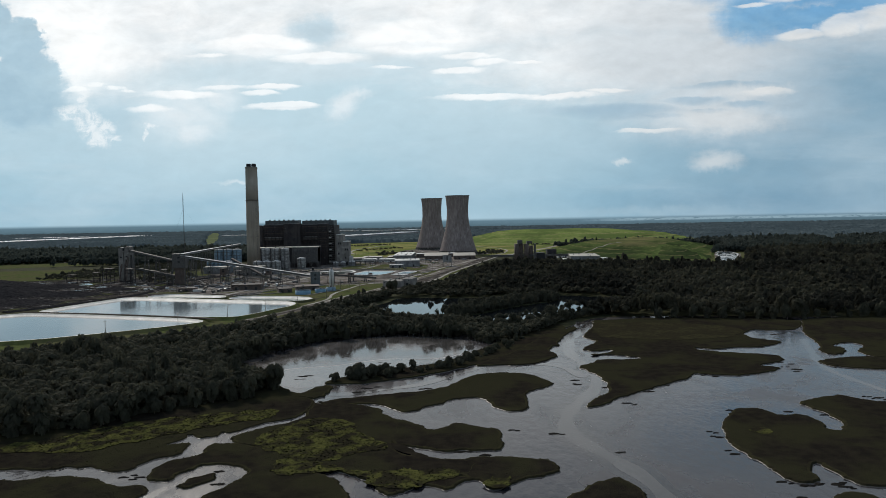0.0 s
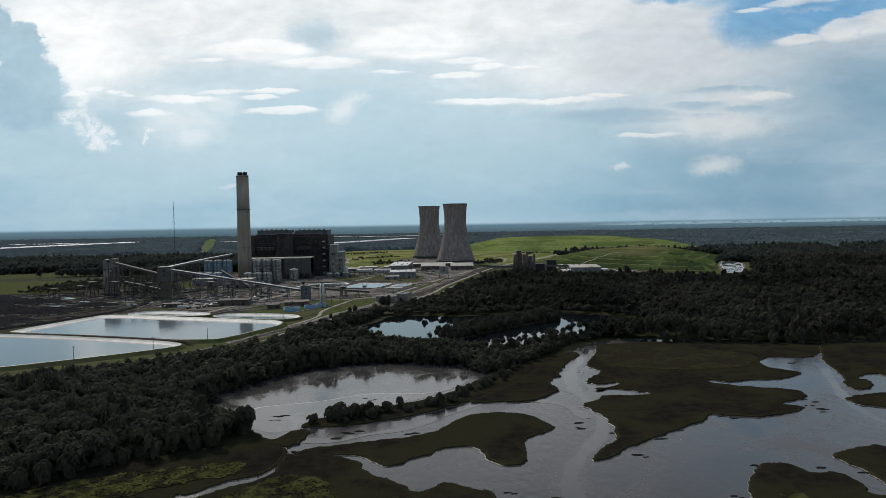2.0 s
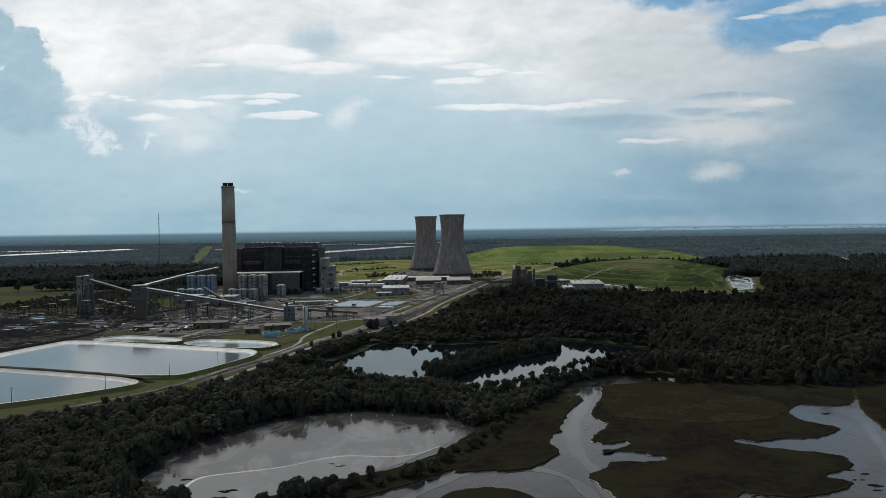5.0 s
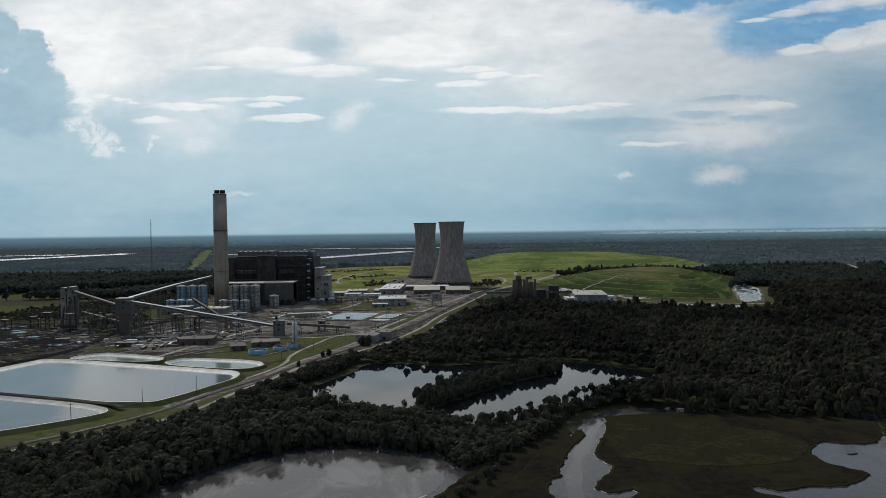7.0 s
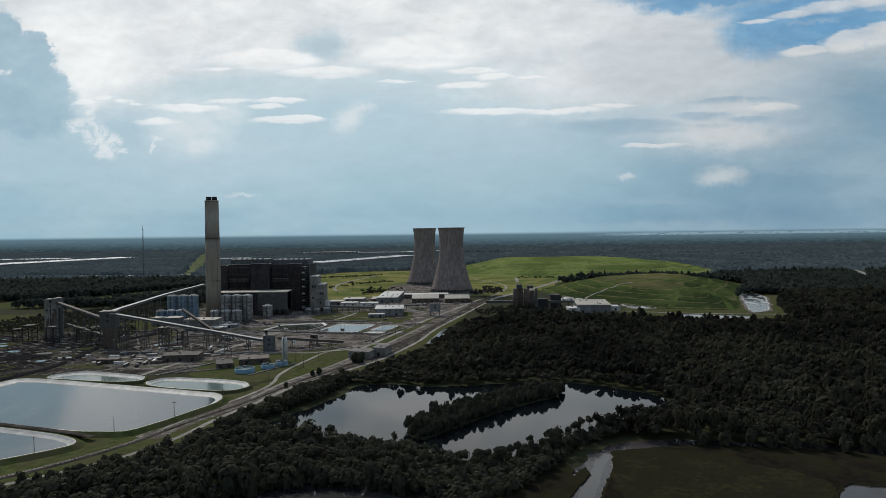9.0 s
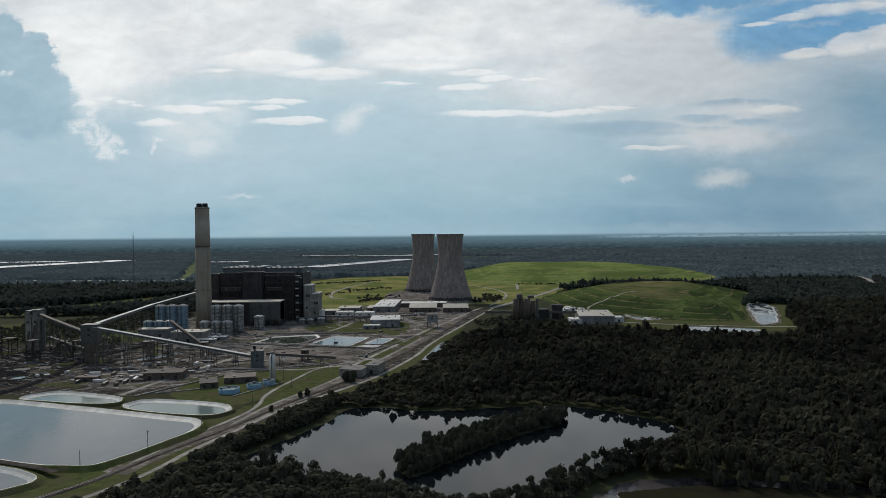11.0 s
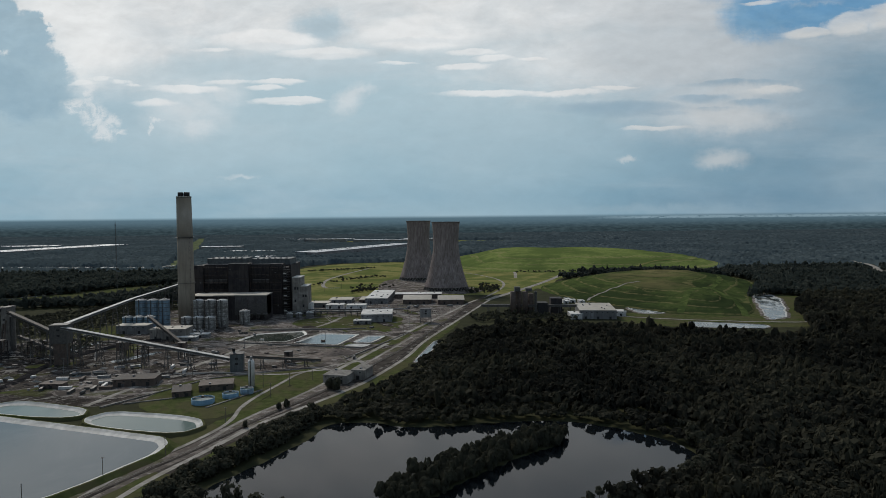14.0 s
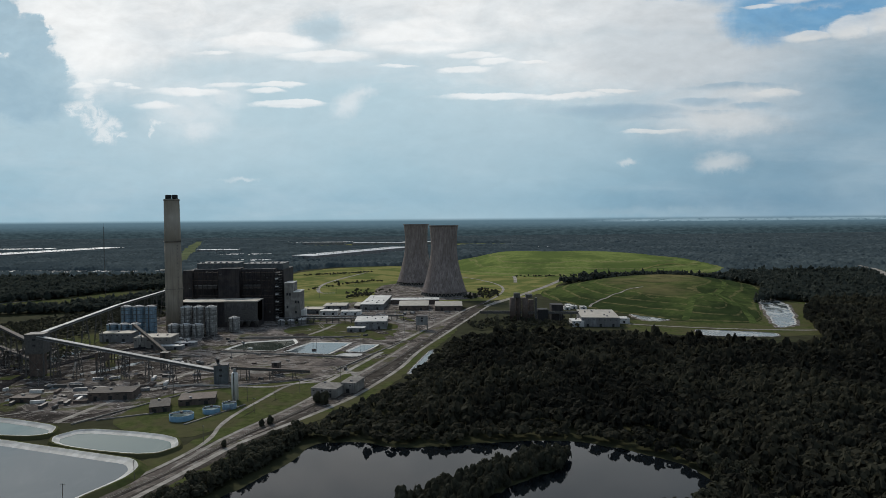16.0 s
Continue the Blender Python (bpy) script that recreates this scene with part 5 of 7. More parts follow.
tagged(quads_object("outlying_wood_canopy", wood(p_far[keep], 6.4, 14, far_kinds, 36), M_LEAF_OUT_HAZED), "dark woods beyond the plant, haze in their leaf colour", "woods", kind="stuff")
for k, (x, y, w, d) in enumerate(SITES):
    patch("far_clearing", [(x, y), (x + w, y - 20), (x + w, y + d), (x, y + d + 15)], 0.45, M_CLEARING if k in (5, 6, 9) else M_SLAB, "far clearing in the woods", 10, 25)
patch("far_field", [(-780, 3830), (400, 3830), (400, 4220), (-780, 4220)], 0.4, M_FIELD, "pale far clearing with low halls", 20, 40)
patch("warehouse_apron", [(-560, 2700), (-380, 2700), (20, 3560), (-60, 3620), (-200, 3560)], 0.4, M_SLAB, "pale paved apron of the far warehouse", 5, 40)
patch("depot_yard", [(-1500, 2285), (-700, 2185), (-700, 2285), (-1500, 2410)], 0.4, M_SLAB, "pale paved yard of the far depot", 5, 30)
patch("power_line_clearing", [(-795, 2250), (-732, 2238), (-1560, 4900), (-1660, 4900)], 0.3, M_CLEARING, "straight grassy clearing cut through the woods", 6, 30, smooth=0)


def tree(name, x, y, radius, height, seed, label, group, n=230, low=0.0):
    """One tree: tapered trunk with limbs, and a crown of loose leaf clumps."""
    t = thing(name, x, y, 0.2, 0, label, "tree", group)
    bm = bmesh.new()
    lathe(bm, 0, 0, [(0.34, -0.6), (0.26, height * 0.3), (0.14, height * 0.62), (0.05, height * 0.85)], 7)
    rr = random.Random(seed)
    for i in range(5):
        a, z = rr.uniform(0, 6.28), height * rr.uniform(0.32, 0.6)
        beam(bm, (0, 0, z), (math.cos(a) * radius * 0.55, math.sin(a) * radius * 0.55, z + height * 0.18), 0.14, 0.14)
    part("trunk", bm, M_BARK, t)
    q = crown(n, 9, 0.115, seed)
    q = (q - (0, 0, low)) * (radius, radius, height / (1.6 - low))
    ob = quads_object("crown", q, M_LEAF)
    ob.parent = t
    return t


pattern = [tree("tree", -60 + 9 * i, 377 + 5 * i, 3.6 + 0.5 * (i % 3), 6.5 + 1.1 * (i % 2), 50 + i, "small dark bushy tree on the mud bank", "trees on the mud bank", 330, 0.52) for i in range(5)]
r = random.Random(5)
bank_line = [(-52, 380), (-40, 386), (-20, 397), (0, 410), (14, 425), (28, 443), (42, 468), (54, 492), (64, 512)]
for (xa, ya), (xb, yb) in zip(bank_line, bank_line[1:]):
    for s in (0.0, 0.14, 0.28, 0.42, 0.57, 0.71, 0.85):
        k = r.choice((0.3, 0.4, 0.5, 0.6, 0.8, 0.95))
        ob = copy_thing(pattern[r.randrange(5)], pose(xa + (xb - xa) * s + r.uniform(-4, 5), ya + (yb - ya) * s + r.uniform(-4, 3), 0.2, 0, 0, r.uniform(0, 360)) @ Matrix.Diagonal((k * r.uniform(0.8, 1.3), k, k * r.uniform(0.7, 1.25), 1)))
big = [tree("tree", 10 + 22 * i, 622 + 24 * i, 4.6 + 0.5 * (i % 3), 11.5 + 1.5 * (i % 2), 80 + i, "dark broadleaf tree on the wooded lake spit", "trees on the lake spit", 420, 0.5) for i in range(5)]
for k, (x, y) in enumerate(scatter(ISLE, 5.2, 3)):
    s = r.uniform(0.6, 1.0)
    copy_thing(big[k % 5], pose(x, y, 0.2, 0, 0, r.uniform(0, 360)) @ Matrix.Diagonal((s, s, s, 1)))
for x, y, s in ((-52, 384, 0.62), (-47, 382, 0.8), (-41, 386, 0.7), (-36, 391, 0.55), (-30, 392, 0.5), (30, 447, 0.5), (44, 472, 0.5)):
    copy_thing(pattern[int(abs(x)) % 5], pose(x, y, 0.2, 0, 0, x * 13) @ Matrix.Diagonal((s * 1.7, s * 1.7, s * 1.9, 1)))
islet(ISLE, 44, 2.0, 0.6, M_GROUND, "wooded spit of dark soil in the lake", "lake_spit")
edge = [tree("tree", -96 + 2 * i, 372 - 3 * i, 4.8 + 0.4 * i, 11.5 + i, 120 + i, "dark broadleaf tree at the edge of the wood", "trees at the edge of the wood", 420, 0.55) for i in range(4)]
for line, step in (([(-183, 288), (-160, 298), (-131, 326), (-100, 348), (-104, 374), (-128, 392), (-134, 425), (-120, 465), (-84, 514), (-30, 530), (14, 512)], 9.0), ([(190, 588), (268, 572), (345, 574), (440, 580)], 12.0)):
    for (xa, ya), (xb, yb) in zip(line, line[1:]):
        n = max(1, int(math.hypot(xb - xa, yb - ya) / step))
        for i in range(n):
            s = r.uniform(0.6, 1.1)
            copy_thing(edge[r.randrange(4)], pose(xa + (xb - xa) * i / n + r.uniform(-2, 2), ya + (yb - ya) * i / n + r.uniform(-2, 2), 0, 0, 0, r.uniform(0, 360)) @ Matrix.Diagonal((s, s, s, 1)))
for x, y, s in ((-66, 872, 0.9), (-60, 868, 1.0), (-93, 812, 0.6), (-98, 806, 0.5), (-112, 760, 0.45)):
    copy_thing(edge[2], pose(x, y, 0.2, 0, 0, x * 7) @ Matrix.Diagonal((s, s, s, 1)))


# tall bare-stemmed pines along the lake shore
def pine(x, y, radius, height, seed):
    t = thing("pine_tree", x, y, 0.1, 0, "tall bare-stemmed pine with a tufted dark crown", "tree", "pines on the lake shore")
    rr = random.Random(seed)
    bm = lathe(bmesh.new(), 0, 0, [(0.32, -0.6), (0.24, height * 0.4), (0.14, height * 0.75), (0.05, height * 0.98)], 7)
    for i in range(7):
        a, z = rr.uniform(0, 6.28), height * rr.uniform(0.5, 0.85)
        beam(bm, (0, 0, z), (math.cos(a) * radius * 0.7, math.sin(a) * radius * 0.7, z + height * 0.08), 0.13, 0.13)
    part("trunk", bm, M_BARK, t)
    q = (crown(260, 9, 0.13, seed) - (0, 0, 0.95)) * (radius, radius, height * 0.28) + (0, 0, height * 0.76)
    ob = quads_object("crown", q, M_LEAF)
    ob.parent = t
    return t


pines = [pine(70 + 22 * i, 556 + 20 * i, 3.0 + 0.5 * (i % 2), 15 + 1.5 * (i % 3), 140 + i) for i in range(4)]
shore = [(44, 548), (62, 556), (86, 575), (106, 594), (129, 612), (151, 628), (176, 646), (204, 664)]
for (xa, ya), (xb, yb) in zip(shore, shore[1:]):
    for i in range(4):
        if r.random() < 0.35:
            continue
        f, s = (i + r.uniform(0, 0.8)) / 4, r.uniform(0.65, 1.0)
        copy_thing(pines[r.randrange(4)], pose(xa + (xb - xa) * f + r.uniform(-3, 3), ya + (yb - ya) * f + r.uniform(-5, 0), 0.1, 0, 0, r.uniform(0, 360)) @ Matrix.Diagonal((s * 1.25, s * 1.25, s, 1)))
for x, y, s in ((-10, 566, 0.6), (-34, 580, 0.65), (-68, 590, 0.65), (-116, 650, 0.7), (-104, 676, 0.7), (214, 690, 0.9), (226, 712, 0.8), (4, 560, 0.6)):
    copy_thing(pines[int(abs(x)) % 4], pose(x, y, 0.1, 0, 0, x * 5) @ Matrix.Diagonal((s, s, s, 1)))

# a dead snag where the wood meets the mud
o = thing("dead_tree", -95, 373, 0.3, 0, "bare grey dead tree at the mud edge", "tree")
part("trunk", lathe(bmesh.new(), 0, 0, [(0.3, -0.4), (0.2, 3.5), (0.08, 7.5)], 7), M_BARK, o)
for a, z, l in ((0.3, 3.2, 2.0), (2.2, 4.0, 2.4), (4.1, 4.6, 1.8), (5.3, 5.4, 1.5), (1.2, 6.0, 1.2)):
    part("limb", beam(bmesh.new(), (0, 0, z), (math.cos(a) * l, math.sin(a) * l, z + l * 0.9), 0.14, 0.14), M_BARK, o)
# ---- settling ponds and basins ----
def basin(name, pts, label, fluid, rim=2.0, level=1.0, lining=6.0, berm=5.0, seed=0, wobble=0.6, group="", rim_mat=None, corner=9.0):
    """A banked pond: earth berm, pale lining sloping in, and the water."""
    o = thing(name, 0, 0, 0, 0, label, "pond", group)
    p = outline(cut_corners(pts, corner), 2.5, wobble, seed, 1, 0.03)
    q = inset(p, lining)
    ob = rings_mesh("berm", [(inset(p, -berm), 0.02), (inset(p, -1.5), rim - 0.05), (p, rim)], rim_mat or M_GRAVEL, False)
    ob.parent = o
    ob = rings_mesh("lining", [(p, rim), (inset(p, 0.6), rim + 0.12), (inset(p, lining * 0.5), (rim + level) / 2), (inset(p, lining + 1.5), level - 0.5)], M_LINER, False)
    ob.parent = o
    ob = rings_mesh("water", [(q, level)], fluid)
    ob.parent = o
    return o


POND_SET = "lined settling ponds"
basin("settling_pond", [(-372, 798), (-346, 796), (-163, 731), (-152, 717), (-152, 699), (-172, 652), (-188, 622), (-222, 624), (-330, 660), (-408, 684), (-402, 715)], "large pale-lined settling pond with grey-blue water", M_BASIN, 3.0, 1.0, 6, 6, 1, group=POND_SET, rim_mat=M_GRASS, corner=4)
basin("settling_pond", [(-414, 678), (-330, 654), (-228, 618), (-203, 598), (-248, 560), (-310, 520), (-440, 480), (-520, 560), (-470, 640)], "lower settling pond with grey-blue water and a thin pale rim", M_BASIN, 2.8, 1.0, 5, 6, 2, group=POND_SET, rim_mat=M_GRASS)
basin("settling_pond", [(-351, 800), (-346, 824), (-322, 832), (-260, 808), (-249, 797), (-250, 780), (-284, 782), (-336, 797)], "small lined settling pond with pale water", M_BASIN_GREEN, 2.6, 0.6, 4.5, 3, 3, group=POND_SET, rim_mat=M_GRASS)
basin("settling_pond", [(-245, 769), (-241, 790), (-228, 799), (-160, 782), (-143, 766), (-143, 748), (-160, 738), (-208, 752)], "rounded lined settling pond with milky green water", M_BASIN_GREEN, 2.6, 0.7, 4.5, 3, 4, group=POND_SET, rim_mat=M_GRASS)
YARD_SET = "basins in the plant yard"
basin("yard_basin", [(-226, 1110), (-212, 1160), (-152, 1178), (-142, 1150), (-160, 1098)], "concrete-edged basin of dark murky water", M_SLUDGE, 1.2, 0.5, 4, 4, 5, 0.2, YARD_SET, corner=3)
basin("yard_basin", [(-150, 1090), (-128, 1158), (-72, 1150), (-90, 1076)], "concrete-edged basin of pale blue water", M_BASIN, 1.2, 0.7, 4, 4, 6, 0.2, YARD_SET, corner=3)
basin("yard_basin", [(-76, 1092), (-62, 1138), (-36, 1136), (-50, 1088)], "small concrete-edged basin of pale water", M_BASIN, 1.2, 0.7, 4, 3, 7, 0.2, YARD_SET, corner=3)
basin("yard_basin", [(-84, 1066), (-76, 1084), (-50, 1080), (-56, 1064)], "small dry basin with a pale concrete floor", M_LINER, 1.0, 0.5, 3, 3, 8, 0.2, YARD_SET, corner=2)
basin("clay_pond", [(639, 1574), (662, 1555), (645, 1476), (552, 1259), (509, 1236), (558, 1371)], "chalky runoff pond at the foot of the mound", M_CHALK, 0.8, 0.5, 3, 5, 9, 4)
basin("clay_pond", [(341, 1383), (383, 1407), (416, 1418), (383, 1310), (346, 1312)], "small chalky pond beside the shed", M_CHALK, 0.8, 0.4, 3, 4, 10, 3)
basin("runoff_ditch", [(385, 1180), (480, 1168), (494, 1198), (390, 1234)], "narrow bright runoff ditch under the mound", M_CHALK, 0.8, 0.5, 1, 2, 11, 1)
basin("runoff_ditch", [(4, 972), (26, 1100), (34, 1104), (28, 1060), (16, 985)], "narrow bright ditch beside the wood", M_BASIN, 0.6, 0.4, 1, 1.5, 12, 1.0)
patch("wet_puddle", [(-425, 1045), (-410, 1110), (-395, 1118), (-405, 1060)], 0.32, M_BASIN, "long shallow puddle in the coal yard", 2, 3)
patch("wet_puddle", [(-340, 985), (-330, 1000), (-300, 1050), (-290, 1046), (-318, 990)], 0.32, M_BASIN, "long shallow puddle in the yard", 2, 3)
for k, (x, y, s) in enumerate([(-430, 930, 9), (-450, 985, 7), (-410, 900, 8), (-480, 960, 9), (-520, 1000, 8), (-110, 1030, 9), (-135, 1045, 7), (-95, 1010, 8), (-150, 1060, 6), (-370, 880, 7), (-345, 890, 6), (-500, 900, 8), (-560, 950, 9), (-330, 930, 6)]):
    patch("wet_puddle", [(x - s, y - s * 0.5), (x + s * 0.8, y - s * 0.8), (x + s, y + s * 0.6), (x - s * 0.4, y + s)], 0.38 if x < -200 else 0.2, M_BASIN, "pale shallow puddle on the yard", s * 0.4, 2, k + 20)

# ---- chimney ----
def chimney(x, y):
    o = thing("chimney_stack", x, y, 0, 0, "tall tan concrete chimney with two dark flue tips", "chimney")
    part("lower_shaft", lathe(bmesh.new(), 0, 0, [(12.4, 0), (11.9, 50), (11.5, 100), (11.2, 128)], 40), M_STACK_LOW, o, "darker brown lower concrete shaft")
    part("upper_shaft", lathe(bmesh.new(), 0, 0, [(11.25, 128.05), (10.9, 160), (10.6, 188), (10.9, 188.1), (10.9, 189)], 40), M_STACK, o, "pale tan upper concrete shaft")
    for z, w in ((128, 1.6), (60, 1.2), (187, 0.9)):
        r = 12.1 if z < 100 else 11.3 if z < 150 else 10.6
        part("platform", lathe(bmesh.new(), 0, 0, [(r, z - 0.3), (r + w, z - 0.3), (r + w, z), (r, z)], 40, False), M_FRAME, o, "steel ring platform")
    for sx in (-4.6, 4.6):
        part("flue_tip", lathe(bmesh.new(), sx, 0, [(4.2, 188.9), (4.2, 194.5), (3.6, 195)], 24), M_OPENING, o, "sooty black flue tip")
    bm = bmesh.new()
    for i in range(64):
        a = -math.pi / 2 + 0.9
        box(bm, 12.3 * math.cos(a) - 0.5, 12.3 * math.cos(a) + 0.5, 12.3 * math.sin(a) - 0.2, 12.3 * math.sin(a) + 0.2, i * 2, i * 2 + 0.5)
    part("ladder", bm, M_FRAME, o)
    return o


chimney(-347.5, 1270)


# ---- cooling towers ----
def cooling_tower(x, y):
    o = thing("cooling_tower", x, y, 0, 0, "sooty hyperbolic concrete cooling tower on slanted legs", "cooling tower", "cooling towers")
    prof = []
    for i in range(33):
        z = 8 + 133 * i / 32
        r = 26.2 * math.sqrt(1 + ((z - 102) / (80 if z > 102 else 67)) ** 2)
        prof.append((r, z))
    bm = lathe(bmesh.new(), 0, 0, prof, 72, False)
    part("shell", bm, M_TOWER, o)
    inner = lathe(bmesh.new(), 0, 0, [(r - 0.8, z) for r, z in prof[::-1]], 72, False)
    part("inner_shell", inner, M_TOWER_RIM, o, "dark inside of the shell")
    rt = prof[-1][0]
    part("rim", lathe(bmesh.new(), 0, 0, [(rt - 1.0, 140.4), (rt + 0.9, 140.4), (rt + 0.9, 142.0), (rt - 1.0, 142.0), (rt - 1.0, 140.4)], 72, False), M_TOWER_RIM, o, "dark stiffening ring at the top")
    rb = prof[0][0]
    part("lower_ring", lathe(bmesh.new(), 0, 0, [(rb - 0.8, 7.2), (rb + 0.8, 7.2), (rb + 0.7, 8.6), (rb - 0.8, 8.6)], 72, False), M_TOWER, o)
    part("basin_wall", lathe(bmesh.new(), 0, 0, [(rb + 4.5, 0), (rb + 4.5, 1.6), (rb + 3.9, 1.6), (rb + 3.9, 0)], 72, False), M_CONCRETE, o, "pale concrete basin wall")
    part("fill", lathe(bmesh.new(), 0, 0, [(rb - 4, 0.2), (rb - 4, 7.6)], 48), M_OPENING, o, "dark packing inside the tower")
    for i in range(36):
        a = 2 * math.pi * i / 36
        for s in (-1, 1):
            b = a + s * math.pi / 36
            bm = beam(bmesh.new(), ((rb + 2.2) * math.cos(a), (rb + 2.2) * math.sin(a), 0.1), (rb * math.cos(b), rb * math.sin(b), 7.6), 0.9, 0.9)
            part("leg", bm, M_CONCRETE, o)
    return o


cooling_tower(43.5, 1676)
cooling_tower(-22, 1900)
patch("tower_apron_gravel", [(-90, 1620), (-20, 1590), (100, 1590), (130, 1680), (60, 1760), (60, 1900), (-20, 1940), (-100, 1900), (-110, 1760)], 0.2, M_GRAVEL, "grey gravel apron under the cooling towers", 6, 10)


# ---- boiler house ----
def boiler_house():
    o = thing("boiler_house", -288, 1340, 0, 0, "huge soot-dark twin boiler house with bare steelwork", "power plant")
    part("core_block", boxes((-77, 76, 30, 100, 0, 78)), M_DARKSTEEL, o)
    for x0, x1, y0, z1 in ((-77, -62, 10, 79), (-62, -21, 16, 80), (-20, 13, 4, 82), (14, 46, 16, 80), (47, 66, 6, 81)):
        part("boiler_block", boxes((x0 + 0.2, x1 - 0.2, y0, 29.8, 0, z1)), M_DARKSTEEL, o)
        part("roof_edge", boxes((x0 + 0.4, x1 - 0.4, y0 - 0.6, y0 + 1.4, z1 + 0.02, z1 + 0.9)), M_GREYSTEEL, o, "grey weathered roof edge")
        for k in range(3):
            z = 14 + 22 * k
            part("cladding_band", boxes((x0 + 1.2, x1 - 1.2, y0 - 0.25, y0 - 0.02, z, z + 1.1)), M_BRICKISH if k == 1 else M_SOOT, o)
    for x0, x1, z1 in ((-63, 0, 88), (11, 74, 87)):
        part("roof_house", boxes((x0, x1, 34, 78, 78.02, z1)), M_SLATE, o, "blue-grey sheet-clad roof house")
        part("roof_cap", boxes((x0 - 0.5, x1 + 0.5, 33.5, 78.5, z1 + 0.02, z1 + 0.8)), M_SLATE, o)
        for k in range(6):
            x = x0 + 6 + k * 9.5
            part("roof_vent", boxes((x, x + 3, 40, 44, z1 + 0.8, z1 + 2.6)), M_GREYSTEEL, o)
    # long flue casings across the open bays
    for x0, x1, z in ((-58, -24, 50), (17, 45, 50), (-54, -28, 30), (20, 42, 30)):
        part("duct", boxes((x0, x1, 9, 15.8, z, z + 6)), M_FLUE, o, "horizontal grey flue casing")
        part("duct_rim", boxes((x0 - 0.4, x1 + 0.4, 8.6, 9.0, z + 5.4, z + 6.4)), M_GREYSTEEL, o)
    for x0, x1, y in ((-61, -21, 6), (15, 46, 6), (48, 66, 1)):
        xs = np.linspace(x0, x1, 6)
        for x in xs:
            part("column", boxes((x - 0.4, x + 0.4, y - 0.4, y + 0.4, 0, 78)), M_SOOT, o)
        for z in range(10, 79, 6):
            part("floor_beam", boxes((x0, x1, y - 0.3, y + 0.3, z - 0.3, z + 0.3)), M_SOOT if z % 4 else M_BRICKISH, o)
        for k in range(5):
            for z in range(10, 70, 12):
                a, b = (xs[k], xs[k + 1]) if k % 2 else (xs[k + 1], xs[k])
                part("brace", beam(bmesh.new(), (a, y, z), (b, y, z + 6), 0.35, 0.35), M_SOOT, o)
    # stair tower with pale landings
    for x in (68, 77):
        for y in (4, 14):
            part("stair_post", boxes((x - 0.3, x + 0.3, y - 0.3, y + 0.3, 0, 80)), M_SOOT, o)
    for k in range(19):
        z = 4 * k
        part("stair_landing", boxes((67.5, 77.5, 3.5, 14.5, z + 3.7, z + 4.0)), M_FRAME, o)
        part("stair_flight", beam(bmesh.new(), (69, 6 + (k % 2) * 5, z), (76, 6 + (k % 2) * 5, z + 4), 1.4, 0.3), M_GREYSTEEL, o)
        if k % 3 == 1:
            part("stair_panel", boxes((69, 74, 2.9, 3.3, z + 1, z + 3)), M_ROOF, o, "pale sheet panel")
    rr = random.Random(4)
    for k in range(44):
        x, z = rr.uniform(-74, 64), rr.uniform(8, 76)
        y = 3.2 if -20 < x < 13 else 9.4 if x < -62 else 5.2 if x > 47 else 8.0
        w, h = rr.uniform(1, 4), rr.uniform(0.5, 2.0)
        part("fitting", boxes((x, x + w, y - 0.5, y + 0.3, z, z + h)), (M_GREYSTEEL, M_FRAME, M_BRICKISH, M_SOOT)[k % 4], o)
    for k in range(9):
        x = -72 + k * 16
        z = rr.uniform(3, 9)
        part("vent_stack", lathe(bmesh.new(), x, 88, [(0.9, 78), (0.9, 80 + z)], 10), M_FRAME, o)
    return o


boiler_house()


def precipitator():
    o = thing("filter_house", -285, 1300, 0, 0, "low dark filter house with a pale ribbed roof", "power plant")
    part("body", boxes((-62, 54, -14, 18, 0, 37)), M_DARKSTEEL, o)
    part("casing_band", boxes((6.4, 53.6, -18.5, -18.05, 26, 36)), M_FLUE, o, "grey casing of the hopper bay")
    part("upper_body", boxes((6, 54, -18, 10, 8, 37.5)), M_FRAME, o, "grimy sheet casing")
    for x0, x1, z in ((-62, -28, 37.2), (-26, 4, 37.4), (6, 54, 37.7)):
        part("roof", boxes((x0 - 0.4, x1 + 0.4, -18.5, 18.5, z, z + 1.4)), M_ROOF_TAN, o, "pale roof sheet")
    for k in range(9):
        part("column", boxes((-62 + k * 14.4 - 0.4, -62 + k * 14.4 + 0.4, -19.2, -18.6, 0, 36)), M_FRAME, o)
    for k in range(4):
        part("hopper", lathe(bmesh.new(), 20 + 11 * k, -20, [(1, 3), (4, 10), (4, 11)], 8), M_FRAME, o)
    return o


precipitator()


def turbine_annex():
    o = thing("turbine_annex", -190, 1360, 0, 0, "stepped grey sheet-clad annex of the boiler house", "power plant")
    part("tall_wall", boxes((-14, -1, -20, 12, 0, 59)), M_CONCRETE, o)
    part("low_wall", boxes((-0.95, 10, -20, 12, 0, 45)), M_CONCRETE, o)
    part("porch", boxes((10.05, 15, -16, 8, 0, 16)), M_WHITE, o)
    part("roof", boxes((-14.4, -0.6, -20.4, 12.4, 59.02, 60)), M_ROOF, o)
    part("roof", boxes((-0.5, 10.4, -20.4, 12.4, 45.02, 46)), M_ROOF, o)
    for x, z in ((-11, 40), (-7, 40), (-11, 20), (2, 28), (6, 28), (2, 12)):
        part("louvre", boxes((x, x + 2.6, -20.4, -20.02, z, z + 4)), M_OPENING, o)
    part("door", boxes((3, 8, -20.4, -20.02, 0, 6)), M_OPENING, o)
    return o


turbine_annex()


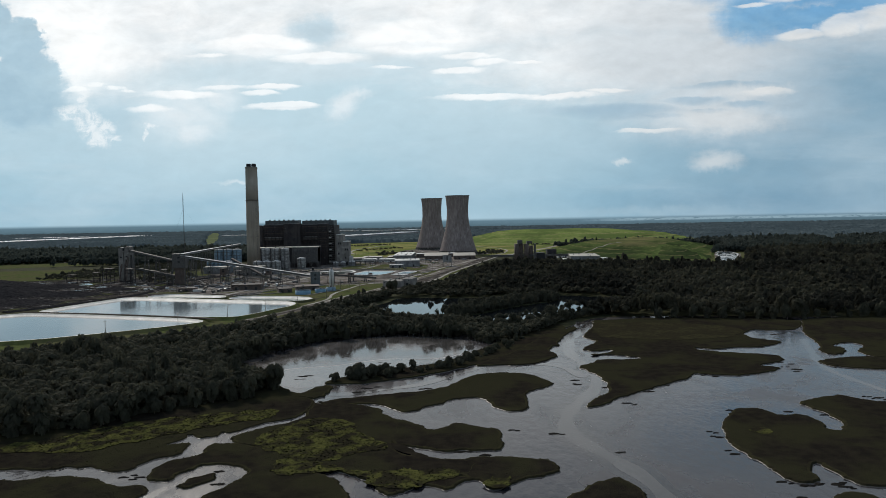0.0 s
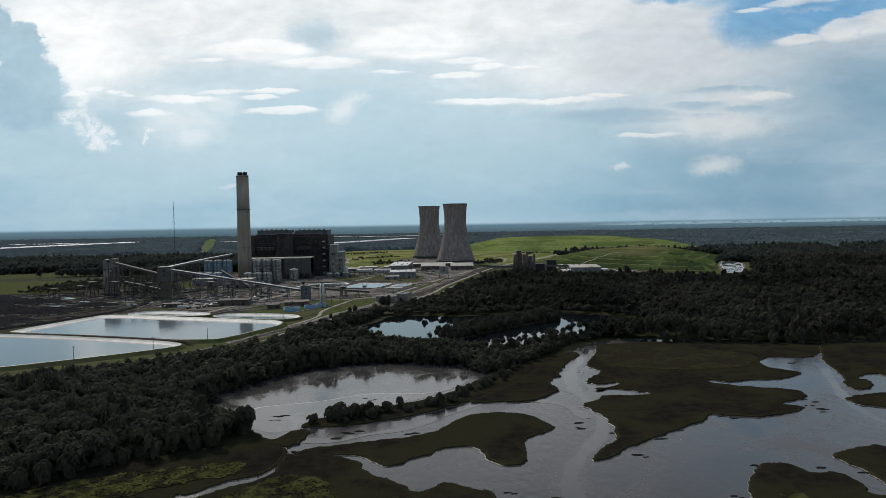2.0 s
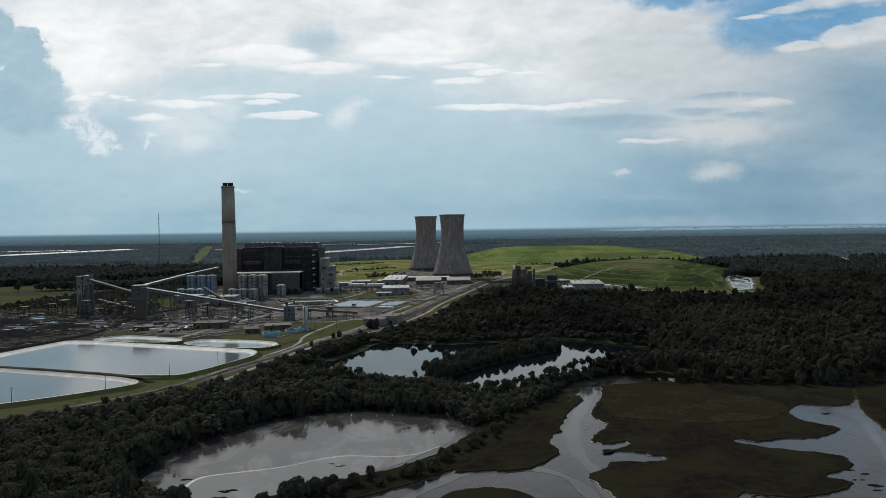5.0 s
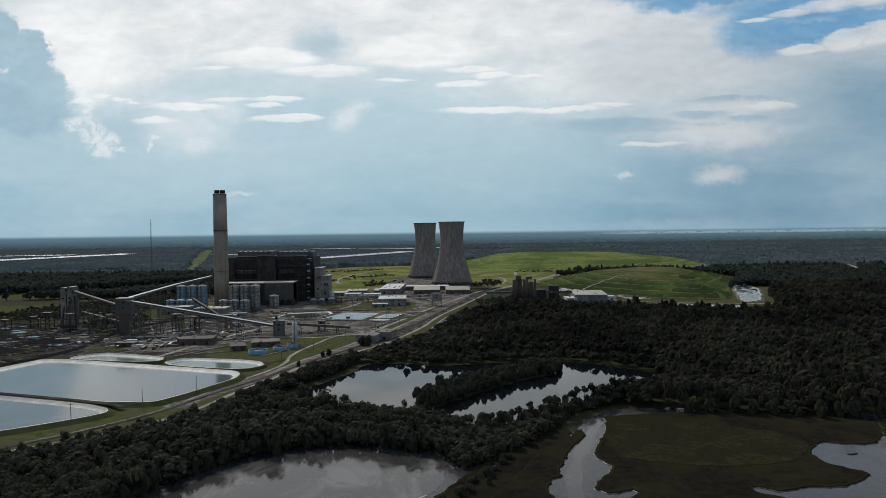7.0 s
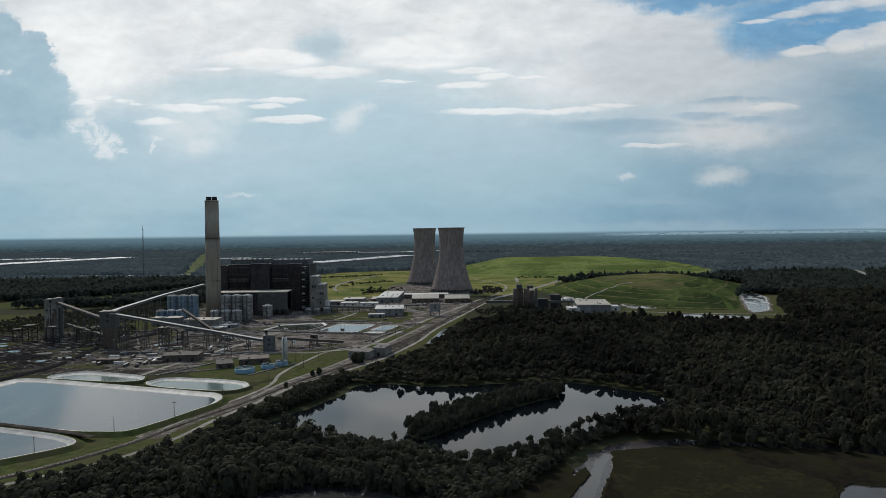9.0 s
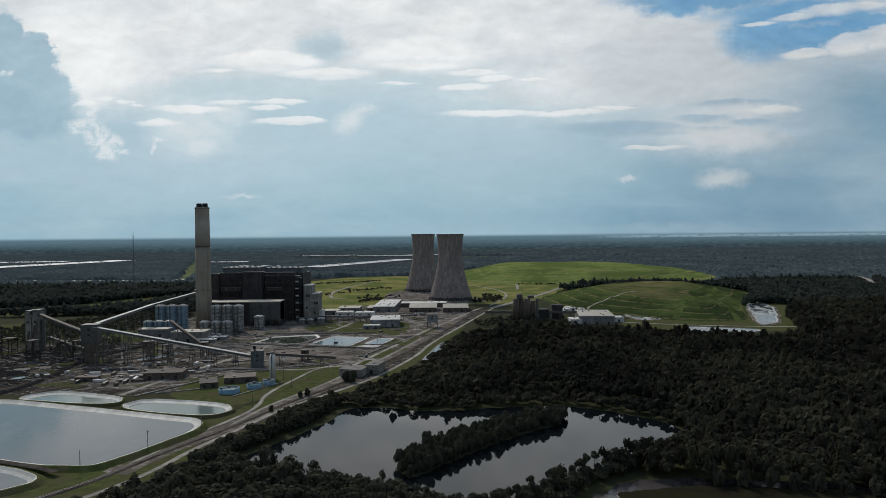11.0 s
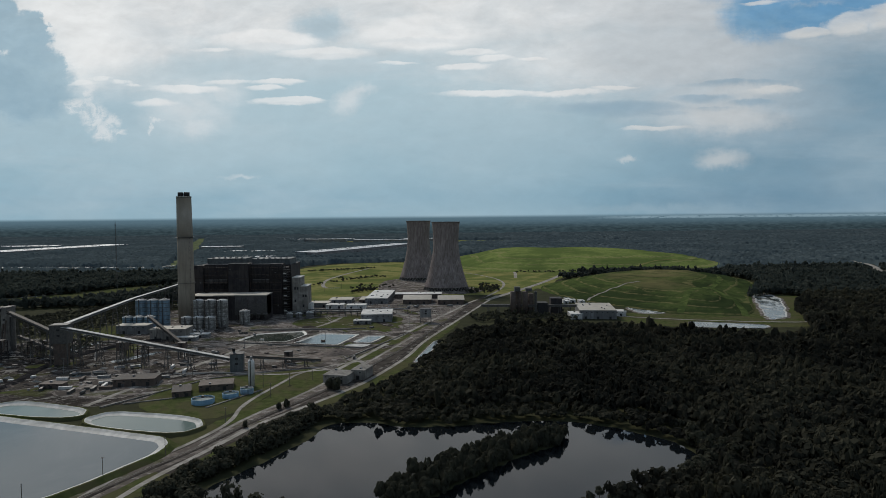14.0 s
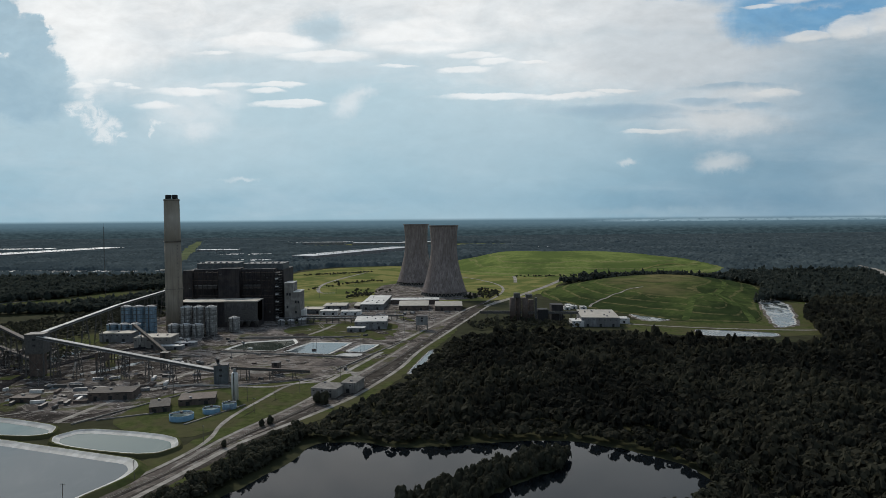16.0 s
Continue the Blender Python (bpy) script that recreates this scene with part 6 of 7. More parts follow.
# ---- silos and tanks ----
def silo(x, y, r, z0, z1, mat, label, group, bands=5, domed=True):
    o = thing("silo", x, y, 0, 0, label, "silo", group)
    part("shell", lathe(bmesh.new(), 0, 0, [(r, 0), (r, z1 - 2)], 28, False), mat, o)
    top = part("roof", lathe(bmesh.new(), 0, 0, [(r + 0.3, z1 - 2.0), (r + 0.3, z1 - 1.6), (r * 0.45, z1 if domed else z1 - 1.2), (0.6, z1 + 0.3)], 28), M_ROOF, o, "pale roof cone")
    for k in range(bands):
        z = z0 + (z1 - z0 - 4) * (k + 0.6) / bands
        part("stiffening_ring", lathe(bmesh.new(), 0, 0, [(r, z), (r + 0.35, z), (r + 0.35, z + 0.5), (r, z + 0.5)], 28, False), M_FRAME, o)
    part("ladder", boxes((-0.5, 0.5, -r - 0.7, -r - 0.2, 0, z1)), M_FRAME, o)
    part("handrail", lathe(bmesh.new(), 0, 0, [(r, z1 - 0.6), (r, z1 - 0.3), (r - 0.15, z1 - 0.3), (r - 0.15, z1 - 0.6)], 28, False), M_FRAME, top)
    part("vent", boxes((-0.8, 0.8, -0.8, 0.8, z1 + 0.2, z1 + 1.8)), M_FRAME, top)
    return o


for x in (-313.5, -296.5, -279.5):
    silo(x, 1226, 7.6, 0, 40, M_SILO, "tall dusty white steel silo with dark rings", "tall white silos", 6)
for x in (-323, -306.5, -290):
    silo(x, 1204, 7.4, 0, 19, M_SILO, "squat dusty white tank with dark rings", "squat white tanks", 3)
for x in (-403, -386, -369):
    silo(x, 1240, 7.6, 0, 39.5, M_BLUE, "tall faded blue steel silo with dark rings", "tall blue silos", 6)
for x in (-407, -391.5, -376):
    silo(x, 1206, 7.2, 0, 20, M_BLUE, "squat faded blue tank with dark rings", "squat blue tanks", 3)
silo(-255, 1250, 7.5, 0, 21, M_SILO, "ribbed dusty white tank beside the boiler house", "", 4)
for x, y, r, z in ((-200, 1300, 5, 9), (-186, 1302, 5, 9), (-170, 1306, 6, 10), (-300, 1165, 4, 7), (-288, 1160, 4, 7)):
    silo(x, y, r, 0, z, M_GREYSTEEL, "low grey steel tank", "low grey tanks", 2)


# ---- conveyors ----
def conveyor(a, b, label, bents, w=4.6, h=2.1, cover=None):
    """A covered belt gallery on steel trestles."""
    o = thing("conveyor", 0, 0, 0, 0, label, "conveyor")
    a, b = Vector(a), Vector(b)
    part("gallery", beam(bmesh.new(), a, b, w, h), M_FRAME, o, "grimy steel belt gallery")
    up = Vector((0, 0, h / 2 + 0.25))
    part("roof", beam(bmesh.new(), a + up, b + up, w + 0.8, 0.4), cover or M_ROOF, o, "rusty dark roof sheet" if cover else "pale weathered roof sheet")
    d = (b - a).normalized()
    side = d.cross(Vector((0, 0, 1))).normalized()
    n = max(2, int((b - a).length / 3))
    for s in (-1, 1):
        part("side_rail", beam(bmesh.new(), a + side * (s * (w / 2 + 0.3)) - Vector((0, 0, h / 2)), b + side * (s * (w / 2 + 0.3)) - Vector((0, 0, h / 2)), 0.4, 0.6), cover or M_GREYSTEEL, o)
    for k in range(bents):
        p = a.lerp(b, (k + 0.7) / (bents + 0.4))
        if p.z < 5:
            continue
        bm = bmesh.new()
        top = p.z - h / 2
        feet = []
        for s in (-1, 1):
            for q in (-1, 1):
                foot = Vector((p.x, p.y, 0)) + side * (s * (2.2 + top * 0.09)) + d * (q * 1.8)
                head = Vector((p.x, p.y, top)) + side * (s * 1.8) + d * (q * 1.2)
                beam(bm, foot, head, 0.45, 0.45)
                feet.append((foot, head))
        m = max(1, int(top / 7))
        for i in range(m):
            z0, z1 = i / m, (i + 1) / m
            for u, v in ((0, 2), (1, 3), (0, 1), (2, 3)):
                (f0, h0), (f1, h1) = feet[u], feet[v]
                beam(bm, f0.lerp(h0, z1), f1.lerp(h1, z1), 0.25, 0.25)
                beam(bm, f0.lerp(h0, z0), f1.lerp(h1, z1), 0.22, 0.22)
        part("trestle", bm, M_FRAME, o)
    return o


conveyor((-372, 979, 41), (-182, 949, 12), "long covered coal conveyor sloping down to the hopper house", 7)
conveyor((-374, 986, 43), (-414.5, 1238, 39.5), "covered coal conveyor running on past the silos", 5)
conveyor((-414.7, 1239.5, 39.5), (-420, 1431, 40.5), "covered coal conveyor running on past the chimney", 5)
conveyor((-488, 1068, 47), (-380, 985, 33), "short conveyor from the crusher tower to the transfer tower", 4, 4.0, 2.0, M_SOOT)
conveyor((-352, 1150, 26), (-284, 1082, 4), "short steep ash conveyor", 2, 3.0, 2.0, M_SOOT)
conveyor((-166, 951, 14), (-92, 968, 6), "low belt running on to the stone heap", 3, 3.0, 2.0, M_BRICKISH)
conveyor((98, 1330, 13), (248, 1318, 13), "level belt gallery on posts beside the wood", 9, 4, 3, M_FRAME)
conveyor((-470, 1060, 18), (-385, 1000, 10), "low transfer belt in the coal yard", 3, 3, 2.4, M_SOOT)


def tower_house(name, x, y, turn, rows, label, legs=0.0, mat=None):
    """A blocky tower of stacked casings, on legs if asked."""
    o = thing(name, x, y, 0, turn, label, "tower")
    for (x0, x1, y0, y1, z0, z1) in rows:
        part("casing", boxes((x0, x1, y0, y1, z0, z1)), mat or M_CONCRETE, o)
        part("roof", boxes((x0 - 0.3, x1 + 0.3, y0 - 0.3, y1 + 0.3, z1 + 0.01, z1 + 0.5)), M_FLUE, o)
        for k in range(2):
            zz = z0 + (z1 - z0) * (0.4 + 0.3 * k)
            part("window", boxes(((x0 + x1) / 2 - 1.5, (x0 + x1) / 2 + 1.5, y0 - 0.15, y0 - 0.02, zz, zz + 2)), M_OPENING, o)
    if legs:
        x0, x1, y0, y1, z0, z1 = rows[0]
        for xx in (x0 + 0.5, x1 - 0.5):
            for yy in (y0 + 0.5, y1 - 0.5):
                part("leg", boxes((xx - 0.5, xx + 0.5, yy - 0.5, yy + 0.5, 0, z0)), M_FRAME, o)
        bm = bmesh.new()
        beam(bm, (x0 + 0.5, y0 + 0.5, 0), (x1 - 0.5, y0 + 0.5, z0), 0.35, 0.35)
        beam(bm, (x1 - 0.5, y0 + 0.5, 0), (x0 + 0.5, y0 + 0.5, z0), 0.35, 0.35)
        part("bracing", bm, M_FRAME, o)
    return o


tower_house("crusher_tower", -495, 1072, 0, [(-7, 0.5, -8, 8, 0, 51), (2, 9.5, -8, 8, 0, 52), (-7.1, 9.6, -8.2, 8.2, 44, 50.5)], "tall grey concrete crusher tower of two shafts")
tower_house("transfer_tower", -376, 984, 8, [(-9, 9, -8, 8, 24, 44)], "grimy dark-clad transfer tower on a rusty shaft", 1, M_FRAME)
part("shaft", boxes((-6, 6, -6, 6, 0, 24)), M_BRICKISH, bpy.data.objects["transfer_tower"], "dark rusty shaft")
tower_house("hopper_house", -175, 949, 10, [(-6.5, 6.5, -6.5, 6.5, 0, 18), (-4, -2, -2, 2, 18.6, 23)], "grimy grey conveyor hopper house", 0, M_SLATE)
tower_house("small_hopper", 12, 1250, 0, [(-8, 8, -7, 7, 8, 20)], "grey hopper house on legs beside the railway", 1, M_GREYSTEEL)
tower_house("belt_house", -130, 985, 0, [(-4, 4, -4, 4, 6, 12)], "small dark belt house on legs", 1, M_BRICKISH)
tower_house("sampling_house", -318, 1001, 0, [(-5, 5, -5, 5, 12, 21)], "dark sampling house beneath the conveyor", 1, M_BRICKISH)
tower_house("loading_house", -255, 1010, 0, [(-4, 4, -4, 4, 10, 18)], "dark loading house beside the conveyor", 1, M_BRICKISH)

crusher = bpy.data.objects["crusher_tower"]
for x, x2 in ((-4, -2), (3, 5), (7, 8)):
    part("chute", beam(bmesh.new(), (x, -14, 0), (x2, -8.4, 30 + x), 1.4, 1.4), M_BRICKISH, crusher, "rust-brown slanting chute")
part("stair_shaft", boxes((9.7, 12, -4, 2, 0, 40)), M_FRAME, crusher, "dark steel stair shaft")

o = thing("slim_silo", -142, 884, 0, 0, "slender off-white lime silo", "silo")
part("shell", lathe(bmesh.new(), 0, 0, [(3.0, 0), (3.0, 23), (2.2, 25)], 20), M_WHITE, o)
part("filter", boxes((-1, 1, -1, 1, 24.8, 28)), M_GREYSTEEL, o)
part("vent_pipe", boxes((1.6, 1.9, -0.2, 0.2, 24, 31)), M_FRAME, o)
part("ladder", boxes((-0.4, 0.4, -3.5, -3.05, 0, 25)), M_FRAME, o)


# ---- water treatment ----
def round_tank(x, y, r, h, mat, label):
    o = thing("round_tank", x, y, 0, 0, label, "tank", "treatment tanks")
    part("wall", lathe(bmesh.new(), 0, 0, [(r, 0), (r, h), (r - 0.5, h), (r - 0.5, h - 1.2)], 36, False), mat, o)
    part("water", lathe(bmesh.new(), 0, 0, [(r - 0.6, h - 1.6), (r - 0.6, h - 1.3)], 36), M_BASIN_GREEN, o)
    deck = part("bridge", boxes((-r, r, -0.6, 0.6, h + 0.1, h + 0.5)), M_GREYSTEEL, o)
    part("drive_box", boxes((-1, 1, -1, 1, h + 0.5, h + 2)), M_FRAME, deck)
    for s in (-0.55, 0.55):
        part("handrail", boxes((-r, r, s - 0.05, s + 0.05, h + 1.4, h + 1.5)), M_GREYSTEEL, deck)
    return o


round_tank(-168, 828, 9.5, 4.5, M_TANKBLUE, "open bright blue treatment tank with a bridge")
round_tank(-150, 846, 7, 4.2, M_TANKBLUE, "open bright blue treatment tank with pale water")
round_tank(-139, 858, 6, 5, M_BLUE, "small faded blue treatment tank")


# ---- low buildings ----
def shed(x0, x1, y0, y1, h, label, walls, roof, pitched=False, name="building", turn=0.0, doors=2, group=""):
    cx, cy = (x0 + x1) / 2, (y0 + y1) / 2
    w, d = (x1 - x0) / 2, (y1 - y0) / 2
    o = thing(name, cx, cy, 0.1, turn, label, "building", group)
    part("wall", boxes((-w, w, -d, d, 0, h)), walls, o)
    if pitched:
        part("roof", gable(bmesh.new(), -w, w, -d, d, h + 0.02, h + min(d, w) * 0.22), roof, o)
    else:
        top = part("roof", boxes((-w - 0.3, w + 0.3, -d - 0.3, d + 0.3, h + 0.01, h + 0.6)), roof, o)
        rr = random.Random(int(x0 * 7 + y0))
        for k in range(max(1, int(w * d / 150))):
            px, py = rr.uniform(-w * 0.8, w * 0.8), rr.uniform(-d * 0.8, d * 0.8)
            part("roof_unit", boxes((px - 1, px + 1, py - 1, py + 1, h + 0.6, h + 1.9)), M_GREYSTEEL, top)
    for k in range(doors):
        px = -w + (k + 0.5) * 2 * w / doors
        part("door", boxes((px - 1.6, px + 1.6, -d - 0.12, -d - 0.02, 0, min(h * 0.7, 4))), M_OPENING, o)
    n = int(2 * w / 7)
    for k in range(n):
        px = -w + (k + 0.2) * 2 * w / n
        part("window", boxes((px, px + 1.8, -d - 0.1, -d - 0.02, h * 0.72, h * 0.72 + 1.0)), M_OPENING, o)
    return o


OFF = "low plant buildings"
shed(-86, -40, 1256, 1310, 11, "grey-walled workshop with a pale flat roof", M_GREYSTEEL, M_ROOF, turn=3)
shed(-93, -68, 1236, 1250, 5, "low annex with a pale flat roof", M_GREYSTEEL, M_ROOF, group=OFF)
shed(-100, -60, 1462, 1592, 9, "long warehouse with a bright pale roof", M_GREYSTEEL, M_ROOF, group=OFF, turn=-2)
shed(-54, 34, 1530, 1560, 8, "long low store with a bright pale roof", M_BRICKISH, M_ROOF, group=OFF)
shed(-34, 16, 1450, 1505, 8, "store with a tan metal roof", M_BRICKISH, M_ROOF_TAN, True, group=OFF)
shed(28, 74, 1442, 1496, 8, "store with a tan metal roof", M_BRICKISH, M_ROOF_TAN, True, group=OFF)
shed(-162, -132, 1402, 1425, 6, "white hut with a pale roof", M_WHITE, M_ROOF, group=OFF)
shed(-126, -94, 1396, 1416, 6, "white hut with a pale roof", M_WHITE, M_ROOF, group=OFF)
shed(-114, -80, 1468, 1515, 6, "low store with a tan roof", M_BRICKISH, M_ROOF_TAN, group=OFF)
shed(-168, -128, 1470, 1510, 6, "low store with a grey roof", M_GREYSTEEL, M_ROOF_TAN, group=OFF)
shed(-195, -160, 1420, 1450, 7, "grey switch house with a tan roof", M_GREYSTEEL, M_ROOF_TAN, group=OFF)
shed(-343, -297, 1128, 1156, 13, "pale grey concrete pump hall", M_CONCRETE, M_ROOF_TAN, doors=3)
shed(-408, -366, 1172, 1194, 11, "grey ash-handling hall with a tan roof", M_GREYSTEEL, M_ROOF_TAN, doors=2)
shed(-312, -272, 1140, 1152, 4, "low store with a white roof", M_GREYSTEEL, M_ROOF, group=OFF)
shed(-310, -280, 1118, 1130, 4, "low store with a white roof", M_GREYSTEEL, M_ROOF, group=OFF)
shed(-74, -50, 890, 913, 7.5, "pale concrete pump house with dark doorways", M_CONCRETE, M_CONCRETE, doors=2, turn=-14)
shed(-49, -35, 904, 928, 9, "taller pale concrete pump house with a dark doorway", M_CONCRETE, M_CONCRETE, doors=1, turn=-14)
shed(-274, -236, 886, 908, 6.5, "dark brown maintenance hall in the yard", M_BRICKISH, M_SOOT, doors=3, turn=6)
shed(-206, -190, 846, 872, 4.5, "brown treatment building beside the blue tanks", M_BRICKISH, M_SOOT, doors=2, turn=20)
shed(-188, -158, 868, 890, 5, "brown treatment building beside the blue tanks", M_BRICKISH, M_BRICKISH, doors=2, turn=14)
shed(-340, -318, 880, 890, 4, "low dark shed with a rusty roof", M_BRICKISH, M_BRICKISH, doors=1, group=OFF)
shed(246, 300, 1262, 1345, 13, "large tan-roofed shed beside the wood", M_GREYSTEEL, M_ROOF_TAN, doors=3, turn=-6)
shed(228, 245, 1262, 1290, 8, "white lean-to store beside the shed", M_WHITE, M_ROOF, doors=1, group=OFF)
shed(302, 318, 1290, 1310, 7, "white store beside the tan shed", M_WHITE, M_ROOF, doors=1, group=OFF)
for x, y in ((248, 1440), (262, 1452), (276, 1440), (256, 1466)):
    shed(x, x + 10, y, y + 18, 4, "small white contractor cabin", M_WHITE, M_ROOF, doors=1, group="contractor cabins", name="site_cabin")


def limestone_silos():
    o = thing("stone_silo_block", 162, 1322, 0, 0, "dark rust-brown cluster of stone silos and a headhouse", "silo")
    for k, x in enumerate((-14, -4.5, 5, 14.5)):
        part("silo_shaft", lathe(bmesh.new(), x, (k % 2) * 5, [(4.6, 0), (4.6, 36 if k < 3 else 32)], 16), M_BRICKISH, o)
    part("headhouse", boxes((-12, -3, -4, 6, 36, 43)), M_FRAME, o)
    part("headhouse", boxes((6, 16, -3, 7, 36, 41)), M_FRAME, o)
    part("stair_shaft", boxes((19.5, 23, -3, 1, 0, 36)), M_FRAME, o)
    part("lower_hall", boxes((24, 40, -4, 14, 0, 18)), M_OPENING, o)
    part("lower_hall", boxes((46, 64, 4, 24, 0, 24)), M_DARKSTEEL, o)
    return o


limestone_silos()


def pipe_rack(x0, x1, y, z):
    o = thing("pipe_rack", 0, 0, 0, 0, "long dark elevated pipe rack on posts", "pipe rack")
    part("deck", boxes((x0, x1, y - 2, y + 2, z, z + 1.2)), M_FRAME, o)
    for k in range(4):
        part("pipe", beam(bmesh.new(), (x0, y - 1.5 + k, z + 1.5), (x1, y - 1.5 + k, z + 1.5), 0.5, 0.5), M_GREYSTEEL, o)
    n = int((x1 - x0) / 9)
    for k in range(n + 1):
        x = x0 + (x1 - x0) * k / n
        part("post", boxes((x - 0.3, x + 0.3, y - 1.9, y - 1.3, 0, z)), M_FRAME, o)
        part("post", boxes((x - 0.3, x + 0.3, y + 1.3, y + 1.9, 0, z)), M_FRAME, o)
    return o


pipe_rack(-212, -88, 1316, 7)
pipe_rack(-205, -20, 1345, 6)


# ---- mast, poles ----
def guyed_mast(x, y, h):
    o = thing("radio_mast", x, y, 0, 0, "thin guyed lattice radio mast", "mast")
    bm = bmesh.new()
    for k in range(3):
        a = 2 * math.pi * k / 3
        beam(bm, (0.9 * math.cos(a), 0.9 * math.sin(a), 0), (0.9 * math.cos(a), 0.9 * math.sin(a), h), 0.22, 0.22)
    for i in range(int(h / 3)):
        for k in range(3):
            a, b = 2 * math.pi * k / 3, 2 * math.pi * (k + 1) / 3
            beam(bm, (0.9 * math.cos(a), 0.9 * math.sin(a), i * 3), (0.9 * math.cos(b), 0.9 * math.sin(b), i * 3 + 3), 0.12, 0.12)
    part("lattice", bm, M_FRAME, o)
    for k in range(3):
        a = 2 * math.pi * k / 3 + 0.4
        part("guy_wire", beam(bmesh.new(), (0.9 * math.cos(a), 0.9 * math.sin(a), h * 0.8), (80 * math.cos(a), 80 * math.sin(a), 0), 0.08, 0.08), M_FRAME, o)
    part("antenna", boxes((-0.15, 0.15, -0.15, 0.15, h, h + 6)), M_FRAME, o)
    return o


guyed_mast(-562, 1500, 147)


def pole(x, y, h):
    o = thing("utility_pole", x, y, 0, 20, "weathered wooden utility pole with a crossarm", "pole", "utility poles")
    part("shaft", lathe(bmesh.new(), 0, 0, [(0.24, 0), (0.17, h)], 8), M_WOOD, o)
    part("crossarm", boxes((-1.3, 1.3, -0.1, 0.1, h - 1.1, h - 0.85)), M_WOOD, o)
    for s in (-1.1, 0, 1.1):
        part("insulator", boxes((s - 0.08, s + 0.08, -0.08, 0.08, h - 0.84, h - 0.5)), M_WHITE, o)
    return o


first = pole(-226, 582, 13)
for x, y in ((-270, 545), (-196, 622), (-172, 664), (-148, 700), (-130, 770), (-114, 844), (-106, 882), (-89, 905), (-60, 960), (-36, 1040), (-14, 1130), (10, 1210), (-130, 880), (-205, 905), (-160, 960), (-300, 960), (-350, 1060), (-250, 1100), (-120, 1130), (-60, 1160), (-30, 1330), (90, 1300), (60, 1420), (-180, 1700), (-150, 1760), (-205, 1640), (-120, 1700)):
    copy_thing(first, pose(x, y, 0, 0, 0, x * 3.1))

# ---- coal heaps and stone heap ----
def heap(x, y, rx, ry, h, mat, label, seed, name="coal_mound"):
    bm = bmesh.new()
    n, m = (40, 9) if rx > 10 else (16, 5)
    rings = []
    for j in range(m):
        f = j / (m - 1)
        ring = []
        for i in range(n):
            a = 2 * math.pi * i / n
            k = 1 + 0.25 * noise.noise((math.cos(a) * 2, math.sin(a) * 2, seed)) + 0.05 * noise.noise((a * 5, f * 6, seed))
            ring.append(bm.verts.new((rx * (1 - f) * k * math.cos(a), ry * (1 - f) * k * math.sin(a), h * (1 - (1 - f) ** 1.3) + 0.6 * noise.noise((a * 3, f * 5, seed + 2)) * (j > 0))))
        rings.append(ring)
    for a, b in zip(rings, rings[1:]):
        for i in range(n):
            bm.faces.new((a[i], a[(i + 1) % n], b[(i + 1) % n], b[i]))
    ob = mesh_object(name, bm, mat)
    ob.matrix_basis = pose(x, y, 0.1)
    return tagged(ob, label, "heap", "heaps in the coal yard" if mat == M_COALPILE else "")


for k, (x, y, rx, ry, h) in enumerate([(-560, 880, 70, 40, 11), (-640, 960, 90, 50, 14), (-520, 780, 80, 34, 8), (-470, 860, 45, 22, 6), (-700, 850, 110, 60, 13), (-610, 770, 60, 40, 9), (-440, 920, 30, 16, 4), (-540, 960, 40, 22, 6), (-760, 1000, 80, 40, 12)]):
    heap(x, y, rx, ry, h, M_COALPILE, "long black heap of coal", k)
heap(-84, 1030, 26, 14, 6, M_BRICKISH, "low brown heap of crushed stone", 20, "stone_mound")
heap(-330, 1095, 16, 12, 4, M_GRAVEL, "low grey heap of ash", 21, "ash_mound")

r7 = random.Random(31)
for k in range(64):
    x, y = (r7.uniform(-395, -232), r7.uniform(872, 1004)) if k % 3 else (r7.uniform(-330, -200), r7.uniform(1008, 1080))
    if not inside(np.array([(-400, 890), (-262, 850), (-215, 905), (-190, 985), (-200, 1085), (-335, 1085), (-400, 985)]), np.array([(x, y)]))[0]:
        continue
    mat, label, name = ((M_SOOT, "low dark heap of scrap metal in the yard", "scrap_mound"), (M_BRICKISH, "low rust-brown heap of scrap in the yard", "scrap_mound"), (M_SLAB, "low pale heap of rubble in the yard", "rubble_mound"))[(0, 1, 0, 2)[k % 4]]
    heap(x, y, r7.uniform(2, 7), r7.uniform(1.5, 4.5), r7.uniform(0.8, 2.4), mat, label, k + 40, name)

# ---- yard clutter ----
def container(x, y, turn, mat, label, l=6.1):
    o = thing("shipping_container", x, y, 0.1, turn, label, "container", "containers in the yard")
    part("body", boxes((-l, l, -1.3, 1.3, 0.1, 2.7)), mat, o)
    part("door", boxes((l, l + 0.1, -1.2, 1.2, 0.2, 2.6)), M_FRAME, o)
    bm = bmesh.new()
    for k in range(10):
        box(bm, -l + 0.4 + k * l * 0.19, -l + 0.6 + k * l * 0.19, -1.38, -1.3, 0.2, 2.6)
    part("ribs", bm, mat, o)
    return o


def truck(x, y, turn, mat, label):
    o = thing("truck", x, y, 0.35, turn, label, "truck", "trucks in the yard")
    part("cab", boxes((3.2, 5.4, -1.2, 1.2, 0.6, 3.0)), mat, o)
    part("windscreen", boxes((5.41, 5.46, -1.0, 1.0, 1.8, 2.7)), M_OPENING, o)
    part("bed", boxes((-5, 3.0, -1.25, 1.25, 1.0, 3.2)), M_GREYSTEEL, o)
    for wx in (-4, -2.8, 4.2):
        for wy in (-1.2, 1.2):
            bm = lathe(bmesh.new(), 0, 0, [(0.5, -0.15), (0.5, 0.15)], 12)
            bm.transform(pose(wx, wy, 0.5, 90, 0, 0))
            part("wheel", bm, M_OPENING, o)
    return o


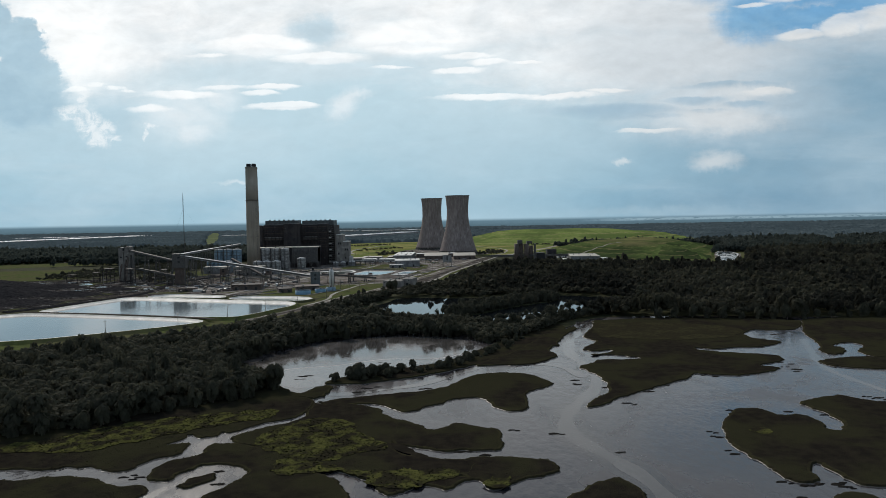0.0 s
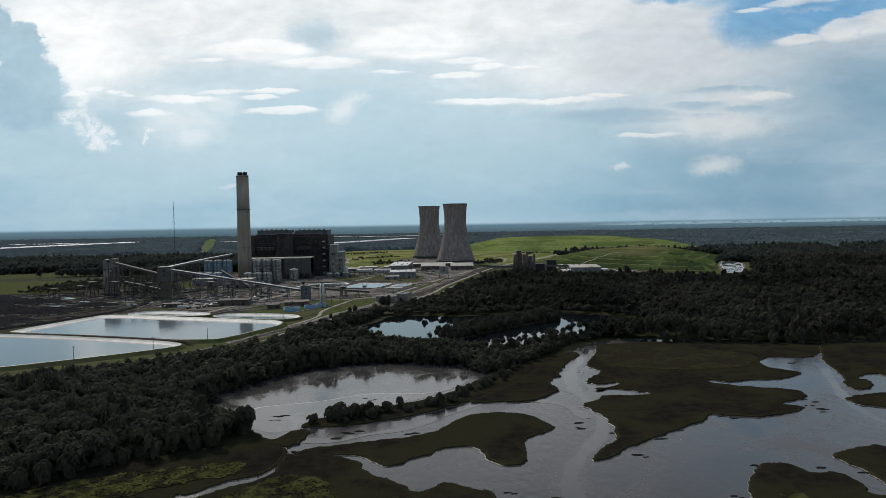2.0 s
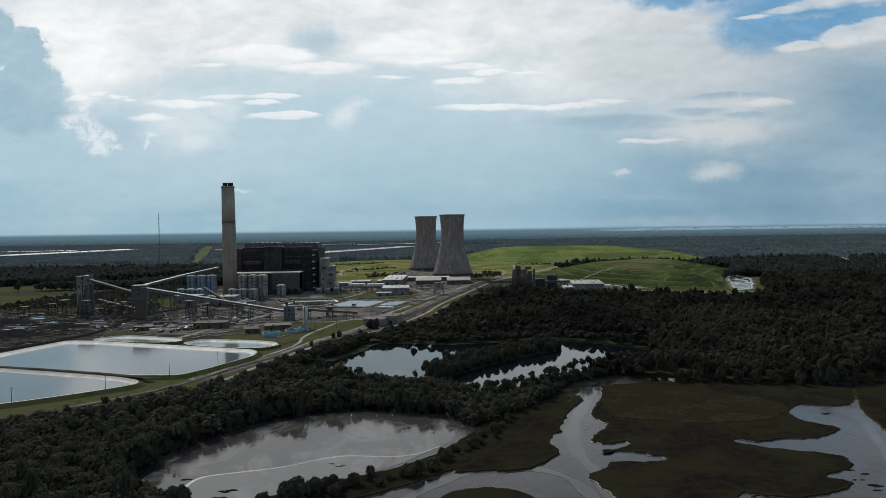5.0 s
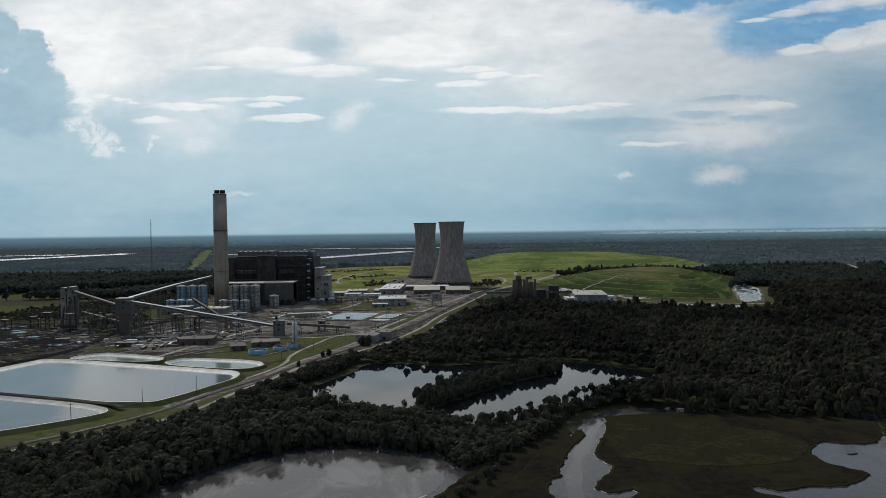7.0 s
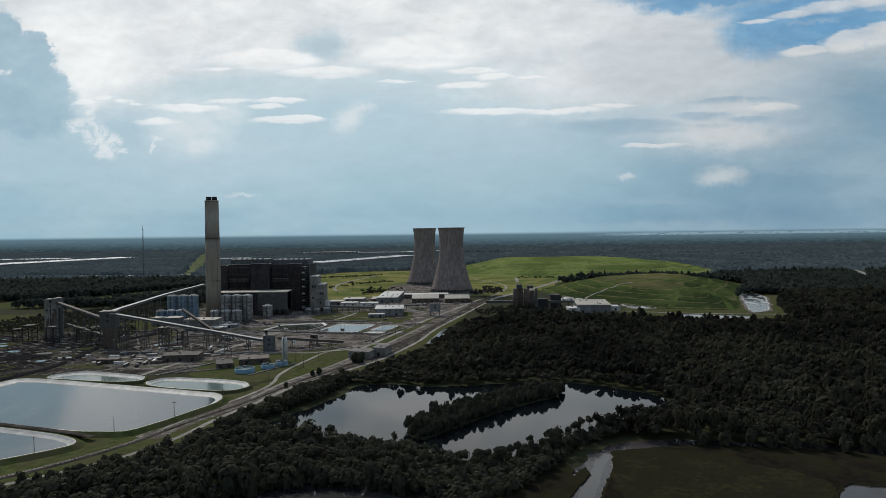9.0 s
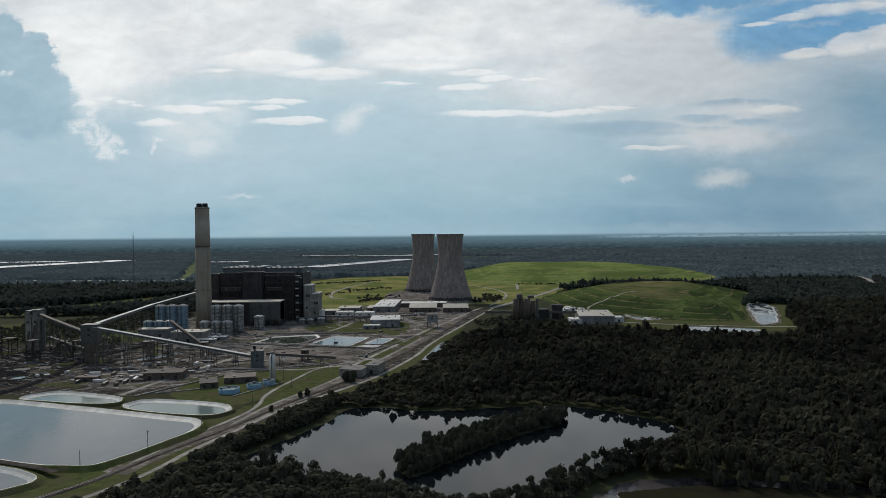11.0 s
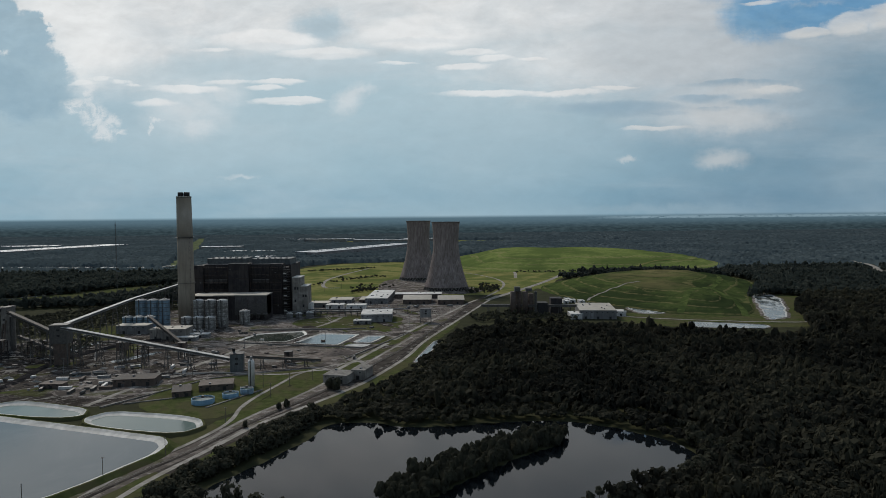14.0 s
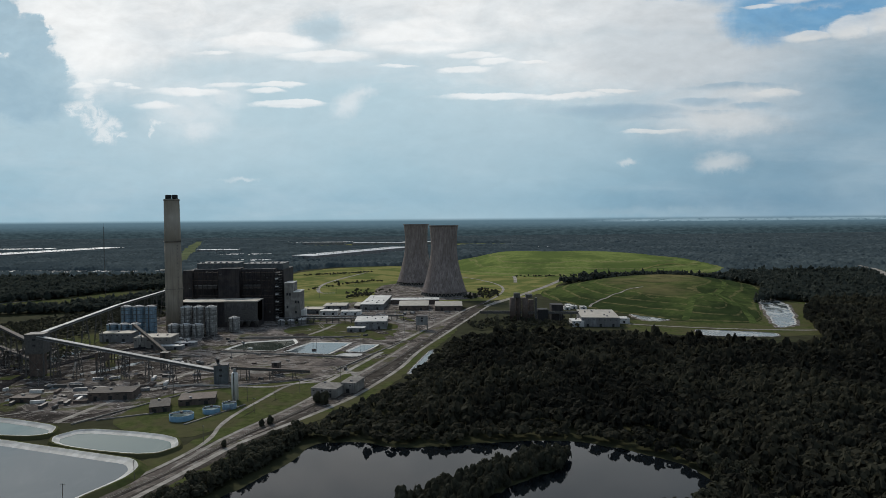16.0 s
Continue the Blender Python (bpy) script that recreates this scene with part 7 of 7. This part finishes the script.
rr = random.Random(77)
for k in range(34):
    x, y = rr.uniform(-345, -215), rr.uniform(850, 985)
    if not inside(np.array([(-345, 880), (-262, 848), (-215, 905), (-215, 975), (-300, 985), (-345, 940)]), np.array([(x, y)]))[0]:
        continue
    mat = rr.choice([M_WHITE, M_BRICKISH, M_FRAME, M_GREYSTEEL, M_FRAME])
    container(x, y, rr.choice([0, 10, 95, 100]), mat, {M_WHITE.name: "white", M_BRICKISH.name: "rust-brown", M_BLUE.name: "faded blue", M_GREYSTEEL.name: "grey", M_FRAME.name: "dark"}[mat.name] + " steel container standing in the yard")
for k in range(16):
    x, y = rr.choice([(-300, 950), (-240, 1040), (-150, 1350), (-70, 1380), (-20, 1400), (40, 1400), (-130, 1460), (-350, 1040)])
    truck(x + rr.uniform(-18, 18), y + rr.uniform(-14, 14), rr.uniform(0, 360), rr.choice([M_WHITE, M_GREYSTEEL]), "pale lorry parked on the gravel")

# ---- far roofs and clearings ----
def far_hall(x0, x1, y0, y1, h, label, turn=0.0):
    return shed(x0, x1, y0, y1, h, label, M_GREYSTEEL, M_ROOF_FAR, name="warehouse", turn=turn, doors=4, group="far warehouses")


o = far_hall(-700, 54, 3140, 3240, 15, "very long far warehouse with a white roof", 63.5)
far_hall(-2300, -1300, 3190, 3330, 15, "very long far warehouse with a white roof", 69.5)
far_hall(-2250, -1900, 3600, 3700, 14, "far warehouse with a white roof", 8)
for k, (x, y, w) in enumerate([(-980, 3350, 90), (-300, 4000, 160), (-80, 4100, 110), (-640, 4150, 120)]):
    far_hall(x - w, x + w, y, y + 60, 16, "far low hall with a pale roof", rr.uniform(-6, 6))
rr = random.Random(9)
for x, y, w, d in SITES[:5]:
    at = x + 10
    while at < x + w - 20:
        l = rr.uniform(25, 90) if y > 3000 else rr.uniform(40, 70)
        far_hall(at, min(at + l, x + w), y + rr.uniform(0, 20), y + d * rr.uniform(0.6, 0.95), rr.uniform(6, 11), "far low hall with a pale roof", rr.uniform(-3, 3))
        at += l + rr.uniform(8, 40)
for k in range(60):
    x = rr.uniform(-1420, -730)
    shed(x, x + rr.uniform(8, 24), 2235 + rr.uniform(0, 110), 2350 + rr.uniform(0, 20), 4, "low pale roof in the far depot", M_GREYSTEEL, M_ROOF, name="depot_shed", doors=1, group="depot sheds")
for k in range(14):
    x, y = rr.uniform(-760, -640), rr.uniform(2120, 2260)
    shed(x, x + rr.uniform(10, 24), y, y + rr.uniform(10, 20), 4, "low pale roof in the far depot", M_GREYSTEEL, M_ROOF, name="depot_shed", doors=1, group="depot sheds")

# ---- scattered trees of the meadow and yard ----
meadow_kinds = [crown(64, 7, 0.2, s) for s in (41, 42, 43)]
spots = [scatter([(-150, 1620), (-110, 1640), (-100, 1700), (-140, 1700)], 8, 5), scatter([(95, 1580), (150, 1620), (160, 1720), (120, 1760), (110, 1680), (80, 1610)], 9, 6),
         scatter([(-460, 1290), (-420, 1260), (-415, 1420), (-520, 1480), (-540, 1420)], 9, 7), scatter([(-470, 1060), (-400, 1030), (-390, 1090), (-430, 1160), (-470, 1130)], 9, 8),
         scatter([(-640, 1080), (-520, 1120), (-452, 1200), (-440, 1440), (-520, 1480), (-600, 1380), (-660, 1220)], 9, 9), scatter([(205, 1330), (228, 1330), (230, 1380), (205, 1380)], 7, 10),
         scatter([(230, 2040), (560, 2030), (560, 2060), (230, 2066)], 14, 12), scatter([(-340, 2136), (-248, 2164), (-160, 2230), (-160, 2242), (-248, 2178), (-340, 2148)], 7, 13), scatter([(-262, 1770), (-205, 1880), (-134, 1975), (-126, 1965), (-196, 1868), (-252, 1762)], 12, 14), scatter([(-220, 1900), (-90, 1960), (-90, 1990), (-220, 1930)], 16, 18),
         scatter([(430, 2000), (760, 1960), (790, 1990), (430, 2040)], 16, 15), scatter([(-160, 1660), (-60, 1690), (-70, 1780), (-170, 1760)], 22, 16), scatter([(120, 1330), (240, 1290), (240, 1250), (90, 1240), (70, 1300)], 9, 17)]
tagged(quads_object("scattered_shrubs", wood(np.concatenate(spots), 3.4, 6.5, meadow_kinds, 26), M_LEAF), "scattered dark trees and hedges round the plant", "trees", kind="stuff")

# ---- patches of the yards: slabs, dirt, weeds ----
rr = random.Random(15)
YARD = np.array([(-400, 880), (-250, 850), (-215, 915), (-120, 960), (-60, 960), (0, 1120), (40, 1290), (40, 1400), (-60, 1440), (-190, 1400), (-240, 1270), (-330, 1190), (-440, 1180), (-500, 1080)], float)
tones = [(M_SLAB, "pale worn concrete slab in the yard", "yard_slab"), (M_DIRT, "dark trodden dirt in the yard", "yard_dirt"), (M_DIRT, "dark trodden dirt in the yard", "yard_dirt"), (M_GRASS, "weedy grass strip in the yard", "weed_grass")]
made = 0
while made < 150:
    x, y = rr.uniform(-500, 40), rr.uniform(850, 1440)
    if not inside(YARD, np.array([(x, y)]))[0]:
        continue
    a = radians(rr.choice((20, 24, 28, 110, 116)))
    l, w = (rr.uniform(8, 42), rr.uniform(2.5, 11)) if made % 2 else (rr.uniform(10, 45), rr.uniform(0.6, 1.6))
    ca, sa = math.cos(a), math.sin(a)
    mat, label, name = tones[rr.randrange(4) if made % 2 else 0]
    patch(name, [(x + l * ca * i - w * sa * j, y + l * sa * i + w * ca * j) for i, j in ((-1, -1), (1, -1), (1, 1), (-1, 1))], 0.23 + made * 0.001, mat, label, 1.2, 3, made, 1, 0.12)
    made += 1

# pale scraps, spills and puddles on the black yard
r5 = random.Random(63)
for k in range(46):
    x, y = r5.uniform(-620, -392), r5.uniform(905, 1085)
    l, w = r5.uniform(4, 16), r5.uniform(1.2, 4)
    mat, label, name = ((M_SLAB, "pale spilled ash on the coal yard", "ash_spill"), (M_BASIN, "narrow puddle on the coal yard", "wet_puddle"), (M_STONEYARD, "brown scraped soil in the coal yard", "bare_soil"))[k % 3]
    a = r5.uniform(-0.3, 0.6)
    ca, sa = math.cos(a), math.sin(a)
    patch(name, [(x + l * ca * i - w * sa * j, y + l * sa * i + w * ca * j) for i, j in ((-1, -0.6), (0.2, -1), (1, 0.2), (0.3, 1), (-0.8, 0.5))], 0.45 + k * 0.002, mat, label, 1.5, 2.0, k, 1, 0.15)

# ---- railway: rails and sleepers on the bed ----
RAIL = [(-230, 536), (-204, 563), (-180, 599), (-168, 630), (-156, 662), (-130, 715), (-109, 779), (-78, 842), (-58, 895), (-39, 960), (-7, 1060), (42, 1252), (62, 1343), (88, 1450)]
for s in (-0.75, 0.75):
    ribbon("steel_rail", [(x + s, y - s * 0.4) for x, y in RAIL], 0.35, 1.05, M_FRAME, "dark steel rail on ballast", 0)
for k, off in enumerate((0, 9, 18)):
    ribbon("siding_bed", [(-700, 640 + off * 1.2), (-560, 720 + off), (-430, 800 + off), (-370, 870 + off), (-330, 960 + off), (-250, 1060 + off)], 4.5, 0.42, M_BALLAST, "dark railway siding in the coal yard", 0.4)
# ---- pale lines: kerbs, walls and pipes along the yard ----
for a, b, h in (((-250, 815), (-190, 915), 0.9), ((-190, 915), (-170, 925), 0.9), ((-236, 826), (-200, 842), 0.8), ((-200, 842), (-196, 850), 0.8), ((-226, 1100), (-60, 1060), 1.4), ((-230, 1190), (-90, 1190), 1.6), ((-225, 1198), (-70, 1196), 1.2), ((-420, 1120), (-240, 1075), 1.1), ((-330, 1060), (-240, 1075), 1.0), ((-160, 812), (-128, 868), 0.7), ((-70, 1000), (-10, 1160), 1.0)):
    o = thing("low_wall", 0, 0, 0, 0, "low pale concrete wall in the yard", "wall", "low yard walls")
    part("wall", beam(bmesh.new(), (*a, h / 2), (*b, h / 2), 1.3, h), M_CONCRETE, o)
    part("coping", beam(bmesh.new(), (*a, h + 0.1), (*b, h + 0.1), 1.7, 0.2), M_SLAB, o)


# ---- parked cars ----
def car(x, y, turn, mat, label):
    o = thing("car", x, y, 0.25, turn, label, "car", "parked cars")
    bm = bmesh.new()
    box(bm, -2.2, 2.2, -0.9, 0.9, 0.3, 0.95)
    part("body", bm, mat, o)
    bm = bmesh.new()
    v = [bm.verts.new(p) for p in ((-1.5, -0.8, 0.95), (1.2, -0.8, 0.95), (1.2, 0.8, 0.95), (-1.5, 0.8, 0.95), (-1.0, -0.65, 1.5), (0.5, -0.65, 1.5), (0.5, 0.65, 1.5), (-1.0, 0.65, 1.5))]
    for f in ((4, 5, 6, 7), (0, 1, 5, 4), (1, 2, 6, 5), (2, 3, 7, 6), (3, 0, 4, 7)):
        bm.faces.new([v[i] for i in f])
    part("cabin", bm, M_OPENING, o, "dark glazed cabin")
    for wx in (-1.4, 1.4):
        for wy in (-0.85, 0.85):
            bm = lathe(bmesh.new(), 0, 0, [(0.33, -0.1), (0.33, 0.1)], 10)
            bm.transform(pose(wx, wy, 0.33, 90, 0, 0))
            part("wheel", bm, M_OPENING, o)
    return o


paints = [(M_WHITE, "white parked car"), (M_GREYSTEEL, "grey parked car"), (M_FRAME, "dark parked car"), (M_BRICKISH, "brown parked car"), (M_TANKBLUE, "blue parked car")]
cars = [car(-150 + 3 * i, 1388, 90, m, l + " on the plant yard") for i, (m, l) in enumerate(paints)]
for k in range(70):
    row = k % 4
    if rr.random() < 0.25:
        continue
    copy_thing(cars[rr.randrange(5)], pose((-150, -118, -60, -20)[row] + (k // 4) * 3.1, (1388, 1440, 1425, 1350)[row], 0.25, 0, 0, 90 + rr.uniform(-3, 3)))


# ---- small yard things ----
def stack_of(x, y, turn, n, mat, label, name):
    o = thing(name, x, y, 0.12, turn, label, "stack", "stacks in the yard")
    for i in range(n):
        part("crate", boxes((-2.5 + i * 0.1, 2.5 - i * 0.1, -1.2, 1.2, i * 0.8, i * 0.8 + 0.7)), mat, o)
    return o


def skid_tank(x, y, turn, mat, label):
    o = thing("skid_tank", x, y, 0.12, turn, label, "tank", "skid tanks in the yard")
    bm = lathe(bmesh.new(), 0, 0, [(0.8, -4.2), (1.3, -4), (1.3, 4), (0.8, 4.2)], 16)
    bm.transform(pose(0, 0, 2.0, 0, 90, 0))
    part("vessel", bm, mat, o)
    for s in (-2.5, 2.5):
        part("saddle", boxes((s - 0.3, s + 0.3, -1.1, 1.1, 0, 1.2)), M_FRAME, o)
    return o


def light_pole(x, y):
    o = thing("light_pole", x, y, 0.1, 0, "tall thin steel yard light pole", "light pole", "yard light poles")
    part("shaft", lathe(bmesh.new(), 0, 0, [(0.22, 0), (0.12, 16)], 8), M_GREYSTEEL, o)
    part("lamp_head", boxes((-1.2, 1.2, -0.3, 0.3, 16, 16.4)), M_GREYSTEEL, o)
    return o


base = light_pole(-300, 1010)
for x, y in ((-420, 1000), (-350, 940), (-230, 960), (-200, 1060), (-110, 1100), (-60, 1120), (-10, 1200), (-120, 1200), (-260, 1180), (-320, 1110), (-440, 1090), (-60, 1400), (20, 1380), (-140, 1440), (-500, 1010)):
    copy_thing(base, pose(x, y, 0.1, 0, 0, x))
for k in range(70):
    x, y = rr.uniform(-460, -60), rr.uniform(860, 1230)
    if not inside(YARD, np.array([(x, y)]))[0]:
        continue
    if k % 8:
        stack_of(x, y, rr.uniform(0, 180), rr.randrange(1, 4), rr.choice([M_BRICKISH, M_FRAME, M_WHITE, M_SLAB]), "stack of bundled material on the ground", "material_stack")
    else:
        skid_tank(x, y, rr.uniform(0, 180), rr.choice([M_FRAME, M_GREYSTEEL]), "horizontal steel tank on two saddles")
# steel frames of the old coal plant
for k, (x, y, w, h) in enumerate([(-508, 1042, 12, 20), (-440, 1040, 10, 16), (-418, 1030, 9, 18), (-530, 1050, 9, 14), (-330, 1040, 8, 14), (-295, 1000, 8, 17), (-460, 1010, 10, 22), (-560, 1035, 10, 12)]):
    o = thing("steel_frame", x, y, 0, 12 * k, "bare dark steel frame in the coal plant", "steel frame", "steel frames of the coal plant")
    for sx in (-1, 1):
        for sy in (-1, 1):
            part("post", boxes((sx * w / 2 - 0.35, sx * w / 2 + 0.35, sy * w / 2 - 0.35, sy * w / 2 + 0.35, 0, h)), M_SOOT, o)
    for z in np.arange(5, h + 0.1, 5):
        for sx in (-1, 1):
            part("beam", beam(bmesh.new(), (sx * w / 2, -w / 2, z), (sx * w / 2, w / 2, z), 0.4, 0.4), M_SOOT, o)
            part("beam", beam(bmesh.new(), (-w / 2, sx * w / 2, z), (w / 2, sx * w / 2, z), 0.4, 0.4), M_SOOT, o)
            part("brace", beam(bmesh.new(), (-w / 2, sx * w / 2, z - 5), (w / 2, sx * w / 2, z), 0.25, 0.25), M_SOOT, o)
    part("deck", boxes((-w / 2, w / 2, -w / 2, w / 2, h, h + 0.7)), M_SOOT, o)
